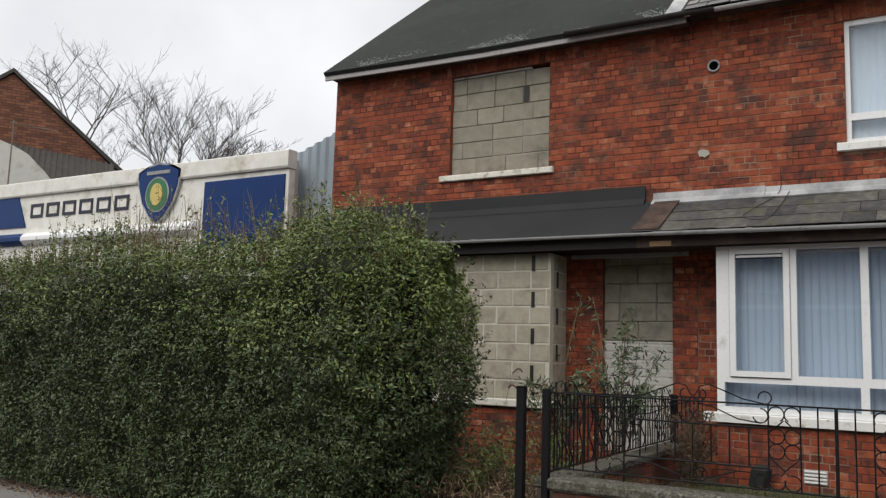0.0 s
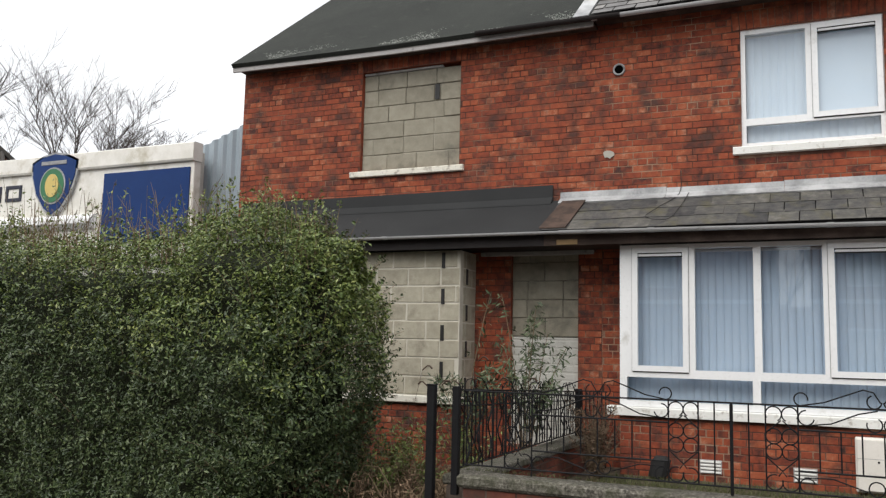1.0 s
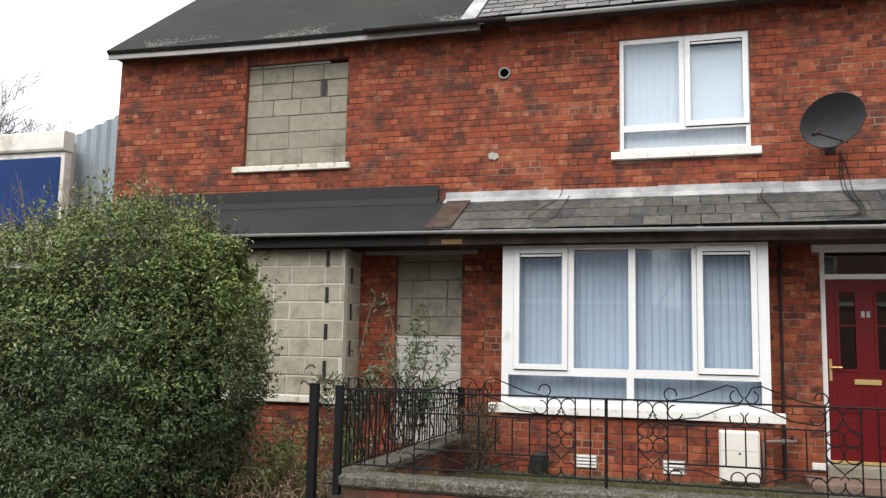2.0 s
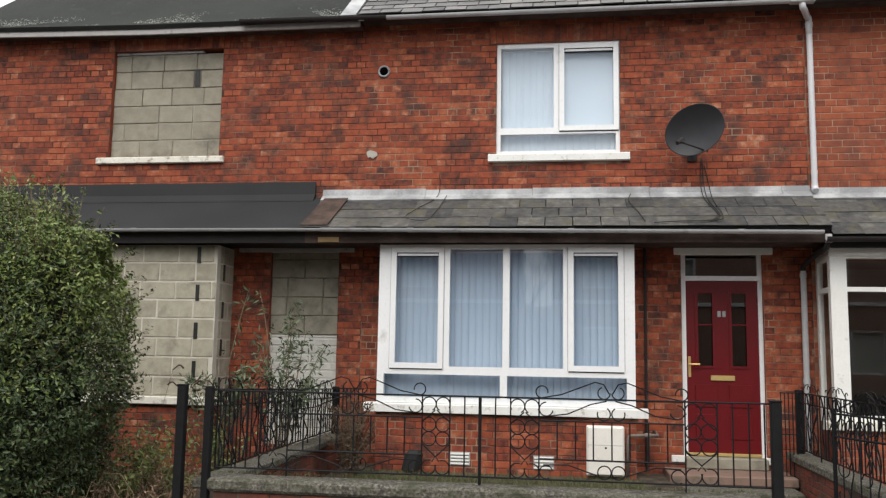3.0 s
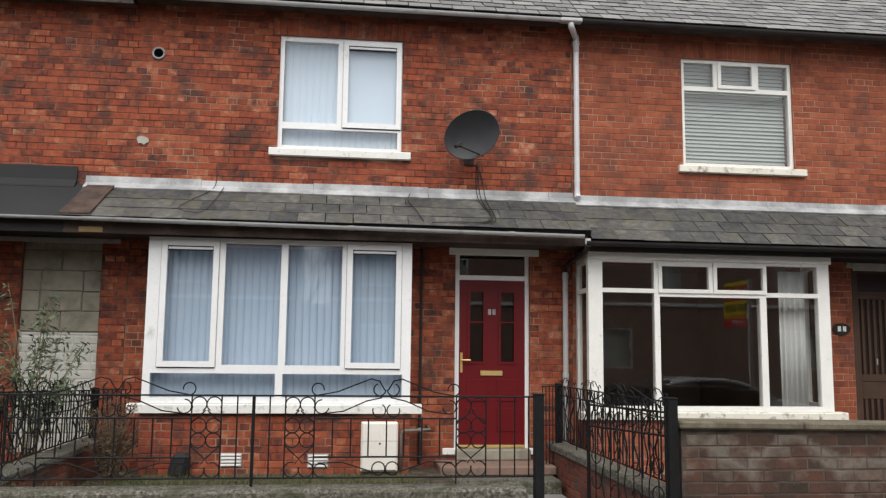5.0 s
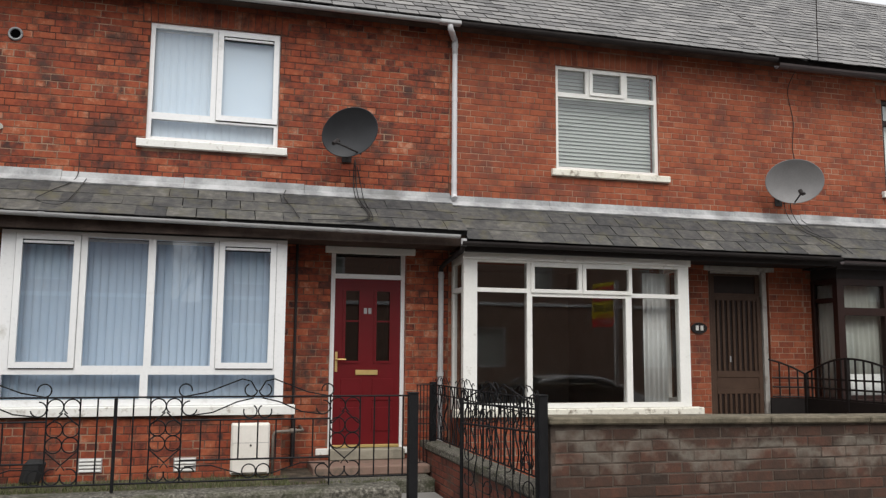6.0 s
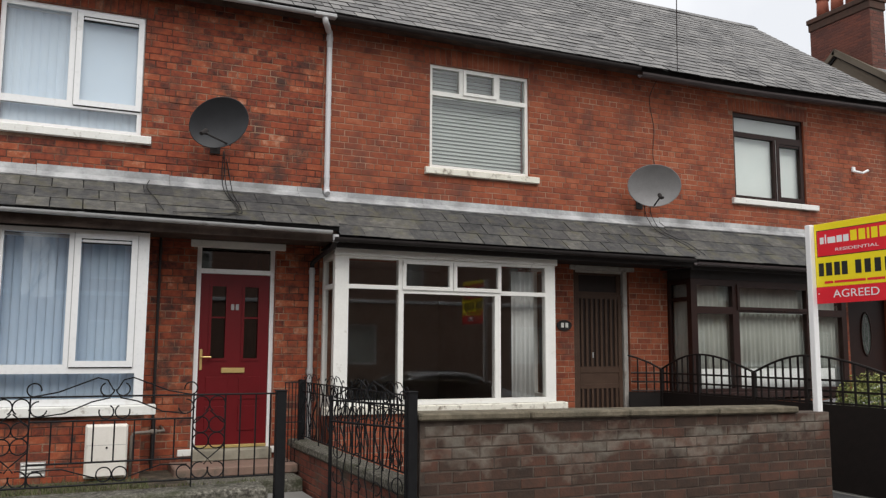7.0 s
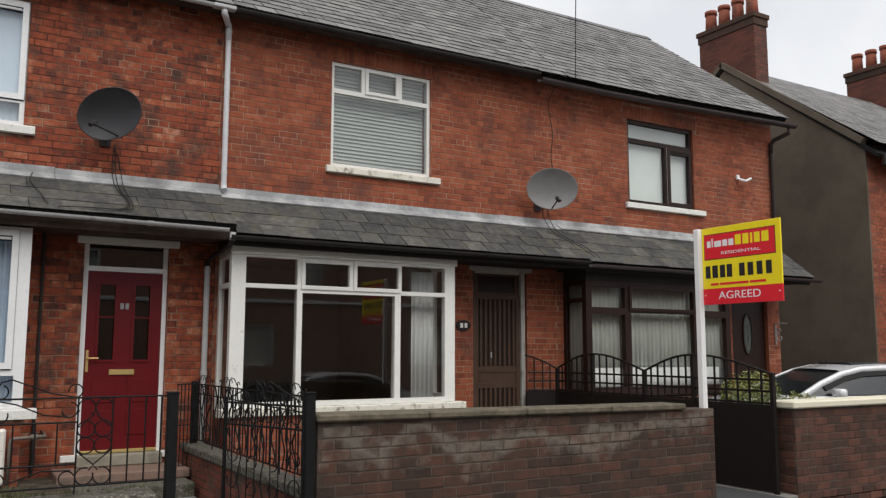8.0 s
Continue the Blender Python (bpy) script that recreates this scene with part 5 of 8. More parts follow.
Z_TOP, Z_MID, Z_LOW, Z_BOT = 1.255, 1.10, 0.835, 0.695
for x, w, top in ((-2.655, 0.055, 1.285), (-0.62, 0.022, 1.25)):
    under(part("post", boxes([(x - w / 2, x + w / 2, FY - w / 2, FY + w / 2, 0.46 if w > 0.05 else 0.64, top)], 0.004), IRON), railing)
for side in (1, -1):
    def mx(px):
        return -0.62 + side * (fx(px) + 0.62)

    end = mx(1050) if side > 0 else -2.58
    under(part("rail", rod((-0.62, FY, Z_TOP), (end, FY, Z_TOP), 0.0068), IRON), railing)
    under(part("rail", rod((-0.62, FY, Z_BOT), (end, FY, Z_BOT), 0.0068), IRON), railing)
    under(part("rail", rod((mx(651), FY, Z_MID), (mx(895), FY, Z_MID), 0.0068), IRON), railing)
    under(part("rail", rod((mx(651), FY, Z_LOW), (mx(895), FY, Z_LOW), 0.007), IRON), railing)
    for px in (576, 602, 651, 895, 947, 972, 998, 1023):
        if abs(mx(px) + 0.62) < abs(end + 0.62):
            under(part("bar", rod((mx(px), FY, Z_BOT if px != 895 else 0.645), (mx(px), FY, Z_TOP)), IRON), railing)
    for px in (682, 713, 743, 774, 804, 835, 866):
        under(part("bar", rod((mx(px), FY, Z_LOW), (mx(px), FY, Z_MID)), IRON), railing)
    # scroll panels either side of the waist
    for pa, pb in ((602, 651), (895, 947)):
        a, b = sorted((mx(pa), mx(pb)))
        r, c = (b - a) / 4, (a + b) / 2
        bm = bmesh.new()
        ring(bm, (a + r, FY, Z_TOP - r - 0.01), r, "x", a0=-60, a1=210)
        ring(bm, (b - r, FY, Z_TOP - r - 0.01), r, "x", a0=240, a1=-30)
        for dx, dz in ((-1, 1), (1, 1), (-1, -1), (1, -1)):
            ring(bm, (c + dx * r, FY, 1.0 + dz * r), r, "x")
        for dx in (-1, 1):
            tube(bm, [(c + dx * 2 * r, FY, 0.915), (c, FY, 0.825), (c + dx * 0.5 * r, FY, 0.79)], 0.0048, 5)
            ring(bm, (c + dx * r, FY, Z_BOT + r + 0.005), r, "x", a0=90 + dx * 20, a1=90 - dx * 290)
            tube(bm, [(c + dx * r * 0.1, FY, Z_TOP - 2 * r), (c + dx * 1.6 * r, FY, Z_TOP - 3.4 * r), (c + dx * 2 * r, FY, Z_TOP - 3.6 * r)], 0.0048, 5)
        for piece in islands(bm):
            under(part("scroll", piece, IRON), railing)
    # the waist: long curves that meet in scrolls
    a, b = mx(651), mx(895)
    c, s = (a + b) / 2, (1 if b > a else -1)
    bm = bmesh.new()
    for e, q in ((a, s), (b, -s)):
        ring(bm, (e + q * 0.02, FY, Z_TOP + 0.045), 0.042, "x", a0=-90, a1=-90 + (-1 if q > 0 else 1) * 280)
        tube(bm, [(e + q * 0.02, FY, Z_TOP + 0.004), (e + q * 0.16, FY, Z_TOP + 0.03), (e + q * 0.3, FY, Z_TOP + 0.085), (c - q * 0.11, FY, Z_TOP + 0.12), (c - q * 0.05, FY, Z_TOP + 0.105), (c - q * 0.012, FY, Z_TOP + 0.04)], 0.0048, 5)
        ring(bm, (c - q * 0.048, FY, Z_TOP + 0.045), 0.042, "x", a0=0 if q > 0 else 180, a1=-250 if q > 0 else 430)
        ring(bm, (e + q * 0.05, FY, Z_TOP - 0.075), 0.048, "x", a0=90, a1=90 + (1 if q > 0 else -1) * 260)
        tube(bm, [(e + q * 0.05, FY, Z_MID + 0.03), (e + q * 0.2, FY, Z_MID + 0.05), (e + q * 0.36, FY, Z_MID + 0.12), (c - q * 0.03, FY, Z_TOP - 0.01)], 0.0048, 5)
        ring(bm, (c - q * 0.05, FY, Z_MID + 0.055), 0.045, "x", a0=60 if q > 0 else 120, a1=-200 if q > 0 else 380)
        tube(bm, [(e + q * 0.03, FY, Z_BOT + 0.1), (e + q * 0.2, FY, Z_BOT + 0.105), (c - q * 0.1, FY, Z_BOT + 0.04)], 0.0048, 5)
        ring(bm, (c - q * 0.048, FY, Z_BOT + 0.06), 0.046, "x")
        ring(bm, (e + q * 0.05, FY, Z_BOT + 0.05), 0.046, "x", a0=20, a1=300)
    for piece in islands(bm):
        under(part("scroll", piece, IRON), railing)

# posts of the two gateways
for x, z0, z1, w, lab in ((1.385, -0.02, 1.27, 0.034, "square black iron gate post"), (2.375, -0.02, 1.245, 0.036, "square black iron gate post"), (-2.845, 0.0, 1.285, 0.032, "square black iron gate post")):
    tagged(part("gate_post", boxes([(x - w, x + w, 6.01 - w, 6.01 + w, z0, z1), (x - w - 0.004, x + w + 0.004, 6.006 - w, 6.014 + w, z1, z1 + 0.012)], 0.004), M["black_paint"]), lab, "gate post", "gate posts")


def side_railing(x, y0, y1, base, top0, top1, label, seed):
    rnd = random.Random(seed)
    th = thing("railing", label, "railing", at=(x, y0, base))
    zt = lambda y: top0 + (top1 - top0) * (y - y0) / (y1 - y0)
    under(part("rail", rod((x, y0, top0), (x, y1, top1), 0.0075), IRON), th)
    under(part("rail", rod((x, y0, base + 0.05), (x, y1, base + 0.05), 0.0075), IRON), th)
    under(part("rail", rod((x, y0, top0 - 0.13), (x, y1, top1 - 0.1), 0.0068), IRON), th)
    under(part("post", boxes([(x - 0.035, x + 0.035, y1 - 0.035, y1 + 0.035, base, top1 + 0.03)], 0.004), IRON), th)
    n = int((y1 - y0) / 0.082)
    for i in range(1, n):
        y = y0 + i * (y1 - y0) / n
        bm = bmesh.new()
        if i % 3 == 1:
            pts = [(x + 0.014 * math.sin(k * 1.1), y + 0.026 * math.sin(k * 1.3 + i), base + 0.05 + (zt(y) - base - 0.05) * k / 10) for k in range(11)]
            tube(bm, pts, 0.0075, 5)
        else:
            tube(bm, [(x, y, base if i % 8 == 0 else base + 0.05), (x, y, zt(y))], 0.007, 5)
        under(part("bar", bm, IRON), th)
    m = int((y1 - y0) / 0.8)
    for i in range(m):
        y = y0 + (i + 0.5) * (y1 - y0) / m
        bm = bmesh.new()
        for s in (-1, 1):
            ring(bm, (x, y + s * 0.05, zt(y) + 0.045), 0.042, "y", a0=90 - s * 90, a1=90 + s * 200)
            ring(bm, (x, y + s * 0.3, zt(y) + 0.03), 0.035, "y", a0=-90, a1=-90 - s * 250)
            tube(bm, [(x, y + s * 0.3, zt(y)), (x, y + s * 0.16, zt(y) + 0.09), (x, y + s * 0.05, zt(y) + 0.1)], 0.0048, 5)
            ring(bm, (x, y + s * 0.055, zt(y) - 0.065), 0.05, "y")
            tube(bm, [(x, y + s * 0.28, zt(y) - 0.13), (x, y + s * 0.1, zt(y) - 0.3), (x, y, zt(y) - 0.42), (x, y - s * 0.1, base + 0.12)], 0.0048, 5)
        for piece in islands(bm):
            under(part("scroll", piece, IRON), th)
    return th


side_railing(-2.72, 6.12, 9.85, 0.582, 1.255, 1.10, "black wrought iron side railing with twisted bars", 4)
side_railing(2.52, 6.34, 9.78, 0.532, 1.20, 1.185, "black wrought iron railing along the path", 5)
small = thing("railing", "short black iron panel by the step", "railing", at=(2.4, 9.66, 0.21))
for x in (2.30, 2.34, 2.38, 2.42, 2.46):
    under(part("bar", rod((x, 9.66, 0.201), (x, 9.66, 1.185), 0.006), IRON), small)
for z in (1.185, 0.74, 0.3):
    under(part("rail", rod((2.29, 9.66, z), (2.48, 9.66, z), 0.007), IRON), small)

end_panel = thing("railing", "short black iron panel between the side railing and the bay", "railing", at=(-2.5, 9.82, 0.24))
for k in range(7):
    under(part("bar", rod((-2.67 + 0.047 * k, 9.82, 0.24), (-2.67 + 0.047 * k, 9.82, 1.115), 0.0075), IRON), end_panel)
for z in (1.11, 0.66, 0.3):
    under(part("rail", rod((-2.70, 9.82, z), (-2.37, 9.82, z), 0.008), IRON), end_panel)

# garden gate of house b, standing open
gate = thing("garden_gate", "black wrought iron garden gate standing open inwards", "gate", at=(2.34, 6.02, 0.06))
gate_turn = pose(2.34, 6.02, 0, 0, 0, 180 - 69)
GL = 0.92


def gate_part(name, bm):
    bmesh.ops.transform(bm, matrix=gate_turn, verts=bm.verts)
    under(part(name, bm, IRON), gate)


for z in (0.12, 0.98, 1.15):
    gate_part("rail", rod((0, 0, z), (GL, 0, z), 0.009))
for u in (0.0, GL):
    gate_part("stile", boxes([(u - 0.012, u + 0.012, -0.012, 0.012, 0.075, 1.19)], 0.003))
for i in range(1, 10):
    u = GL * i / 10
    bm = bmesh.new()
    if i in (2, 5, 8):
        tube(bm, [(u + 0.02 * math.sin(k * 1.5), 0, 0.12 + 1.03 * k / 12) for k in range(13)], 0.0056, 5)
    else:
        tube(bm, [(u, 0, 0.12), (u, 0, 1.15)], 0.0056, 5)
    gate_part("bar", bm)
bm = bmesh.new()
for s in (-1, 1):
    u = GL / 2
    ring(bm, (u + s * 0.06, 0, 1.235), 0.055, "x", a0=90 - s * 90, a1=90 + s * 200)
    tube(bm, [(u + s * 0.01, 0, 1.27), (u + s * 0.08, 0, 1.32), (u + s * 0.2, 0, 1.27), (u + s * 0.42, 0, 1.18)], 0.0056, 5)
    ring(bm, (u + s * 0.42, 0, 1.21), 0.045, "x", a0=-90, a1=-90 - s * 260)
    ring(bm, (u + s * 0.22, 0, 1.2), 0.04, "x")
    for k in range(4):
        ring(bm, (u + s * (0.07 + 0.1 * k), 0, 1.065), 0.05, "x")
    for z in (0.55, 0.75, 0.3):
        ring(bm, (u + s * 0.36, 0, z), 0.06, "x", a0=90 * s, a1=90 * s + 300)
        ring(bm, (u + s * 0.12, 0, z - 0.05), 0.05, "x", a0=0, a1=280)
for piece in islands(bm):
    gate_part("scroll", piece)
for z in (0.3, 1.0):
    gate_part("hinge", boxes([(-0.035, 0.02, -0.01, 0.01, z, z + 0.03)], 0.003))

# ---- lattice fence between the yards of houses c and d ----
FX = 7.75
lattice = thing("lattice_fence", "dark brown steel fence with arched lattice over sheet panels", "fence", at=(FX, 8, 0.05))
STEEL = M["steel_dark"]
arches = [(9.82, 9.05, 1), (9.05, 8.06, -1), (8.06, 7.25, 1), (7.25, 6.12, -1)]
for ya, yb, up in arches:
    under(part("sheet_panel", boxes([(FX - 0.012, FX + 0.012, yb + 0.02, ya - 0.02, 0.06, 0.985)], 0.003), STEEL), lattice)
    zt = lambda f: 1.31 + 0.21 * math.sin(f * math.pi / 2) if up > 0 else 1.31 + 0.21 * math.cos(f * math.pi / 2)
    bm = bmesh.new()
    tube(bm, [(FX, ya + (yb - ya) * k / 10, zt(k / 10)) for k in range(11)], 0.014, 6)
    under(part("arch_rail", bm, STEEL), lattice)
    for z in (1.0, 1.13, 1.25):
        under(part("rail", boxes([(FX - 0.008, FX + 0.008, yb, ya, z - 0.012, z + 0.012)], 0.002), STEEL), lattice)
    n = 7
    for k in range(1, n):
        y = ya + (yb - ya) * k / n
        under(part("bar", boxes([(FX - 0.009, FX + 0.009, y - 0.011, y + 0.011, 0.98, zt(k / n) + 0.004)], 0.002), STEEL), lattice)
for y, z in ((9.82, 1.31), (9.05, 1.53), (8.06, 1.31), (7.25, 1.53), (6.14, 1.33)):
    under(part("post", boxes([(FX - 0.025, FX + 0.025, y - 0.025, y + 0.025, 0.045, z)], 0.004), STEEL), lattice)
bm = bmesh.new()
tube(bm, [(FX - 0.42, 10.04, 1.50), (FX - 0.28, 10.0, 1.46), (FX - 0.12, 9.92, 1.39), (FX, 9.82, 1.30)], 0.014, 6)
under(part("arch_rail", bm, STEEL), lattice)
for z in (1.0, 1.13, 1.25):
    under(part("rail", rod((FX - 0.38, 10.03, z), (FX, 9.82, z), 0.012), STEEL), lattice)
for f, z in ((0.25, 1.36), (0.5, 1.42), (0.78, 1.47)):
    under(part("bar", rod((FX - 0.38 * f, 9.82 + 0.21 * f, 0.98), (FX - 0.38 * f, 9.82 + 0.21 * f, z), 0.011), STEEL), lattice)
bm = bmesh.new()
add(bm, [(FX - 0.40, 10.04, 0.06), (FX - 0.01, 9.83, 0.06), (FX - 0.01, 9.83, 0.985), (FX - 0.40, 10.04, 0.985), (FX - 0.40, 10.06, 0.06), (FX - 0.01, 9.85, 0.06), (FX - 0.01, 9.85, 0.985), (FX - 0.40, 10.06, 0.985)],
    [(0, 1, 2, 3), (7, 6, 5, 4), (0, 4, 5, 1), (1, 5, 6, 2), (2, 6, 7, 3), (3, 7, 4, 0)])
under(part("sheet_panel", bm, STEEL), lattice)

# ---- blinds and curtains ----
def vertical_blind(label, x0, x1, z0, z1, y, mat, step=0.089, turn=0.5):
    th = thing("vertical_blind", label, "blind", "vertical blinds", at=((x0 + x1) / 2, y, z1))
    n = math.ceil((x1 - x0) / step)
    me = None
    rnd = random.Random(int(x0 * 100))
    for i in range(n):
        if me is None:
            bm = bmesh.new()
            h = step * 0.56
            pts = [(-h, 0.010), (-h * 0.5, -0.002), (0, -0.006), (h * 0.5, -0.002), (h, 0.010)]
            prism(bm, pts + [(p[0], p[1] + 0.0015) for p in pts[::-1]], "z", -(z1 - z0), 0)
            s = part("slat", bm, mat)
            me = s.data
        else:
            s = new("slat", me)
        s.parent = th
        s.location = (x0 + (i + 0.5) * step - (x0 + x1) / 2, 0, 0)
        s.rotation_euler = (0, 0, turn + rnd.uniform(-0.05, 0.05))
    rail = part("head_rail", boxes([(x0, x1, y - 0.02, y + 0.02, z1, z1 + 0.03)], 0.003), M["upvc"])
    under(rail, th)
    return th


vertical_blind("pale blue vertical blind drawn across the bay window", -2.1, 0.68, 0.99, 2.72, BAY + 0.17, M["blind"], 0.082, 0.17)
vertical_blind("pale vertical blind drawn across the bedroom window", -0.8, 0.62, 4.0, 5.33, W + 0.14, M["blind_white"], 0.089, 0.06)
shade = thing("roller_blind", "plain white roller blind behind the opening bedroom sash", "blind", at=(0.28, W + 0.11, 4.3))
under(part("fabric", boxes([(-0.09, 0.635, W + 0.105, W + 0.108, 4.29, 5.36)], 0.001), M["blind_white"]), shade)
ven = thing("venetian_blind", "grey venetian blind lowered behind the bedroom window", "blind", at=(5.0, W + 0.18, 3.97))
me = None
for k in range(26):
    if me is None:
        s = part("slat", boxes([(-0.72, 0.72, -0.028, 0.028, -0.001, 0.001)], 0.0004), M["blind_grey"])
        me = s.data
    else:
        s = new("slat", me)
    s.parent = ven
    s.location, s.rotation_euler = (0.01, 0, 0.055 + k * 0.051), (1.18 - 0.02 * (k % 3), 0, 0.004 * math.sin(k * 1.7))
under(part("head_rail", boxes([(4.29, 5.73, W + 0.16, W + 0.2, 5.33, 5.37)], 0.003), M["upvc"]), ven)
roller = thing("roller_blind", "white roller blind closed behind the brown window", "blind", at=(10.2, W + 0.16, 3.97))
under(part("fabric", boxes([(9.53, 11.0, W + 0.14, W + 0.144, 3.97, 5.32)], 0.001), M["roller"]), roller)
under(part("roller", rod((9.53, W + 0.16, 5.33), (11.0, W + 0.16, 5.33), 0.02), M["upvc"]), roller)


def curtain(label, x0, x1, z0, z1, y, waves, deep=0.03, mat="net"):
    bm = bmesh.new()
    n = waves * 6
    pts = [(x0 + (x1 - x0) * k / n, y + deep * math.sin(2 * math.pi * k / 6) * (0.7 + 0.3 * math.sin(k * 0.37))) for k in range(n + 1)]
    prism(bm, pts + [(p[0], p[1] + 0.002) for p in pts[::-1]], "z", z0, z1)
    return tagged(part("curtain", bm, M[mat], None, "", True), label, "curtain", "curtains")


curtain("white net curtain across the brown bay window", 8.2, 11.1, 0.95, 2.55, BAY + 0.165, 33, 0.035, "net_grey")
for x in (8.19, 11.09):
    bm = bmesh.new()
    pts = [(x + 0.015 * math.sin(2 * math.pi * k / 6), BAY + 0.20 + 0.0115 * k) for k in range(29)]
    prism(bm, pts + [(p[0] + 0.002, p[1]) for p in pts[::-1]], "z", 0.95, 2.55)
    tagged(part("curtain", bm, M["net_grey"], None, "", True), "net curtain at the side of the brown bay window", "curtain", "curtains")
curtain("short white net across the foot of the brown bay window", 8.3, 11.0, 0.95, 1.31, BAY + 0.115, 30, 0.012, "net")
curtain("white curtain drawn back at the side of the empty room", 5.32, 5.66, 0.9, 2.6, BAY + 0.25, 5)

# ---- satellite dishes ----
def dish(label, c, w, h, mat, aim, wall_y, tip):
    th = thing("satellite_dish", label, "satellite dish", "satellite dishes", at=(c[0], wall_y, c[2]))
    m = Matrix.Translation(c) @ aim
    bm = bmesh.new()
    rings, n = [], 28
    prof = [(0.0, -0.075), (0.3, -0.069), (0.6, -0.048), (0.85, -0.02), (0.97, 0.0), (1.0, 0.004), (1.0, -0.006), (0.95, -0.012), (0.6, -0.06), (0.0, -0.088)]
    for f, d in prof:
        rings.append([bm.verts.new(m @ Vector((f * w / 2 * math.cos(2 * math.pi * k / n), -d - 0.08 if False else d * -1 - 0.075, f * h / 2 * math.sin(2 * math.pi * k / n)))) for k in range(n)] if f > 0 else [bm.verts.new(m @ Vector((0, -d - 0.075, 0)))])
    for a, b in zip(rings, rings[1:]):
        for k in range(n):
            if len(a) == 1:
                bm.faces.new((a[0], b[k], b[(k + 1) % n]))
            elif len(b) == 1:
                bm.faces.new((a[k], a[(k + 1) % n], b[0]))
            else:
                bm.faces.new((a[k], b[k], b[(k + 1) % n], a[(k + 1) % n]))
    under(part("reflector", bm, mat, None, "", True), th)
    lnb = m @ Vector(tip)
    root = m @ Vector((0.0, -0.02, -h * 0.5))
    bm = bmesh.new()
    tube(bm, [m @ Vector((0, 0.05, -0.12)), root, lnb], 0.011, 6)
    under(part("arm", bm, M["fascia"]), th)
    d = (m @ Vector((0, 0, 0)) - lnb).normalized()
    bm = bmesh.new()
    tube(bm, [lnb - d * 0.05, lnb + d * 0.06], 0.022, 10, 0.03)
    tube(bm, [lnb + Vector((-0.03, 0, 0)), lnb + Vector((0.05, 0, -0.01))], 0.018, 8)
    under(part("receiver", bm, M["fascia"]), th)
    bm = bmesh.new()
    back = m @ Vector((0, 0.02, 0))
    foot = Vector((back.x, wall_y, c[2] - 0.2))
    tube(bm, [back, (back.x, back.y + 0.06, back.z - 0.02), (back.x, back.y + 0.07, foot.z), foot], 0.018, 8)
    under(part("bracket", bm, M["fascia"]), th)
    under(part("wall_plate", boxes([(foot.x - 0.06, foot.x + 0.06, wall_y - 0.012, wall_y - 0.002, foot.z - 0.09, foot.z + 0.09)], 0.003), M["fascia"]), th)
    return th


dish("dark grey satellite dish on the brick wall", (1.475, W - 0.36, 4.15), 0.70, 0.56, M["dish_dark"], pose(0, 0, 0, 14, -24, -26), W - 0.008, (-0.16, -0.33, -0.06))
dish("light grey satellite dish on the brick wall", (7.62, W - 0.36, 3.935), 0.77, 0.61, M["dish_light"], pose(0, 0, 0, 10, 0, -26), W - 0.008, (0.03, -0.34, -0.16))


def cable(label, points, r=0.006):
    pts = [Vector(p) for p in points]
    fine = []
    for i in range(len(pts) - 1):
        p0, p1, p2, p3 = pts[max(i - 1, 0)], pts[i], pts[i + 1], pts[min(i + 2, len(pts) - 1)]
        for k in range(6):
            t = k / 6
            fine.append(0.5 * ((2 * p1) + (p2 - p0) * t + (2 * p0 - 5 * p1 + 4 * p2 - p3) * t * t + (3 * p1 - p0 - 3 * p2 + p3) * t ** 3))
    fine.append(pts[-1])
    bm = bmesh.new()
    tube(bm, fine, r, 5)
    return tagged(part("cable", bm, M["cable"], None, "", True), label, "cable", "cables")


def on_lean(x, f):
    """A point just above the lean-to slates, f from the gutter (0) to the wall (1)."""
    k = "b" if x < 2.8 else "c" if x < 7.98 else "d"
    return (x, LEAN_Y0 + (LEAN_Y1 - LEAN_Y0) * f - 0.02, LEAN_LOW[k] + (LEAN_HIGH[k] - LEAN_LOW[k]) * f + 0.05)


for dx in (0.0, 0.035, 0.09):
    cable("black aerial cable hanging from the dish onto the slates", [(1.58 + dx * 0.4, W - 0.02, 3.9 - dx), (1.57 + dx, W - 0.022, 3.6), on_lean(1.58 + dx, 0.75), on_lean(1.66 + dx * 0.5, 0.25), on_lean(1.55 + dx, 0.06), on_lean(1.25, 0.03), on_lean(0.95, -0.01)], 0.0055)
cable("black cable running down over the slates", [(0.75, W - 0.16, 3.45), on_lean(0.72, 0.7), on_lean(0.80, 0.35), on_lean(0.86, 0.03)], 0.005)
cable("thin cable looped over the lean-to slates", [(-1.55, W - 0.02, 3.75), on_lean(-1.56, 0.95), on_lean(-1.75, 0.5), on_lean(-1.85, 0.2), on_lean(-1.6, 0.1), on_lean(-1.5, 0.5), on_lean(-1.45, 0.95)], 0.0045)
cable("thin aerial cable down the brick wall", [(7.9, EAVE_Y + 0.1, 5.62), (7.86, W - 0.016, 5.35), (7.93, W - 0.016, 4.9), (7.9, W - 0.016, 4.5), (7.95, W - 0.016, 4.2), (7.85, W - 0.016, 3.95)], 0.005)
cable("black overhead wire from the eaves across the street", [(8.17, W - 0.3, 5.72), (6.33, 7.6, 5.55), (3.42, 4.1, 5.42), (0, 0.05, 5.4), (-4.1, -5.0, 5.5), (-8.9, -10.74, 5.65)], 0.006)
for dx in (0, 0.1):
    cable("black cable from the dish over the slates", [(7.72 + dx, W - 0.02, 3.75), (7.74 + dx, W - 0.03, 3.55), on_lean(7.75 + dx, 0.7), on_lean(8.0 + dx, 0.35), on_lean(8.1 + dx, 0.05)], 0.005)

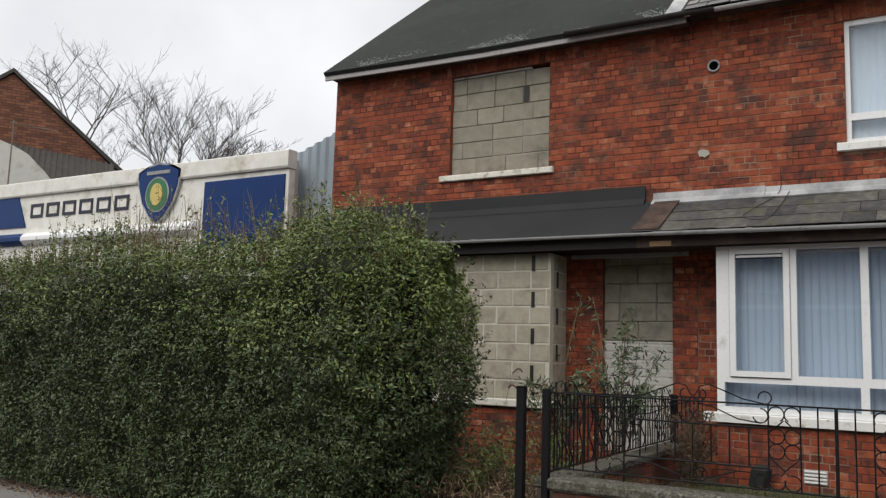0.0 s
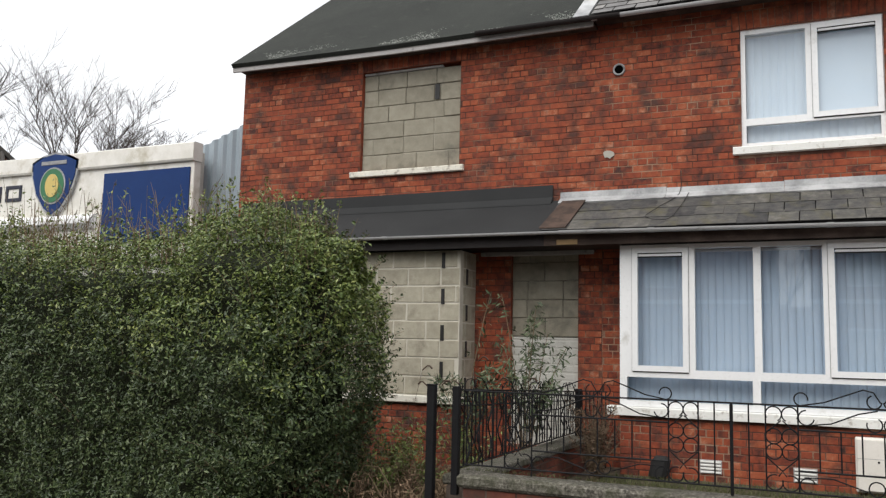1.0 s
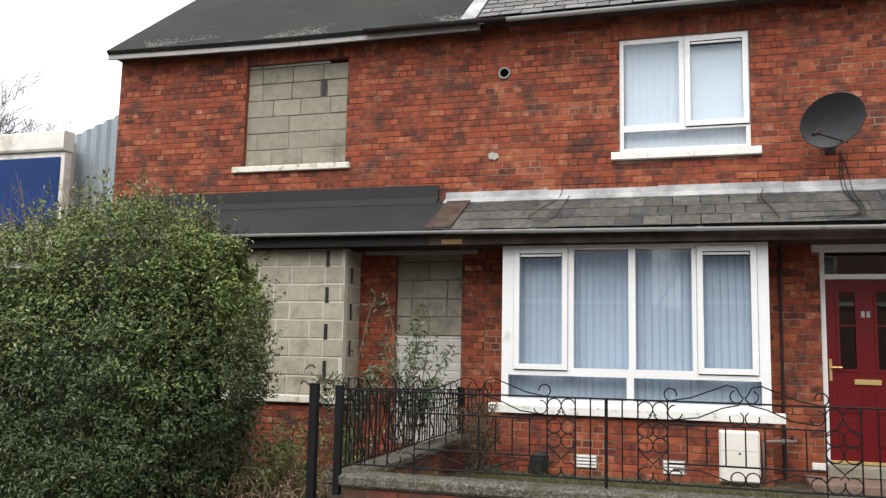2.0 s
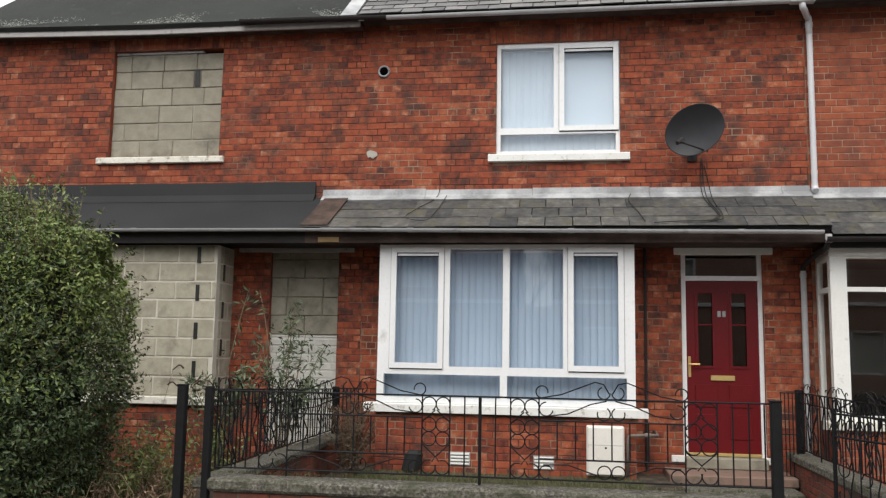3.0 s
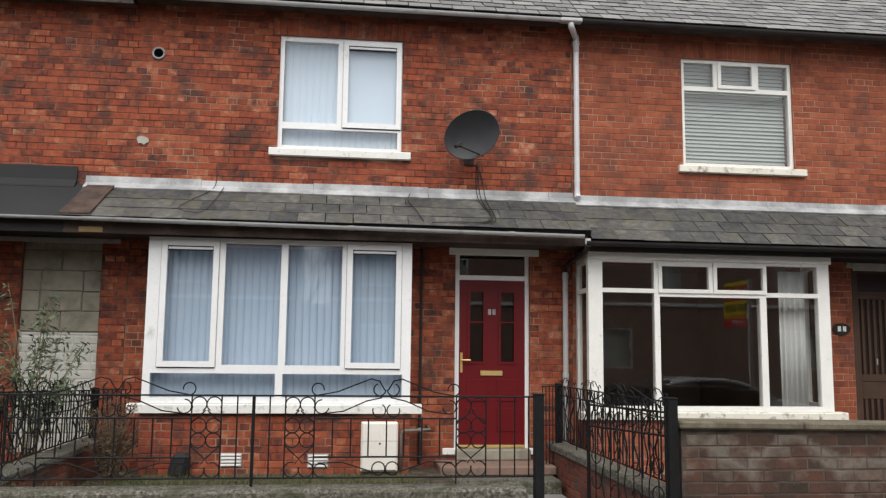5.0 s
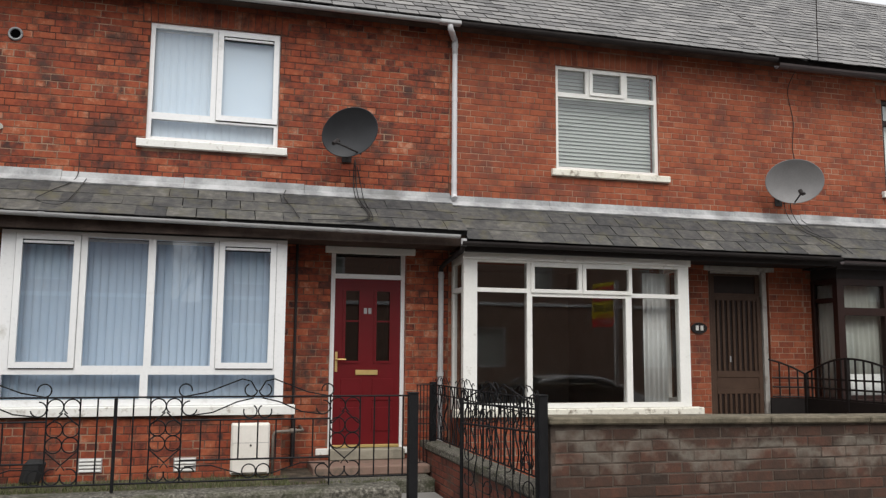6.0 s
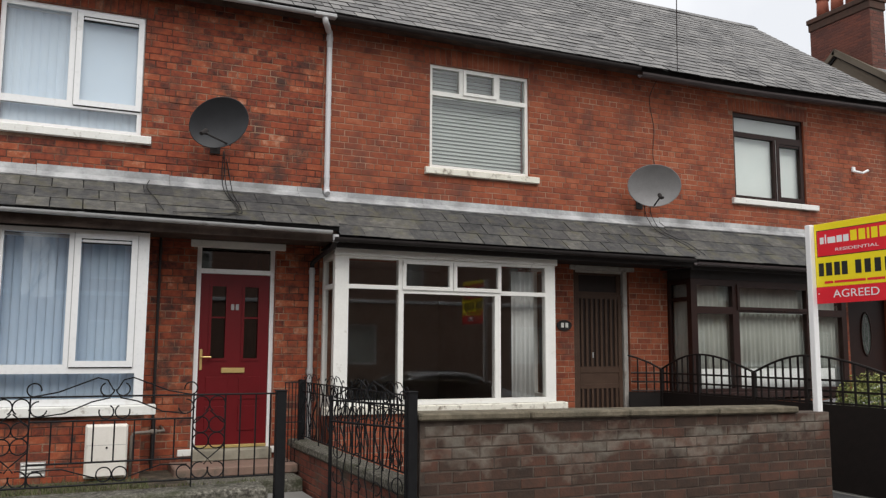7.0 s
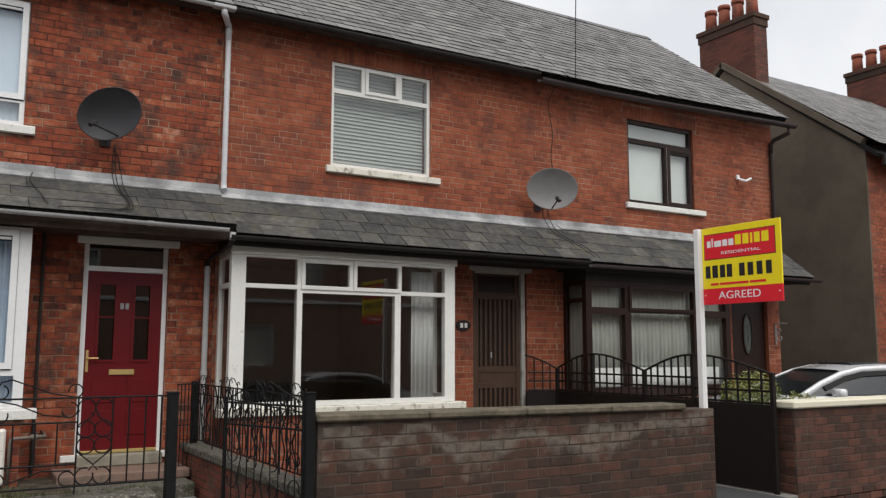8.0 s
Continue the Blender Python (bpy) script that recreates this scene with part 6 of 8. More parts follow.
# ---- downpipes ----
dp = thing("downpipe", "pale grey downpipe between the houses", "downpipe", at=(2.84, W - 0.05, 3.5))
bm = bmesh.new()
tube(bm, [(2.70, EAVE_Y - 0.08, 5.66), (2.70, EAVE_Y - 0.08, 5.60), (2.705, EAVE_Y - 0.07, 5.58), (2.725, EAVE_Y - 0.04, 5.572), (2.815, W - 0.09, 5.567), (2.836, W - 0.065, 5.557), (2.84, W - 0.06, 5.535), (2.84, W - 0.06, 5.36)], 0.038, 12)
under(part("swan_neck", bm, M["pipe_white"], None, "", True), dp)
under(part("hopper", boxes([(2.56, 2.84, EAVE_Y - 0.135, EAVE_Y - 0.03, 5.632, 5.682)], 0.012), M["gutter_grey"], None, "grey gutter outlet"), dp)
under(part("pipe", rod((2.84, W - 0.06, 5.40), (2.84, W - 0.06, 3.53), 0.034, 14), M["pipe_white"]), dp)
for z, r in ((5.475, 0.043), (4.76, 0.0375), (3.70, 0.0375)):
    under(part("collar", rod((2.84, W - 0.06, z - 0.025), (2.84, W - 0.06, z + 0.025), r, 14), M["pipe_white"]), dp)
bm = bmesh.new()
tube(bm, [(2.84, W - 0.06, 3.56), (2.84, W - 0.065, 3.52), (2.838, W - 0.10, 3.475)], 0.038, 12)
under(part("shoe", bm, M["pipe_white"]), dp)
dp2 = thing("downpipe", "grey downpipe beside the bay window", "downpipe", at=(2.68, W - 0.05, 0.3))
under(part("outlet", rod((2.76, LEAN_Y0 - 0.01, 2.88), (2.76, LEAN_Y0 + 0.0, 2.79), 0.035, 12), M["pipe_white"], None, "pale outlet stub"), dp2)
bm = bmesh.new()
tube(bm, [(2.76, LEAN_Y0 + 0.0, 2.80), (2.755, LEAN_Y0 + 0.06, 2.74), (2.72, W - 0.12, 2.66), (2.68, W - 0.06, 2.60), (2.68, W - 0.06, 2.5)], 0.03, 10)
under(part("swan_neck", bm, M["fascia"], None, "", True), dp2)
under(part("pipe", rod((2.68, W - 0.06, 2.55), (2.68, W - 0.06, 0.1), 0.034, 12), M["gutter_grey"]), dp2)
for z in (2.5, 1.3):
    under(part("collar", rod((2.68, W - 0.06, z - 0.025), (2.68, W - 0.06, z + 0.025), 0.04, 12), M["gutter_grey"]), dp2)
tagged(part("downpipe", rod((0.915, W - 0.03, 2.82), (0.915, W - 0.03, 0.25), 0.017, 10), M["fascia"]), "thin black downpipe beside the bay", "downpipe")
dp3 = thing("downpipe", "dark brown downpipe at the end of the terrace", "downpipe", at=(13.0, W - 0.06, 3.4))
bm = bmesh.new()
tube(bm, [(13.2, EAVE_Y - 0.07, 5.64), (13.2, EAVE_Y - 0.06, 5.55), (13.06, W - 0.1, 5.44), (13.02, W - 0.06, 5.36), (13.02, W - 0.06, 5.2)], 0.04, 10)
under(part("swan_neck", bm, M["brown_wood"], None, "", True), dp3)
under(part("pipe", rod((13.02, W - 0.06, 5.25), (13.02, W - 0.06, 3.45), 0.035, 12), M["brown_wood"]), dp3)

# ---- small fittings on the walls ----
flue = thing("flue_hole", "white rimmed round flue hole in the brick", "vent", at=(-2.29, W, 5.08))
bm = bmesh.new()
ring(bm, (-2.29, W - 0.012, 5.085), 0.066, "x", 0.015, n=20)
under(part("rim", bm, M["lead"], None, "pale mortar rim", True), flue)
# flat black disc on the wall paints the darkness inside the flue
under(part("pipe_mouth", rod((-2.29, W - 0.014, 5.085), (-2.29, W - 0.010, 5.085), 0.064, 20), M["void"]), flue)
bm = bmesh.new()
rnd = random.Random(8)
rim = [(-2.42 + rnd.uniform(0.055, 0.10) * math.cos(a) * 1.1, 4.015 + rnd.uniform(0.035, 0.06) * math.sin(a)) for a in [2 * math.pi * k / 14 for k in range(14)]]
prism(bm, rim, "y", W - 0.016, W - 0.002)
tagged(part("mortar_patch", bm, M["block_mortar"]), "pale patch of cement on the brick", "patch")
box_t = thing("meter_box", "cream plastic meter box fixed to the bay wall", "meter box", at=(0.42, BAY - 0.09, 0.26))
under(part("body", boxes([(0.215, 0.62, BAY - 0.12, BAY - 0.008, 0.255, 0.79)], 0.012), M["cream_plastic"]), box_t)
under(part("lid", boxes([(0.23, 0.605, BAY - 0.142, BAY - 0.121, 0.275, 0.775)], 0.012), M["cream_plastic"]), box_t)
under(part("seam", boxes([(0.23, 0.605, BAY - 0.1425, BAY - 0.14, 0.585, 0.59)], 0.0005), M["fascia_grey"]), box_t)
under(part("lock", rod((0.42, BAY - 0.146, 0.56), (0.42, BAY - 0.14, 0.56), 0.012), M["fascia"]), box_t)
bm = bmesh.new()
tube(bm, [(0.66, BAY - 0.05, 0.2), (0.66, BAY - 0.05, 0.66), (0.68, BAY - 0.05, 0.69), (0.9, BAY - 0.05, 0.70), (0.98, BAY - 0.02, 0.70), (1.0, W - 0.01, 0.70)], 0.016, 8)
tube(bm, [(0.84, BAY - 0.05, 0.697), (0.91, BAY - 0.05, 0.70)], 0.026, 8)
tagged(part("gas_pipe", bm, M["rust"], None, "", True), "dull metal gas pipe elbowed into the wall", "pipe")
for x, z in ((-1.185, 0.30), (-0.25, 0.285)):
    ab = thing("air_brick", "pale louvred air brick in the bay base", "vent", "air bricks", at=(x, BAY, z))
    under(part("frame", boxes([(x - 0.115, x + 0.115, BAY - 0.012, BAY + 0.01, z, z + 0.15)], 0.004), M["fascia_grey"]), ab)
    for k in range(4):
        under(part("louvre", boxes([(x - 0.105, x + 0.105, BAY - 0.026, BAY - 0.012, z + 0.012 + k * 0.036, z + 0.032 + k * 0.036)], 0.003), M["sill_white"]), ab)
plate = thing("house_plaque", "small dark oval plaque beside the brown door", "plaque", at=(6.30, W, 1.91))
bm = bmesh.new()
prism(bm, [(6.30 + 0.12 * math.cos(a), 1.91 + 0.075 * math.sin(a)) for a in [2 * math.pi * k / 20 for k in range(20)]], "y", W - 0.024, W - 0.009)
under(part("oval", bm, M["fascia"]), plate)
for dx in (-0.035, 0.035):
    under(part("pale_bar", boxes([(6.30 + dx - 0.022, 6.30 + dx + 0.022, W - 0.028, W - 0.0245, 1.88, 1.945)], 0.001), M["sill_white"]), plate)
cctv = thing("security_light", "small white security light on the wall", "lamp", at=(12.15, W, 4.62))
under(part("base", boxes([(12.08, 12.15, W - 0.05, W - 0.009, 4.61, 4.70)], 0.008), M["upvc"]), cctv)
bm = bmesh.new()
tube(bm, [(12.12, W - 0.05, 4.62), (12.2, W - 0.14, 4.58), (12.3, W - 0.17, 4.63)], 0.022, 8)
under(part("head", bm, M["upvc"]), cctv)
lantern = thing("wall_bracket", "pale scrolled metal bracket on the brick beside the end door", "bracket", at=(12.98, W, 1.8))
under(part("back_bar", boxes([(12.965, 12.995, W - 0.03, W - 0.009, 1.68, 2.06)], 0.004), M["lead"]), lantern)
bm = bmesh.new()
tube(bm, [(12.98, W - 0.02, 2.05), (12.98, W - 0.12, 2.06), (12.98, W - 0.26, 2.055)], 0.012, 6)
under(part("arm", bm, M["lead"]), lantern)
bm = bmesh.new()
ring(bm, (12.98, W - 0.10, 1.80), 0.07, "y", 0.010, 90, -230, 14, 0.5)
ring(bm, (12.98, W - 0.09, 1.93), 0.05, "y", 0.009, -90, 230, 14, 0.6)
for piece in islands(bm):
    under(part("scroll", piece, M["lead"]), lantern)

# ---- estate board ----
board = thing("estate_board", "yellow and red letting board on a white post", "sign", at=(6.62, 6.1, 0.96))
under(part("post", boxes([(6.585, 6.65, 6.055, 6.12, 0.94, 2.80)], 0.006), M["board_white"]), board)
PX, PY0, PY1 = 6.635, 6.052, 5.115
panel = under(part("panel", boxes([(PX, PX + 0.018, PY1, PY0, 2.185, 2.80)], 0.002), M["board_yellow"]), board)


def board_rect(name, y0, y1, z0, z1, mat, lift, parent, label=""):
    """A flat printed patch on the board's street face (-x side)."""
    return under(part(name, boxes([(PX - lift, PX - lift + 0.0012, min(y0, y1), max(y0, y1), z0, z1)], 0.0003), M[mat], None, label), parent)


def lettering(name, body, size, y, z, mat, lift, parent, width=None):
    """Built-in font on the board face, read along -y."""
    cu = bpy.data.curves.new(name, "FONT")
    cu.body, cu.size, cu.align_x, cu.align_y, cu.extrude = body, size, "CENTER", "CENTER", 0.0006
    tmp = new(name, cu)
    bpy.context.view_layer.update()
    me = bpy.data.meshes.new_from_object(tmp)
    bpy.data.objects.remove(tmp)
    me.materials.clear()
    me.materials.append(M[mat])
    if width:
        xs = [v.co.x for v in me.vertices]
        k = width / (max(xs) - min(xs))
        for v in me.vertices:
            v.co.x *= k
    me.transform(Matrix(((0, 0, -1, PX - lift), (-1, 0, 0, y), (0, 1, 0, z), (0, 0, 0, 1))))
    return under(new(name, me), parent)


mid = (PY0 + PY1) / 2
board_rect("edge_line", PY0 - 0.028, PY1 + 0.055, 2.475, 2.735, "board_black", 0.0012, panel)
board_rect("red_field", PY0 - 0.035, PY1 + 0.062, 2.482, 2.728, "board_red", 0.0025, panel)
for a, b, lo, hi, mat in ((0.07, 0.115, 2.60, 2.665, "board_white"), (0.13, 0.145, 2.60, 2.69, "board_white"), (0.16, 0.25, 2.60, 2.66, "board_white"), (0.265, 0.325, 2.60, 2.665, "board_white"), (0.34, 0.40, 2.60, 2.665, "board_white"),
                          (0.42, 0.49, 2.598, 2.698, "board_yellow"), (0.51, 0.58, 2.598, 2.698, "board_yellow"), (0.60, 0.625, 2.598, 2.698, "board_yellow"), (0.645, 0.71, 2.598, 2.698, "board_yellow"), (0.73, 0.81, 2.598, 2.698, "board_yellow")):
    board_rect("name_bar", PY0 - a, PY0 - b, lo, hi, mat, 0.004, panel)
lettering("lettering", "RESIDENTIAL", 0.042, mid - 0.01, 2.532, "board_white", 0.0045, panel, 0.47)
for a, b in ((0.04, 0.10), (0.125, 0.195), (0.22, 0.285), (0.305, 0.37), (0.455, 0.52), (0.555, 0.62), (0.66, 0.725), (0.765, 0.83)):
    board_rect("number_bar", PY0 - a, PY0 - b, 2.29, 2.415, "board_black", 0.002, panel)
for a, b in ((0.10, 0.20), (0.215, 0.56), (0.575, 0.76)):
    board_rect("address_bar", PY0 - a, PY0 - b, 2.215, 2.238, "board_red", 0.002, panel)
slip = under(part("agreed_panel", boxes([(PX - 0.001, PX + 0.017, PY1, PY0, 2.025, 2.183)], 0.002), M["board_red"], None, "red lower panel"), board)
lettering("lettering", "AGREED", 0.105, mid + 0.02, 2.11, "board_white", 0.003, slip, 0.50)
for y in (PY0 - 0.03, PY1 + 0.03):
    under(part("screw", rod((PX - 0.004, y, 2.12), (PX + 0.002, y, 2.12), 0.007, 8), M["board_white"]), slip)

# ---- showroom beyond the end house ----
SY = 11.0
showroom = thing("showroom", "white car showroom front with blue sign panels", "shop", at=(-14, 13, 0))
hpart("wall", boxes([(-26, -9.95, SY + 0.2, SY + 0.45, -0.35, 4.9)], 0.01), M["plaster_white"], showroom)
hpart("fascia", boxes([(-26, -9.80, SY + 0.02, SY + 0.19, 3.0, 4.66)], 0.01), M["sign_white"], showroom, "stained white fascia board")
bm = bmesh.new()
prism(bm, [(SY + 0.19, 4.665), (SY - 0.03, 4.665), (SY - 0.05, 4.70), (SY - 0.05, 4.97), (SY - 0.02, 4.99), (SY + 0.19, 4.99)], "x", -26, -9.78)
hpart("top_band", bm, M["sign_white"], showroom, "stained top band of the fascia")
bm = bmesh.new()
prism(bm, [(SY + 0.018, 3.84), (SY - 0.06, 3.82), (SY - 0.13, 3.74), (SY - 0.13, 3.66), (SY - 0.05, 3.58), (SY + 0.018, 3.56)], "x", -17.3, -12.0)
hpart("bullnose", bm, M["board_white"], showroom, "rounded white ledge")
hpart("blue_panel", boxes([(-11.85, -9.87, SY - 0.01, SY + 0.018, 3.3, 4.56)], 0.004), M["sign_blue"], showroom, "blue sign panel")
bm = bmesh.new()
prism(bm, [(-26, 3.98), (-17.35, 3.98), (-17.72, 4.72), (-26, 4.72)], "y", SY - 0.01, SY + 0.018)
hpart("blue_panel", bm, M["sign_blue"], showroom, "blue sign panel with slanted end")
bm = bmesh.new()
prism(bm, [(SY + 0.018, 3.84), (SY - 0.06, 3.82), (SY - 0.13, 3.74), (SY - 0.13, 3.66), (SY - 0.05, 3.58), (SY + 0.018, 3.56)], "x", -26, -17.3)
hpart("bullnose", bm, M["sign_blue"], showroom, "rounded blue ledge")
for k in range(6):
    a = -17.22 + k * 0.56
    hpart("name_bar", boxes([(a, a + 0.44, SY + 0.002, SY + 0.018, 4.17, 4.235), (a, a + 0.44, SY + 0.002, SY + 0.018, 4.415, 4.48), (a, a + 0.07, SY + 0.003, SY + 0.018, 4.236, 4.414), (a + 0.37, a + 0.44, SY + 0.003, SY + 0.018, 4.236, 4.414)], 0.003), M["sign_dark"], showroom, "dark bar where a brand name stands")


def shield(s, cx, cz):
    return [(cx + s * x, cz + s * z) for x, z in ((-0.56, 0.36), (-0.3, 0.47), (0, 0.52), (0.3, 0.47), (0.56, 0.36), (0.54, 0.1), (0.42, -0.22), (0.2, -0.5), (0, -0.62), (-0.2, -0.5), (-0.42, -0.22), (-0.54, 0.1))]


for s, mat, d in ((1.08, "lead", 0.05), (1.0, "sign_blue", 0.065)):
    bm = bmesh.new()
    prism(bm, shield(s, -13.07, 4.48), "y", SY - d, SY + 0.015)
    hpart("emblem", bm, M[mat], showroom, "shield-shaped emblem")
for rx, rz, mat, d in ((0.33, 0.35, "lead", 0.075), (0.30, 0.32, "emblem_green", 0.085), (0.17, 0.22, "emblem_gold", 0.095)):
    bm = bmesh.new()
    prism(bm, [(-13.07 + rx * math.cos(a), 4.40 + rz * math.sin(a)) for a in [2 * math.pi * k / 24 for k in range(24)]], "y", SY - d, SY - 0.06)
    hpart("emblem_disc", bm, M[mat], showroom)
hpart("emblem_bar", boxes([(-13.4, -12.75, SY - 0.075, SY - 0.06, 4.80, 4.87)], 0.003), M["lead"], showroom)

# corrugated screen between showroom and end house
bm = bmesh.new()
low_v, top_v, n = [], [], 46
for k in range(n):
    x = -10.2 + k * 0.05
    y = 11.6 - (0.0, 0.0, 0.045, 0.045)[k % 4]
    low_v.append(bm.verts.new((x, y, -0.35)))
    top_v.append(bm.verts.new((x, y, 5.06 + 0.36 * (x + 10.13))))
for k in range(n - 1):
    bm.faces.new((low_v[k], low_v[k + 1], top_v[k + 1], top_v[k]))
screen = tagged(part("corrugated_screen", bm, M["corrugated"]), "blue-grey corrugated steel screen", "screen")
sol = screen.modifiers.new("thick", "SOLIDIFY")
sol.thickness = 0.004
part("frame", boxes([(-10.24, -10.2, 11.54, 11.62, -0.35, 5.05)], 0.004), M["corrugated"], screen)

# ---- brick building far behind the showroom, its gable towards the street ----
back = thing("gabled_building", "old brick gabled building with a lean-to roof", "house")
bm = bmesh.new()
prism(bm, [(-5.5, -0.35), (-5.5, 7.55), (0, 12.2), (5.5, 7.55), (5.5, -0.35)], "y", 0, 0.4)
part("gable", bm, M["brick_far"], back)
for s in (-1, 1):
    bm = bmesh.new()
    prism(bm, [(s * 5.7, 7.45), (0, 12.25), (0, 12.42), (s * 5.8, 7.58)], "y", -0.12, 10)
    part("roof_slope", bm, M["pebble_yellow"], back, "dark slate roof")
bm = bmesh.new()
tops = [(-3.2, -0.13, 9.60), (4.1, -0.13, 8.85), (4.1, -3.0, 7.22), (-3.2, -3.0, 7.97)]
add(bm, tops + [(x, y, z - 0.12) for x, y, z in tops], [(0, 1, 2, 3), (7, 6, 5, 4), (0, 4, 5, 1), (1, 5, 6, 2), (2, 6, 7, 3), (3, 7, 4, 0)])
low_roof = part("lean_to_roof", bm, M["pebble_yellow"], back, "dark corrugated lean-to roof")
for k in range(34):
    x = -3.1 + k * 0.215
    f = (x + 3.2) / 7.3
    part("corrugation", rod((x, -0.13, 9.62 - 0.75 * f), (x, -3.0, 7.99 - 0.75 * f), 0.05, 5), M["pebble_yellow"], low_roof)
bm = bmesh.new()
prism(bm, [(-6.5, -0.35), (4.0, -0.35), (4.0, 7.0), (2.0, 7.1), (1.54, 7.64), (0.91, 8.26), (0.41, 8.52), (-0.07, 8.68), (-6.5, 9.35)], "y", -3.3, -3.05)
part("white_end", bm, M["plaster_white"], back, "stained white plastered end wall")
back.matrix_world = pose(-32.6, 19.55, 0.15, 0, 0, 56)

# ---- neighbour across the gap ----
far = thing("neighbour_house", "brick house with dark rendered gable and slate roof", "house", at=(20, 14, 0))
bm = bmesh.new()
prism(bm, [(W, -0.35), (W, 5.72), (13.6, 8.4), (17.1, 5.72), (17.1, -0.35)], "x", 16.06, 16.4)
hpart("gable", bm, M["render_grey"], far, "dark grey cement rendered gable")
fw = hpart("wall", wall_mesh(16.4, 30, -0.35, 5.8, W, W + 0.25, [(17.6, 19.2, 4.0, 5.3), (17.2, 20.0, 1.0, 2.6)]), [M["mortar"], M["brick_26"]], far)
lay("brick", fw, courses(16.1, 19.5, 0.0, 5.75, W, [(17.6, 19.2, 4.0, 5.3), (17.2, 20.0, 1.0, 2.6)], seed=90), M["brick_26"], 0.004, (16.3, 3.5), 200, "brickwork")
frame_far = hpart("window", framed(17.6, 19.2, 4.0, 5.3, W + 0.05, W + 0.12, [(17.68, 18.36, 4.08, 5.22), (18.44, 19.12, 4.08, 5.22)]), M["upvc"], far)
pane_part(frame_far, 17.66, 19.14, 4.06, 5.24, W + 0.1, M["glass_dark"])
bm = bmesh.new()
prism(bm, slab(W - 0.32, 5.53, 13.6, 8.48, 0.08), "x", 16.02, 30)
prism(bm, [(17.4, 5.6), (13.6, 8.48), (13.6, 8.36), (17.4, 5.48)], "x", 16.02, 30)
froof = hpart("roof", bm, M["slate_bed"], far, "grey slate roof")
FS = math.atan2(8.48 - 5.53, 13.6 - W + 0.32)
lay("slate", froof, slope_pieces(16.02, 24, W - 0.34, 5.53, FS, 4.85, 0.28, 0.19, 0.0135, 77, gap=0.012, wild=2.4), M["slate_up"], 0.003, (16.5, 7.5), 200, "slating")
bm = bmesh.new()
prism(bm, slab(W - 0.03, 5.90, 13.6, 8.57, 0.13), "x", 15.98, 16.14)
prism(bm, [(13.601, 8.57), (14.3, 8.03), (14.3, 7.90), (13.601, 8.44)], "x", 15.98, 16.14)
prism(bm, slab(W + 0.0, 5.79, 13.6, 8.46, 0.03), "x", 16.06, 16.12)
hpart("verge", bm, M["render_grey"], far, "cement verge")
hpart("eaves_board", boxes([(16.15, 30, W - 0.36, W - 0.3, 5.3, 5.53)], 0.004), M["fascia"], far)


def chimney(parent, x0, x1, y0, y1, z0, z1, pots, mat):
    stack = hpart("chimney", wall_mesh(x0, x1, z0, z1, y0, y1), [M["mortar_dark"], mat], parent, "brick chimney stack with clay pots")
    lay("brick", stack, courses(x0, x1, z0, z1 - 0.3, y0, seed=int(x0 * 7)), mat, 0.004, None, 200)
    gau = 0.0685
    side = []
    rnd = random.Random(3)
    for k in range(int((z1 - 0.3 - z0) / gau)):
        y = y0 - (0.11 if k % 2 else 0)
        while y < y1:
            a, b = max(y, y0), min(y + 0.2285, y1)
            y += 0.2285
            if b - a > 0.05:
                side.append((x0 - 0.006 + 0.03 + rnd.uniform(-0.002, 0.002), (a + b) / 2, z0 + (k + 0.5) * gau, 0.06, round((b - a - 0.01) / 0.012) * 0.012, gau - 0.01))
    lay("brick", stack, side, mat, 0.004, None, 300, "brickwork")
    under(part("corbel", boxes([(x0 - 0.03, x1 + 0.03, y0 - 0.03, y1 + 0.03, z1 - 0.3, z1 - 0.12)], 0.01), M["brick_yard"]), stack)
    under(part("corbel_cap", boxes([(x0 - 0.06, x1 + 0.06, y0 - 0.06, y1 + 0.06, z1 - 0.119, z1)], 0.012), M["brick_yard"]), stack)
    for k in range(pots):
        y = y0 + (k + 0.5) * (y1 - y0) / pots
        bm = bmesh.new()
        tube(bm, [((x0 + x1) / 2, y, z1 - 0.02), ((x0 + x1) / 2, y, z1 + 0.5)], 0.155, 14, 0.13)
        tube(bm, [((x0 + x1) / 2, y, z1 + 0.45), ((x0 + x1) / 2, y, z1 + 0.55)], 0.155, 14)
        under(part("chimney_pot", bm, M["terracotta"], None, "terracotta chimney pot", True), stack)


M["brick_stack"] = material("sooty_red_brick", [(0.07, 0.032, 0.026), (0.12, 0.045, 0.033), (0.17, 0.055, 0.036)], None, 0.88, 1.6, 45, 0.35, spread=0.5)
chimney(far, 16.105, 16.56, 12.70, 14.36, 7.2, 9.56, 4, M["brick_stack"])
chimney(far, 22.1, 22.6, 12.6, 14.29, 7.2, 9.54, 4, M["brick_stack"])
hpart("back_wall", boxes([(16.4, 30, 17.3, 17.5, -0.35, 5.7)], 0.01), M["brick_26"], far)

# ridge vent on the terrace roof
hpart("ridge_block", boxes([(7.75, 8.25, RIDGE_Y - 0.3, RIDGE_Y + 0.3, RIDGE_Z - 0.1, RIDGE_Z + 0.22)], 0.02), M["sign_white"], house_c, "capped pale chimney stub")

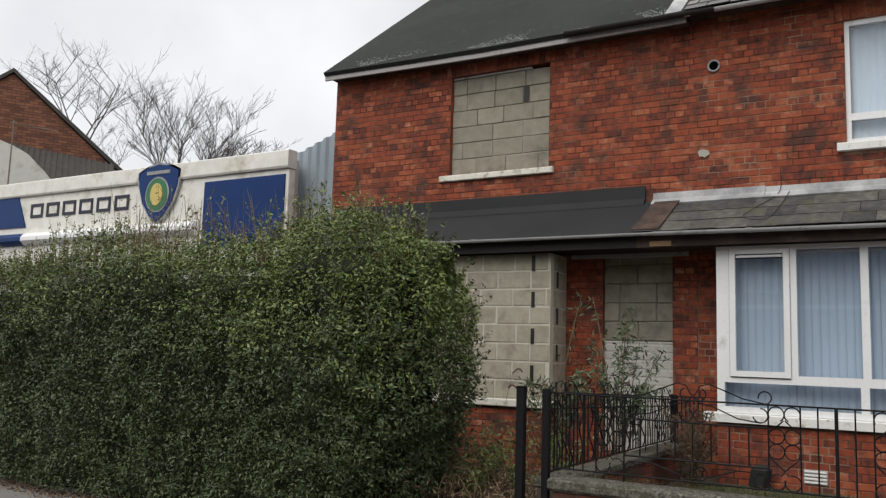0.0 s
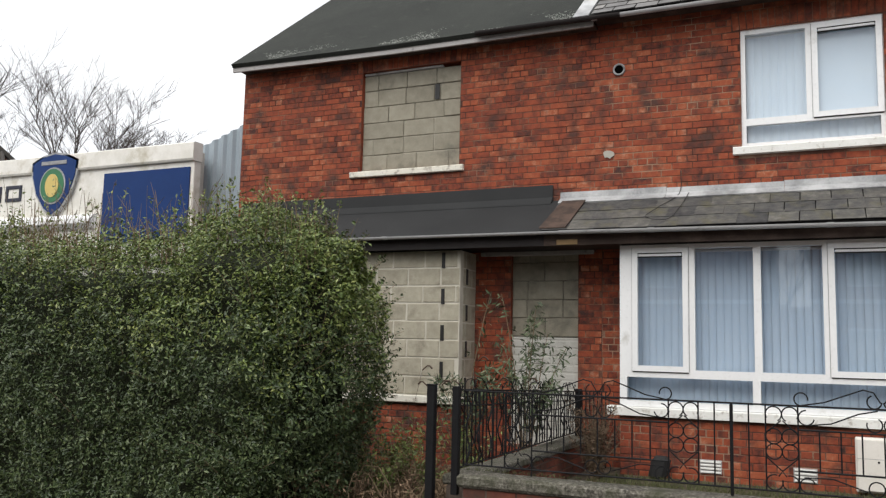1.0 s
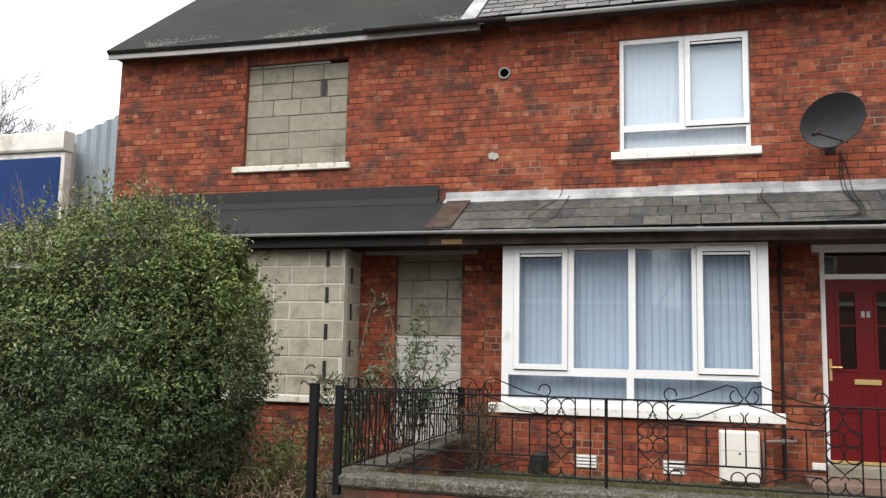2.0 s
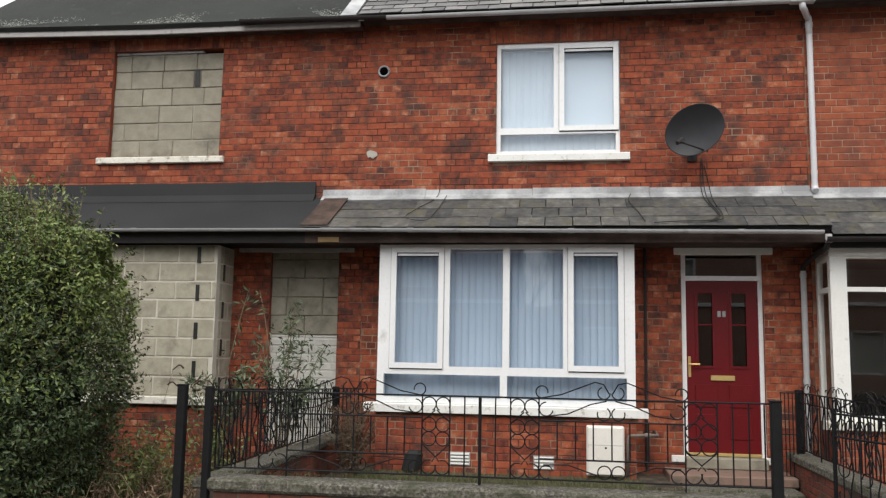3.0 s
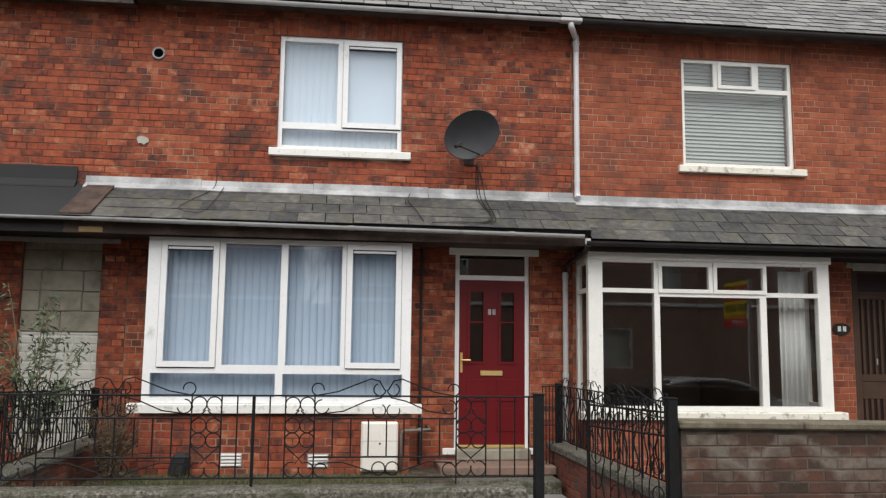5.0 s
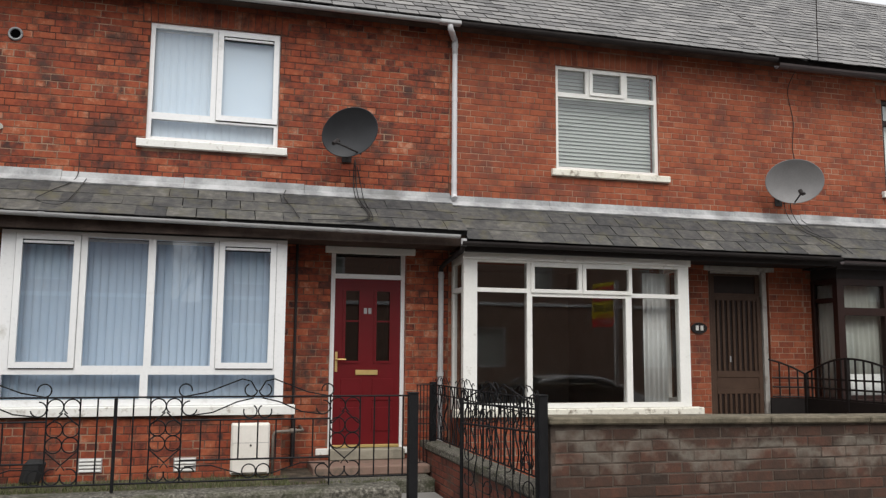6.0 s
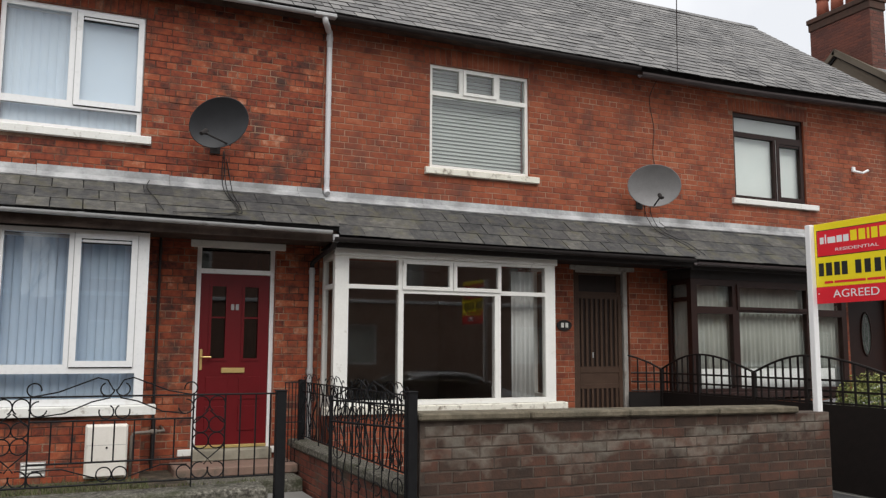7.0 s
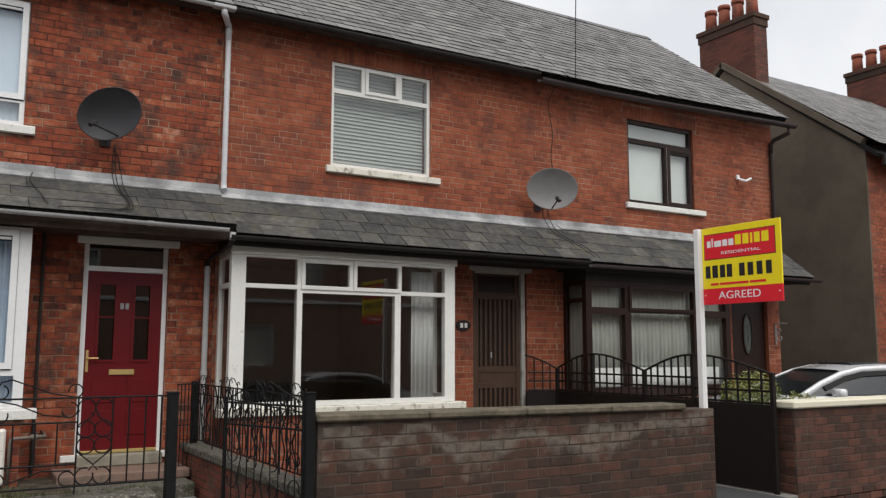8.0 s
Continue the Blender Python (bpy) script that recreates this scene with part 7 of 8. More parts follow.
# ---- opposite side of the street ----
def opposite_row(label, xa, xb, first, count, step):
    """A terrace across the street: roughcast ground floor, a white band, brick above, slate roof."""
    row = thing("opposite_terrace", label, "house", "opposite houses", at=((xa + xb) / 2, -14, 0))
    upper, lower = [], []
    for k in range(count):
        x = first + k * step
        upper += [(x, x + 1.1, 3.85, 5.1), (x + 3.0, x + 4.1, 3.85, 5.1)]
        lower.append((x, x + 2.2, 1.0, 2.5))
    upper, lower = [[h for h in hs if h[0] > xa + 0.3 and h[1] < xb - 0.3] for hs in (upper, lower)]
    hpart("wall", wall_mesh(xa, xb, -0.35, 3.30, -11.25, -11.0, lower), [M["opposite_pale"], M["opposite_pale"]], row, "brown roughcast ground floor")
    hpart("band", boxes([(xa, xb, -11.25, -10.9, 3.302, 3.44)], 0.02), M["upvc"], row, "white band over the ground floor")
    hpart("wall", wall_mesh(xa, xb, 3.442, 5.8, -11.25, -11.0, upper), [M["opposite"], M["opposite"]], row, "brown brick upper floor")
    for h in upper + lower:
        m = (h[0] + h[1]) / 2
        w = hpart("window", framed(h[0], h[1], h[2], h[3], -11.12, -11.05, [(h[0] + 0.08, m - 0.04, h[2] + 0.08, h[3] - 0.08), (m + 0.04, h[1] - 0.08, h[2] + 0.08, h[3] - 0.08)]), M["upvc"], row)
        under(part("blind", boxes([(h[0], h[1], -11.3, -11.26, h[2], h[3])], 0.002), M["net_grey"]), w)
    bm = bmesh.new()
    prism(bm, [(-10.75, 5.7), (-14.2, 8.3), (-17.6, 5.7), (-17.6, 5.55), (-10.75, 5.55)], "x", xa, xb)
    hpart("roof", bm, M["slate_up"], row, "grey slate roof")
    hpart("end_wall", boxes([(xa, xa + 0.25, -17.5, -11.26, -0.35, 5.54), (xb - 0.25, xb, -17.5, -11.26, -0.35, 5.54)], 0.01), M["opposite"], row)


opposite_row("brown brick terrace across the street with a white band", -40, -1.75, -38.5, 5, 7.4)
opposite_row("brown brick terrace across the street with a white band", -0.45, 50, 0.62, 6, 7.9)
tagged(part("yard_wall", boxes([(-1.74, -0.46, -11.25, -11.0, -0.35, 3.2)], 0.01), M["opposite_pale"]), "brown wall closing the gap across the street", "wall", kind="structure")

# ---- cars ----
def car(label, m):
    th = thing("car", label, "car", "parked cars")
    L, Wd = 4.2, 1.72

    bm = bmesh.new()
    stations = [(-2.1, 0.62, 0.40, 0.66), (-1.95, 0.76, 0.24, 0.76), (-1.2, 0.85, 0.20, 0.87), (-0.75, 0.86, 0.20, 0.92), (0.3, 0.86, 0.20, 0.93), (1.2, 0.86, 0.20, 0.95), (1.85, 0.82, 0.24, 0.97), (2.05, 0.7, 0.36, 0.9)]
    rows = []
    for x, h, zb, zt in stations:
        zm = zb + (zt - zb) * 0.55
        prof = [(h - 0.08, zb), (h, zb + 0.12), (h, zm), (h - 0.03, zt - 0.05), (h - 0.1, zt)]
        full = [(-y, z) for y, z in prof] + [(y, z) for y, z in prof[::-1]]
        rows.append([bm.verts.new((x, y, z)) for y, z in full])
    for a, b in zip(rows, rows[1:]):
        for k in range(len(a)):
            bm.faces.new((a[k], a[(k + 1) % len(a)], b[(k + 1) % len(a)], b[k]))
    bm.faces.new(rows[0][::-1])
    bm.faces.new(rows[-1])
    under(part("body", bm, M["car_paint"], None, "", True), th)
    # cabin: dark glass body, painted roof, side frames and pillars
    roofline = [(-1.0, 0.90), (-0.65, 1.085), (-0.3, 1.225), (0.0, 1.29), (0.4, 1.31), (0.85, 1.305), (1.35, 1.235), (1.95, 0.97)]
    half = lambda z: 0.80 - (z - 0.9) * 0.38
    bm = bmesh.new()
    rows = [[bm.verts.new((x, -half(z), z)), bm.verts.new((x, half(z), z))] for x, z in roofline]
    low = [[bm.verts.new((x, -0.80, 0.90)), bm.verts.new((x, 0.80, 0.90))] for x in (-1.0, 1.95)]
    for a, b in zip(rows, rows[1:]):
        bm.faces.new((a[0], a[1], b[1], b[0]))
    bm.faces.new([r[0] for r in rows] + [low[1][0]])
    bm.faces.new([r[1] for r in rows][::-1] + [low[1][1]])
    under(part("glasshouse", bm, M["car_glass"], None, "dark car windows"), th)

    def inset(d):
        """The roofline drawn in by d towards the cabin."""
        out = []
        for k, (x, z) in enumerate(roofline):
            a, b = roofline[max(k - 1, 0)], roofline[min(k + 1, len(roofline) - 1)]
            n = Vector((b[1] - a[1], 0, -(b[0] - a[0]))).normalized()
            out.append((x + n.x * d, z + n.z * d))
        return out

    def side_band(s, d0, d1, proud, first, last):
        """A band along the side of the cabin that follows the roofline."""
        bm = bmesh.new()
        rows = []
        for (xa, za), (xb, zb) in list(zip(inset(d0), inset(d1)))[first:last]:
            ya, yb = half(za) + proud, half(zb) + proud
            rows.append([bm.verts.new(p) for p in ((xa, s * (ya - 0.03), za + 0.012), (xa, s * ya, za), (xb, s * yb, zb), (xb, s * (yb - 0.03), zb))])
        for a, b in zip(rows, rows[1:]):
            for k in range(4):
                bm.faces.new((a[k], a[(k + 1) % 4], b[(k + 1) % 4], b[k]))
        return bm

    bm = bmesh.new()
    rows = []
    for x, z in roofline[2:7]:
        h = half(z) + 0.004
        rows.append([bm.verts.new((x, y, zz)) for y, zz in ((-h, z + 0.004), (-h + 0.10, z + 0.022), (0, z + 0.035), (h - 0.10, z + 0.022), (h, z + 0.004))])
    for a, b in zip(rows, rows[1:]):
        for k in range(4):
            bm.faces.new((a[k], a[k + 1], b[k + 1], b[k]))
    under(part("roof", bm, M["car_paint"], None, "", True), th)
    under(part("sunroof", boxes([(0.0, 0.75, -0.42, 0.42, 1.31, 1.349)], 0.01), M["car_glass"]), th)
    for s in (-1, 1):
        under(part("side_frame", side_band(s, -0.004, 0.062, 0.014, 0, 8), M["car_paint"], None, "", True), th)
        under(part("wind_deflector", side_band(s, 0.066, 0.125, 0.024, 1, 6), M["rubber"], None, "black wind deflector"), th)
        under(part("side_pane", boxes([(-0.6, 0.42, s * 0.802, s * 0.806, 0.91, 0.915), (0.5, 1.4, s * 0.802, s * 0.806, 0.91, 0.915)], 0.001), M["rubber"], None, "black window seal"), th)
        bm = bmesh.new()
        tube(bm, [(0.45, s * 0.815, 0.92), (0.49, s * 0.70, 1.24)], 0.024, 6)
        under(part("pillar", bm, M["rubber"]), th)
        under(part("mirror", boxes([(-0.56, -0.44, s * 0.84, s * 1.07, 0.885, 1.005)], 0.04), M["car_paint"], None, "", True), th)
        for x in (-1.3, 1.3):
            wheel = under(part("tyre", rod((x, s * 0.66, 0.31), (x, s * 0.865, 0.31), 0.31, 24), M["rubber"]), th)
            under(part("rim", rod((x, s * 0.80, 0.31), (x, s * 0.872, 0.31), 0.2, 18), M["lead"]), wheel)
        under(part("headlamp", boxes([(-2.06, -1.86, s * 0.42, s * 0.72, 0.6, 0.72)], 0.03), M["lead"]), th)
    th.matrix_world = m
    return th


silver = car("silver-white hatchback parked in the yard behind the garden wall", pose(11.43, 7.91, 0.05, 0, 0, -25))
copy_thing(silver, pose(8.4, 0.9, -0.27, 0, 0, 177))
tagged(silver, "silver-white hatchback parked in the yard behind the garden wall", "car", "parked cars")

# ---- plants ----
def leaf_cloud(name, centers, normals, size, mat, seed, curl=0.25, long=1.0):
    """Many small folded leaves as one mesh: four points and two triangles each."""
    rng = np.random.default_rng(seed)
    n = len(centers)
    d = rng.normal(size=(n, 3)) * 0.9 + normals
    d /= np.linalg.norm(d, axis=1)[:, None]
    t = np.cross(d, rng.normal(size=(n, 3)))
    t /= np.linalg.norm(t, axis=1)[:, None] + 1e-9
    b = np.cross(d, t)
    s = (size * rng.uniform(0.6, 1.3, n))[:, None]
    tip, root = centers + t * s * long, centers - t * s * long
    left, right = centers + b * s * 0.42 + d * s * curl, centers - b * s * 0.42 + d * s * curl
    v = np.stack([root, left, tip, right], 1).reshape(-1, 3)
    k = np.arange(n)[:, None] * 4
    f = np.concatenate([k + [0, 2, 1], k + [0, 3, 2]], 1).reshape(-1, 3)
    me = bpy.data.meshes.new(name)
    me.vertices.add(len(v))
    me.vertices.foreach_set("co", v.ravel())
    me.loops.add(f.size)
    me.loops.foreach_set("vertex_index", f.ravel())
    me.polygons.add(len(f))
    me.polygons.foreach_set("loop_start", np.arange(0, f.size, 3))
    me.update()
    me.validate()
    me.materials.append(mat)
    return new(name, me)


HX0, HX1, ROUND = -13.0, -3.72, 0.8


def hedge_top(x):
    u = -x
    return 2.55 + 0.09 * math.sin(u * 1.7 + 0.5) + 0.07 * math.sin(u * 3.9 + 1) - 0.05 * max(0, u - 8.2) + (0.12 if 4.4 < u < 6.2 else 0)


def hedge_shape(x, a):
    """A point on the hedge's skin: x along it, a round its section from the front foot over the top to the back foot."""
    end = min(1.0, max(0.0, (HX1 - x) / ROUND))
    pull = math.sqrt(max(0.0, 1 - (1 - end) ** 2))
    top = hedge_top(x) * (0.84 + 0.16 * pull)
    fy, by = 6.5 - 0.9 * pull, 6.5 + 0.9 * pull
    if a < 0.45:
        q = a / 0.45
        return Vector((x, fy + (-0.12 * (1 - q) ** 2 + 0.14 * max(0, q - 0.7) / 0.3) * pull, 0.06 + (top - 0.25) * q))
    if a < 0.6:
        q = (a - 0.45) / 0.15
        return Vector((x, fy + (0.14 + (by - fy - 0.28) * q) * pull, top - 0.19 + 0.19 * math.sin(q * math.pi) ** 0.6))
    q = (a - 0.6) / 0.4
    return Vector((x, by - 0.12 * (1 - q) * pull, (top - 0.19) * (1 - q)))


def tuck(p):
    """Draw the hedge's end in towards its foot."""
    f = min(1.0, max(0.0, (p.x - HX1 + 1.9) / 1.9))
    return p - Vector((0.34 * f * max(0.0, 1 - p.z / 1.25), 0, 0))


def hedge_normal(x, a):
    p = hedge_shape(x, a)
    n = Vector((0.0, p.y - 6.5, 0.75 * (p.z - 1.2) if a > 0.35 else 0.15))
    if x > HX1 - ROUND:
        n.x = 1.3 * ((x - HX1 + ROUND) / ROUND) ** 1.5
    return n.normalized()


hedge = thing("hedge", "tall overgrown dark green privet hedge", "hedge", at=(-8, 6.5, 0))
# added shell under the leaves, coloured dark for the shade in their gaps
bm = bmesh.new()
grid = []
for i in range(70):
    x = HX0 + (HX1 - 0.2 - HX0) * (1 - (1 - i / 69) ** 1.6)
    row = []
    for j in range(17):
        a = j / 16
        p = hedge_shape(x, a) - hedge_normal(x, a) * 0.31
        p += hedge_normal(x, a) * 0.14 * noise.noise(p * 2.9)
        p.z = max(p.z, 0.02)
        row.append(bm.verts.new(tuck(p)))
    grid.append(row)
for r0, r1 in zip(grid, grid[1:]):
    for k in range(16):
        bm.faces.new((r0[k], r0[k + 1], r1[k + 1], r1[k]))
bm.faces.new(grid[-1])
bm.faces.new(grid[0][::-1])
under(part("inner_growth", bm, M["hedge_core"], None, "added inner shell painted dark as shade between the leaves"), hedge)

rng = random.Random(11)
old, young = ([], []), ([], [])
for k in range(150000):
    if k < 120000:
        x = HX0 + (HX1 - 0.3 - HX0) * rng.random() ** 0.85
    else:
        x = HX1 - ROUND * (1 - math.cos(rng.random() * math.pi / 2))
    a = rng.random() * (0.68 if k < 120000 else 1.0)
    p, nrm = hedge_shape(x, a), hedge_normal(x, a)
    lump = 0.17 * noise.noise(p * 1.5) + 0.15 * noise.noise(p * 4.3) + 0.06 * noise.noise(p * 9.0)
    depth = -0.24 * rng.random() ** 1.5 + 0.04 + (rng.random() * 0.14 if rng.random() < 0.05 else 0)
    q = tuck(p + nrm * (lump + depth))
    if noise.noise(p * 3.1 + Vector((9, 0, 0))) < -0.3 and rng.random() < 0.45:
        continue
    if q.z < 0.05:
        continue
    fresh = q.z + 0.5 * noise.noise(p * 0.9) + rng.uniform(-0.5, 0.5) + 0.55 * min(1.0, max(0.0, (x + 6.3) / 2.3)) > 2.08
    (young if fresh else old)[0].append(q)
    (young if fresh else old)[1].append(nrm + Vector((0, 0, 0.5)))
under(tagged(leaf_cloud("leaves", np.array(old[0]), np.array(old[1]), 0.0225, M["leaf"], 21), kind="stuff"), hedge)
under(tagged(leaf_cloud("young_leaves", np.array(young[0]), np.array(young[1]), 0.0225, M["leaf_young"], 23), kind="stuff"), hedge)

# sprouting shoots along the top
bm = bmesh.new()
cs, ns = [], []
for k in range(460):
    x = HX0 + 2 + (HX1 - 0.3 - HX0 - 2) * rng.random()
    tall = rng.uniform(0.12, 0.42) * (1.7 if -8.2 < x < -5.2 and rng.random() < 0.3 else 1)
    p = hedge_shape(x, rng.uniform(0.44, 0.58))
    p.z -= 0.15
    lean = Vector((rng.uniform(-0.25, 0.25), rng.uniform(-0.2, 0.15), 1)).normalized()
    pts = [p + lean * (tall + 0.15) * f + Vector((0.03 * math.sin(3 * f + k), 0, 0)) for f in (0, 0.35, 0.7, 1)]
    tube(bm, pts, 0.0045, 4, 0.002)
    bare = -8.0 < x < -5.6 and rng.random() < 0.55
    for q in range(4 if bare else 16):
        f = rng.uniform(0.25, 1)
        c = pts[0].lerp(pts[-1], f) + Vector((rng.uniform(-0.03, 0.03), rng.uniform(-0.03, 0.03), 0))
        cs.append(c)
        ns.append(Vector((rng.uniform(-1, 1), rng.uniform(-1, 0.3), 0.6)))
under(tagged(part("shoots", bm, M["twig"]), kind="stuff"), hedge)
under(tagged(leaf_cloud("shoot_leaves", np.array(cs), np.array(ns), 0.022, M["leaf_young"], 22), kind="stuff"), hedge)
# leafy sprays that stick out of the end and the front
bm = bmesh.new()
cs, ns = [], []
for k in range(260):
    x = HX1 - ROUND * (1 - math.cos(rng.random() * math.pi / 2)) if k < 150 else HX0 + (HX1 - HX0) * rng.random()
    a = rng.uniform(0.05, 0.95) if k < 150 else rng.uniform(0.1, 0.5)
    p, nrm = hedge_shape(x, a), hedge_normal(x, a)
    if p.z < 0.3:
        continue
    d = (nrm + Vector((rng.uniform(-0.5, 0.5), rng.uniform(-0.5, 0.5), rng.uniform(0.0, 0.9)))).normalized()
    far_end = rng.uniform(0.14, 0.30)
    p = tuck(p)
    tube(bm, [p - d * 0.12, p + d * far_end * 0.5, p + d * far_end + Vector((0, 0, -0.02))], 0.003, 4, 0.0015)
    for q in range(18):
        cs.append(p + d * far_end * rng.uniform(0.1, 1) + Vector((rng.uniform(-1, 1), rng.uniform(-1, 1), rng.uniform(-1, 1))) * 0.03)
        ns.append(nrm + Vector((0, 0, 0.6)))
under(tagged(part("sprays", bm, M["twig"]), kind="stuff"), hedge)
under(tagged(leaf_cloud("spray_leaves", np.array(cs), np.array(ns), 0.021, M["leaf"], 27), kind="stuff"), hedge)
# bare brown stems that stand above the hedge before the blue panel
for k in range(24):
    x = -8.0 + 2.6 * rng.random()
    p = hedge_shape(x, rng.uniform(0.45, 0.55)) - Vector((0, 0, 0.2))
    bm = bmesh.new()
    h = rng.uniform(0.4, 0.95)
    lean = Vector((rng.uniform(-0.4, 0.4), rng.uniform(-0.2, 0.2), 1)).normalized()
    pts = [p + lean * h * f + Vector((0.05 * math.sin(2.5 * f + k), 0, 0)) for f in (0, 0.3, 0.6, 0.85, 1)]
    tube(bm, pts, 0.0065, 5, 0.0025)
    for b in range(5):
        q = pts[0].lerp(pts[-1], rng.uniform(0.4, 0.9))
        tube(bm, [q, q + Vector((rng.uniform(-0.2, 0.2), 0, rng.uniform(0.1, 0.25)))], 0.004, 4, 0.002)
    under(part("stem", bm, M["twig"]), hedge)


def shrub(name, label, base, height, spread, stems, per, size, mat, seed, long=1.0, tall_bias=1.0, stem_mat="twig", thin=0.008, low=0.15):
    r = random.Random(seed)
    th = thing(name, label, "shrub", at=base)
    bm = bmesh.new()
    c, n = [], []
    for k in range(stems):
        a = r.uniform(0, 2 * math.pi)
        out = Vector((math.cos(a), math.sin(a), 0)) * spread * r.random() ** 0.6
        h = height * r.uniform(0.45, 1) ** tall_bias
        top = Vector(base) + out + Vector((0, 0, h))
        mid_p = Vector(base) + out * 0.35 + Vector((0, 0, h * 0.5))
        pts = [Vector(base) + out * 0.1, mid_p, top]
        tube(bm, pts, thin, 4, thin * 0.4)
        for q in range(per):
            f = r.uniform(low, 1)
            p = pts[0].lerp(mid_p, f * 2) if f < 0.5 else mid_p.lerp(top, f * 2 - 1)
            c.append(p + Vector((r.uniform(-1, 1), r.uniform(-1, 1), r.uniform(-0.8, 0.8))) * size * 2.2)
            n.append(Vector((r.uniform(-1, 1), r.uniform(-1, 0.2), 0.8)))
    under(tagged(part("twiggy_growth", bm, M[stem_mat]), kind="stuff"), th)
    under(tagged(leaf_cloud("leaves", np.array(c), np.array(n), size, M[mat], seed, 0.2, long), kind="stuff"), th)
    return th


def buddleia(label, base, stems, seed, size=0.05, tuft=9):
    """Arching stems with opposite tufts of long drooping leaves. stems: (top x, y, z offsets, how far down the leaves go, leaves a tuft)."""
    r = random.Random(seed)
    th = thing("buddleia", label, "shrub", "buddleias", at=base)
    c, n = [], []
    o = Vector(base)
    for dx, dy, dz, low, tuft in stems:
        top = o + Vector((dx, dy, dz))
        bend = o + Vector((dx * 0.35 + r.uniform(-0.05, 0.05), dy * 0.35, dz * 0.6))
        pts = [o.lerp(bend, f / 4) for f in range(4)] + [bend.lerp(top, f / 5) + Vector((0, 0, 0.05 * math.sin(math.pi * f / 5))) for f in range(6)]
        bm = bmesh.new()
        tube(bm, pts, 0.009, 5, 0.003)
        under(part("stem", bm, M["twig"]), th)
        steps = int(dz * (1 - low) / 0.06)
        for k in range(steps + 1):
            f = low + (1 - low) * k / max(1, steps)
            q = f * (len(pts) - 1)
            i = min(int(q), len(pts) - 2)
            p = pts[i].lerp(pts[i + 1], q - i)
            for m in range(tuft):
                a = r.uniform(0, 2 * math.pi)
                out = r.uniform(0.02, 0.11)
                c.append(p + Vector((math.cos(a) * out, math.sin(a) * out, r.uniform(-0.05, 0.03) - out * 0.25)))
                n.append(Vector((math.cos(a) * 0.8, math.sin(a) * 0.8 - 0.4, 0.9)))
    under(tagged(leaf_cloud("leaves", np.array(c), np.array(n), size, M["leaf_grey"], seed, 0.12, 1.8), kind="stuff"), th)
    return th


rb = random.Random(31)
buddleia("bushy grey-green buddleia before the blocked doorway", (-2.95, 8.6, 0.08),
         [(rb.uniform(-0.38, 0.48), rb.uniform(-0.35, 0.3), rb.uniform(1.05, 1.72), rb.uniform(0.45, 0.62), rb.choice((5, 6, 8))) for k in range(15)] + [(0.12, -0.05, 1.98, 0.55, 7), (0.05, 0.05, 1.85, 0.5, 7), (-0.30, 0.0, 2.1, 0.6, 2)], 31, 0.024)
buddleia("low grey-green buddleia shoots beside the railing", (-3.6, 8.4, 0.08),
         [(rb.uniform(-0.5, 0.4), rb.uniform(-0.3, 0.3), rb.uniform(0.85, 1.36), rb.uniform(0.45, 0.65), rb.choice((4, 6, 8))) for k in range(12)] + [(0.27, 0.1, 2.12, 0.5, 2)], 32, 0.024)
bud = thing("seed_heads", "dark drooping buddleia seed heads", "plant", at=(-3.6, 8.6, 0.08))
for k in range(8):
    x, y, z = -3.5 + rng.uniform(-0.95, 0.75), 8.5 + rng.uniform(-0.3, 0.3), rng.uniform(1.15, 1.5)
    s = rng.choice((-1, 1))
    bm = bmesh.new()
    tube(bm, [(-3.5 + 0.2 * (x + 3.5), 8.5, 0.1), (x - s * 0.12, y, z * 0.7), (x - s * 0.03, y, z - 0.04)], 0.0022, 4)
    tube(bm, [(x - s * 0.03, y, z - 0.04), (x + s * 0.03, y, z + 0.01), (x + s * 0.06, y, z + 0.008), (x + s * 0.09, y, z - 0.02)], 0.007, 5, 0.011)
    under(part("seed_head", bm, M["brown_door"]), bud)
shrub("dead_shrub", "dry brown dead shrub against the side wall", (-2.28, 8.9, 0.22), 0.86, 0.33, 80, 30, 0.015, "dead_brown", 33, 1.6, thin=0.004)


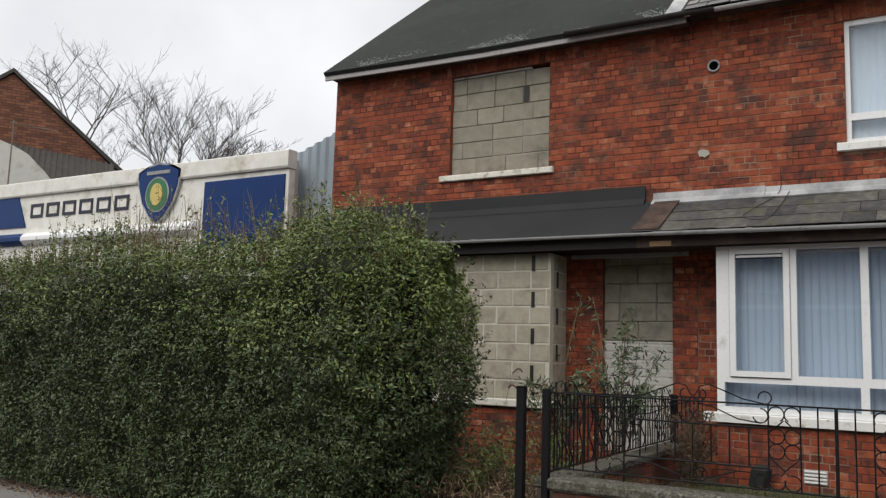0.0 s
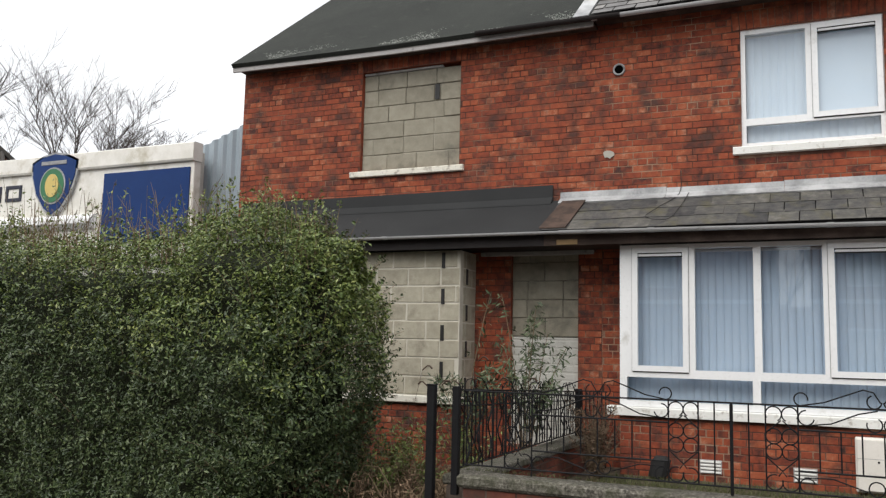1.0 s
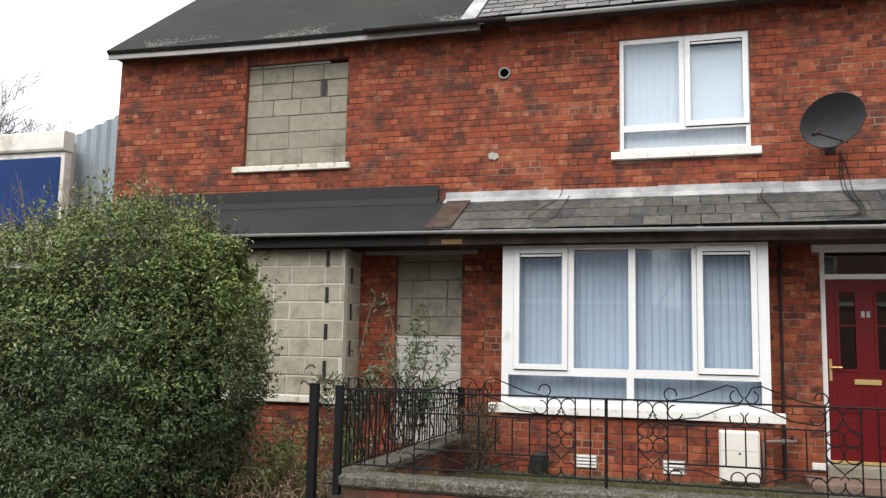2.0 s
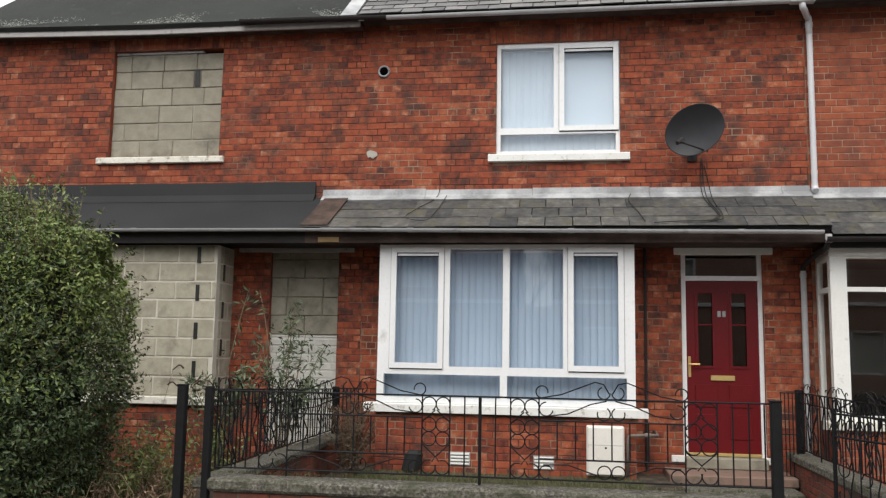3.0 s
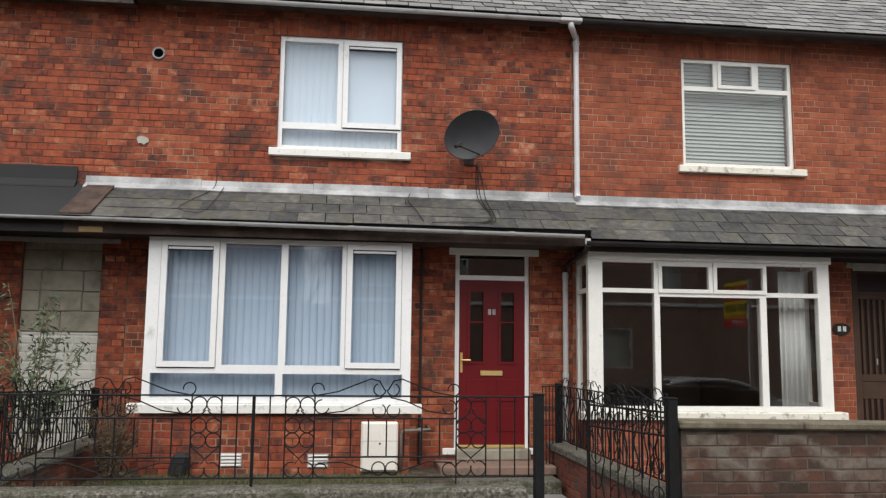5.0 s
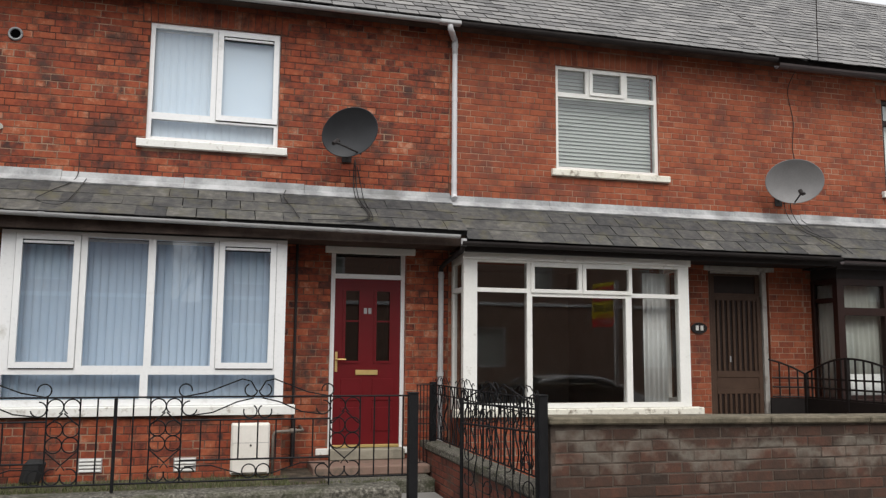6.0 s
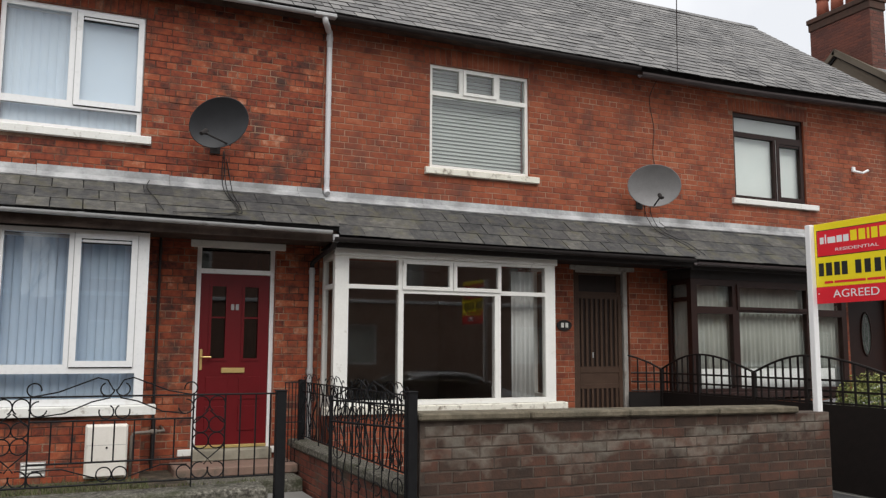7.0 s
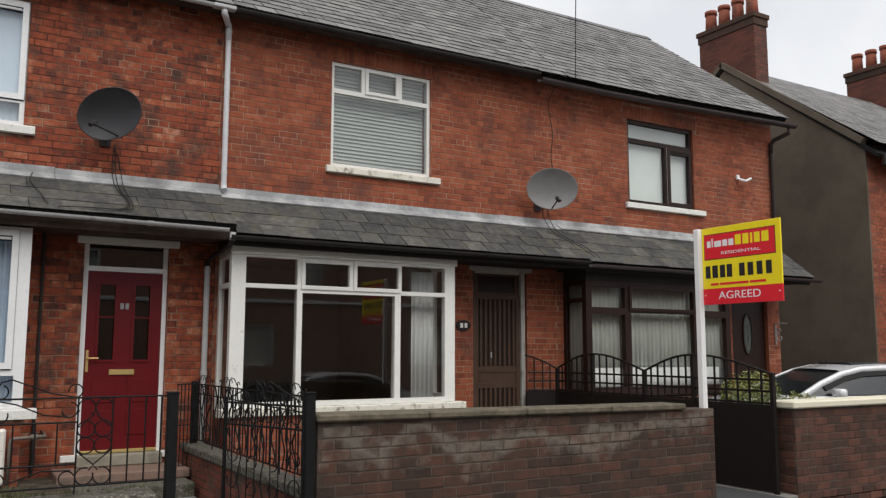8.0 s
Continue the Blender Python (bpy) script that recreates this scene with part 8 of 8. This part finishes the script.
def clump(name, label, c, rx, ry, rz, count, seed):
    """A clipped rounded bush: leaves all through a lumpy dome, golden on top."""
    r = random.Random(seed)
    th = thing(name, label, "shrub", "golden shrubs", at=(c[0], c[1], 0.05))
    gold, green = ([], []), ([], [])
    while len(gold[0]) + len(green[0]) < count:
        d = Vector((r.gauss(0, 1), r.gauss(0, 1), r.gauss(0, 1))).normalized()
        q = (r.random() ** 0.22) * (0.9 + 0.22 * noise.noise(d * 2.6 + Vector((seed, 0, 0))))
        p = Vector((c[0] + d.x * rx * q, c[1] + d.y * ry * q, c[2] + d.z * rz * q))
        if p.z < 0.08:
            continue
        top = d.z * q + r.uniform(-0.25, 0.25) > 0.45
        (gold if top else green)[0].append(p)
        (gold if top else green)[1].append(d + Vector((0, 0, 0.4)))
    bm = bmesh.new()
    for k in range(16):
        a = r.uniform(0, 6.28)
        tube(bm, [(c[0] + 0.05 * math.cos(a), c[1] + 0.05 * math.sin(a), 0.04), (c[0] + rx * 0.3 * math.cos(a), c[1] + ry * 0.3 * math.sin(a), c[2] * 0.6), (c[0] + rx * 0.7 * math.cos(a), c[1] + ry * 0.7 * math.sin(a), c[2] + rz * 0.4)], 0.008, 4, 0.003)
    under(tagged(part("twiggy_growth", bm, M["twig"]), kind="stuff"), th)
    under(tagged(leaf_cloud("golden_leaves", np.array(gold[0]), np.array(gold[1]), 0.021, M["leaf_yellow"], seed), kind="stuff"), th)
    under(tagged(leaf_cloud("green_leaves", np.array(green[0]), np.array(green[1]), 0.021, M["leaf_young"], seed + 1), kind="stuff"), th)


clump("golden_shrub", "dense yellow-green variegated shrub behind the lattice fence", (8.28, 6.85, 0.80), 0.48, 0.42, 0.56, 9000, 34)
clump("golden_shrub", "low yellow-green variegated shrub beside the garden wall", (8.75, 6.58, 0.62), 0.42, 0.32, 0.50, 6000, 35)
shrub("weeds", "green weeds among brown litter at the gate", (-3.15, 6.5, 0.08), 0.32, 0.3, 22, 40, 0.018, "grass", 36, thin=0.003)
for k in range(10):
    shrub("bramble", "tangled brown bramble and dead grass", (-4.5 + 0.17 * k, 6.5 + 0.5 * (k % 4), 0.08), 0.40, 0.45, 26, 18, 0.016, "dead_leaf", 40 + k, 1.6, thin=0.004)
for k in range(6):
    shrub("bramble", "green weeds under the hedge end", (-4.6 + 0.25 * k, 7.0 + 0.5 * (k % 3), 0.08), 0.85, 0.4, 22, 34, 0.02, "leaf_young", 50 + k, 1.3, thin=0.004)


rc = random.Random(77)
for k in range(5):
    ox, oy = -4.35 + 0.32 * k, 6.45 + 0.35 * (k % 3)
    canes = thing("bramble", "dry brown bramble canes arching over dead leaves", "shrub", "bramble canes", at=(ox, oy, 0.08))
    for q in range(11):
        a, reach, h = rc.uniform(0, 2 * math.pi), rc.uniform(0.25, 0.7), rc.uniform(0.15, 0.5)
        bm = bmesh.new()
        tube(bm, [(ox + reach * f * math.cos(a) + 0.05 * math.sin(7 * f + q), oy + reach * f * math.sin(a), 0.08 + h * math.sin(math.pi * min(1.0, f * 0.9 + 0.05)) ) for f in (0, 0.2, 0.4, 0.6, 0.8, 1.0)], 0.005, 5, 0.003)
        under(part("cane", bm, M["twig"]), canes)


def blades(name, label, x0, x1, y0, y1, z, count, height, mat, seed):
    r = np.random.default_rng(seed)
    p = np.stack([r.uniform(x0, x1, count), r.uniform(y0, y1, count), np.full(count, z)], 1)
    h = height * r.uniform(0.4, 1.2, count)
    lean = r.normal(size=(count, 2)) * 0.35
    w = np.stack([np.cos(r.uniform(0, 6.28, count)), np.sin(r.uniform(0, 6.28, count)), np.zeros(count)], 1) * 0.004
    tip = p + np.stack([lean[:, 0] * h, lean[:, 1] * h, h], 1)
    v = np.stack([p - w, p + w, tip], 1).reshape(-1, 3)
    f = np.arange(count * 3).reshape(-1, 3)
    ob = mesh_object(name, v.tolist(), f.tolist(), M[mat])
    return tagged(ob, label, "grass", kind="stuff")


blades("grass", "rough green grass behind the railings", -2.3, 0.8, 6.3, 9.4, 0.22, 11000, 0.075, "grass", 61)
blades("grass", "dry grass and litter in the derelict garden", -5.5, -2.9, 6.0, 9.4, 0.08, 9000, 0.12, "dead_leaf", 62)
blades("moss", "moss and weeds along the low wall", -2.6, 1.25, 6.10, 6.18, 0.645, 700, 0.025, "grass", 63)
r = np.random.default_rng(64)
lit = np.stack([r.uniform(-5.5, -2.9, 5000), r.uniform(5.8, 9.3, 5000), r.uniform(0.085, 0.14, 5000)], 1)
tagged(leaf_cloud("leaf_litter", lit, np.tile([0, 0, 1.0], (5000, 1)), 0.025, M["dead_leaf"], 65), "dead brown leaves on bare soil", "litter", kind="stuff")
lit = np.stack([r.uniform(-11, -3.4, 2500), r.normal(5.5, 0.12, 2500), r.uniform(0.003, 0.02, 2500)], 1)
tagged(leaf_cloud("leaf_litter", lit, np.tile([0, 0, 1.0], (2500, 1)), 0.02, M["dead_leaf"], 66), "dead leaves along the foot of the hedge", "litter", kind="stuff")
bm = bmesh.new()
v, f = chamfered((-1.79, 9.30, 0.22), (-1.60, 9.5, 0.47), 0.065)
add(bm, [Vector(p) + Vector((0.02 * math.sin(p[2] * 19), 0.02 * math.sin(p[2] * 13), 0)) for p in v], f)
tagged(part("rubbish_bag", bm, M["rubber"]), "dark rubbish bag against the bay wall", "bag")


for x, y, a, col in ((-3.55, 6.35, 0.5, "board_white"), (-3.2, 6.75, 1.3, "upvc"), (-3.75, 6.6, 2.2, "cream_plastic")):
    bm = bmesh.new()
    for k in range(3):
        v, f = chamfered((-0.07, -0.035, 0), (0.07, 0.035, 0.012 + 0.01 * k), 0.005)
        add(bm, [Vector((p[0] * math.cos(a + k) - p[1] * math.sin(a + k) + x + 0.02 * k, p[0] * math.sin(a + k) + p[1] * math.cos(a + k) + y, p[2] + 0.1 + 0.004 * k + 0.02 * math.sin(9 * p[0]))) for p in v], f)
    tagged(part("crumpled_wrapper", bm, M[col]), "crumpled pale wrapper lying on the dead leaves", "litter", "litter")


def bare_tree(label, base, trunk, crown, seed, lean=0.0, spread=0.55, limbs=5, split=(5, 4, 3)):
    """A tall stem that forks into limbs, branches and fine bare twigs."""
    r = random.Random(seed)
    th = thing("tree", label, "tree", "bare trees", at=base)
    bm_trunk, bm_twigs = bmesh.new(), bmesh.new()

    def grow(p, d, length, rad, level):
        pts, q = [p], p
        for k in range(5):
            d = (d + Vector((r.uniform(-1, 1), r.uniform(-1, 1), r.uniform(-0.4, 0.8))) * 0.11).normalized()
            q = q + d * length / 5
            pts.append(q)
        tube(bm_trunk if level == 0 else bm_twigs, pts, max(rad, 0.0065), 5 if level < 1 else 3, max(rad * 0.4, 0.0035), caps=False)
        if level == 3:
            return
        for k in range(split[level]):
            f = r.uniform(0.22, 1.0)
            i = min(int(f * 5), 4)
            a = r.uniform(0, 2 * math.pi)
            side = Vector((math.cos(a), math.sin(a), 0.15))
            grow(pts[i].lerp(pts[i + 1], f * 5 - i), (d * 0.75 + side * spread).normalized(), length * r.uniform(0.38, 0.62), rad * r.uniform(0.4, 0.55), level + 1)

    b = Vector(base)
    fork = b + Vector((0, 0, trunk))
    tube(bm_trunk, [b, b + Vector((0.1, 0, trunk * 0.5)), fork], crown * 0.018, 8, crown * 0.013, caps=False)
    for k in range(limbs):
        a = 2 * math.pi * (k + r.uniform(-0.3, 0.3)) / limbs
        out = Vector((math.cos(a) * spread * 0.8 + lean, math.sin(a) * spread * 0.8, 1.0)).normalized()
        grow(fork - Vector((0, 0, r.uniform(0, 0.25) * crown)), out, crown * r.uniform(0.62, 0.95), crown * 0.0095, 0)
    under(part("trunk", bm_trunk, M["bark"]), th)
    under(tagged(part("twigs", bm_twigs, M["bark"]), kind="stuff"), th)
    return th


bare_tree("bare winter tree with open limbs behind the showroom", (-37.1, 26.0, -0.35), 11.8, 4.9, 5, 0.0, 0.8, 4, (6, 5, 4))
bare_tree("slender bare winter tree behind the showroom", (-25.5, 22.0, -0.35), 7.4, 4.2, 9, -0.08, 0.5, 4, (8, 6, 4))
bare_tree("bare winter tree spreading sideways behind the showroom", (-24.1, 21.5, -0.35), 7.3, 3.4, 14, 0.95, 0.5, 4, (7, 6, 4))
bare_tree("bare winter tree spreading sideways behind the showroom", (-22.6, 21.6, -0.35), 7.2, 2.7, 19, 1.0, 0.6, 4, (6, 5, 4))
bare_tree("small bare winter tree behind the brick building", (-32.0, 24.0, -0.35), 9.0, 2.6, 17, 0.0, 0.7, 4, (5, 4, 3))
bare_tree("bare winter tree behind the brick building", (-44.5, 26.0, -0.35), 11.5, 5.2, 23, 0.1, 0.7, 3, (4, 3, 3))

bare_tree("bare winter tree in the gap across the street", (-1.6, -17.5, -0.35), 4.0, 4.2, 41, 0.05, 0.6, 5, (6, 5, 4))

# television aerial on the building beyond the showroom
aerial = thing("television_aerial", "grey television aerial on a thin mast", "aerial", at=(-24.79, 15.0, 6.5))
under(part("mast", rod((-24.79, 15.0, -0.35), (-24.75, 15.0, 8.3), 0.025), M["rust"]), aerial)
under(part("boom", rod((-24.8, 15.0, 8.2), (-22.6, 15.0, 7.7), 0.018), M["rust"]), aerial)
for k in range(14):
    f = k / 13
    x, z = -24.6 + 1.95 * f, 8.155 - 0.44 * f
    under(part("element", rod((x, 14.85, z), (x, 15.15, z), 0.012), M["rust"]), aerial)

# lichen along the lower edge of the felted roof
r = np.random.default_rng(70)
n = 2600
s = np.abs(r.normal(0, 0.16, n)) + 0.02
x = r.uniform(-8.2, -2.7, n)
keep = np.array([noise.noise(Vector((a * 1.1, b * 2.0, 3.0))) > 0.02 for a, b in zip(x, s)])
x, s = x[keep], s[keep]
lich = np.stack([x, EAVE_Y - 0.05 + s * math.cos(SLOPE) - 0.004, EAVE_Z - 0.04 + s * math.sin(SLOPE) + 0.005 + np.array([sway(a) for a in x]) * (1 - s / 4.4)], 1)
under(tagged(leaf_cloud("lichen", lich, np.tile([0, -6.0, 7.5], (len(lich), 1)), 0.014, M["moss"], 71, 0.05), kind="stuff"), house_a)

lay_all()
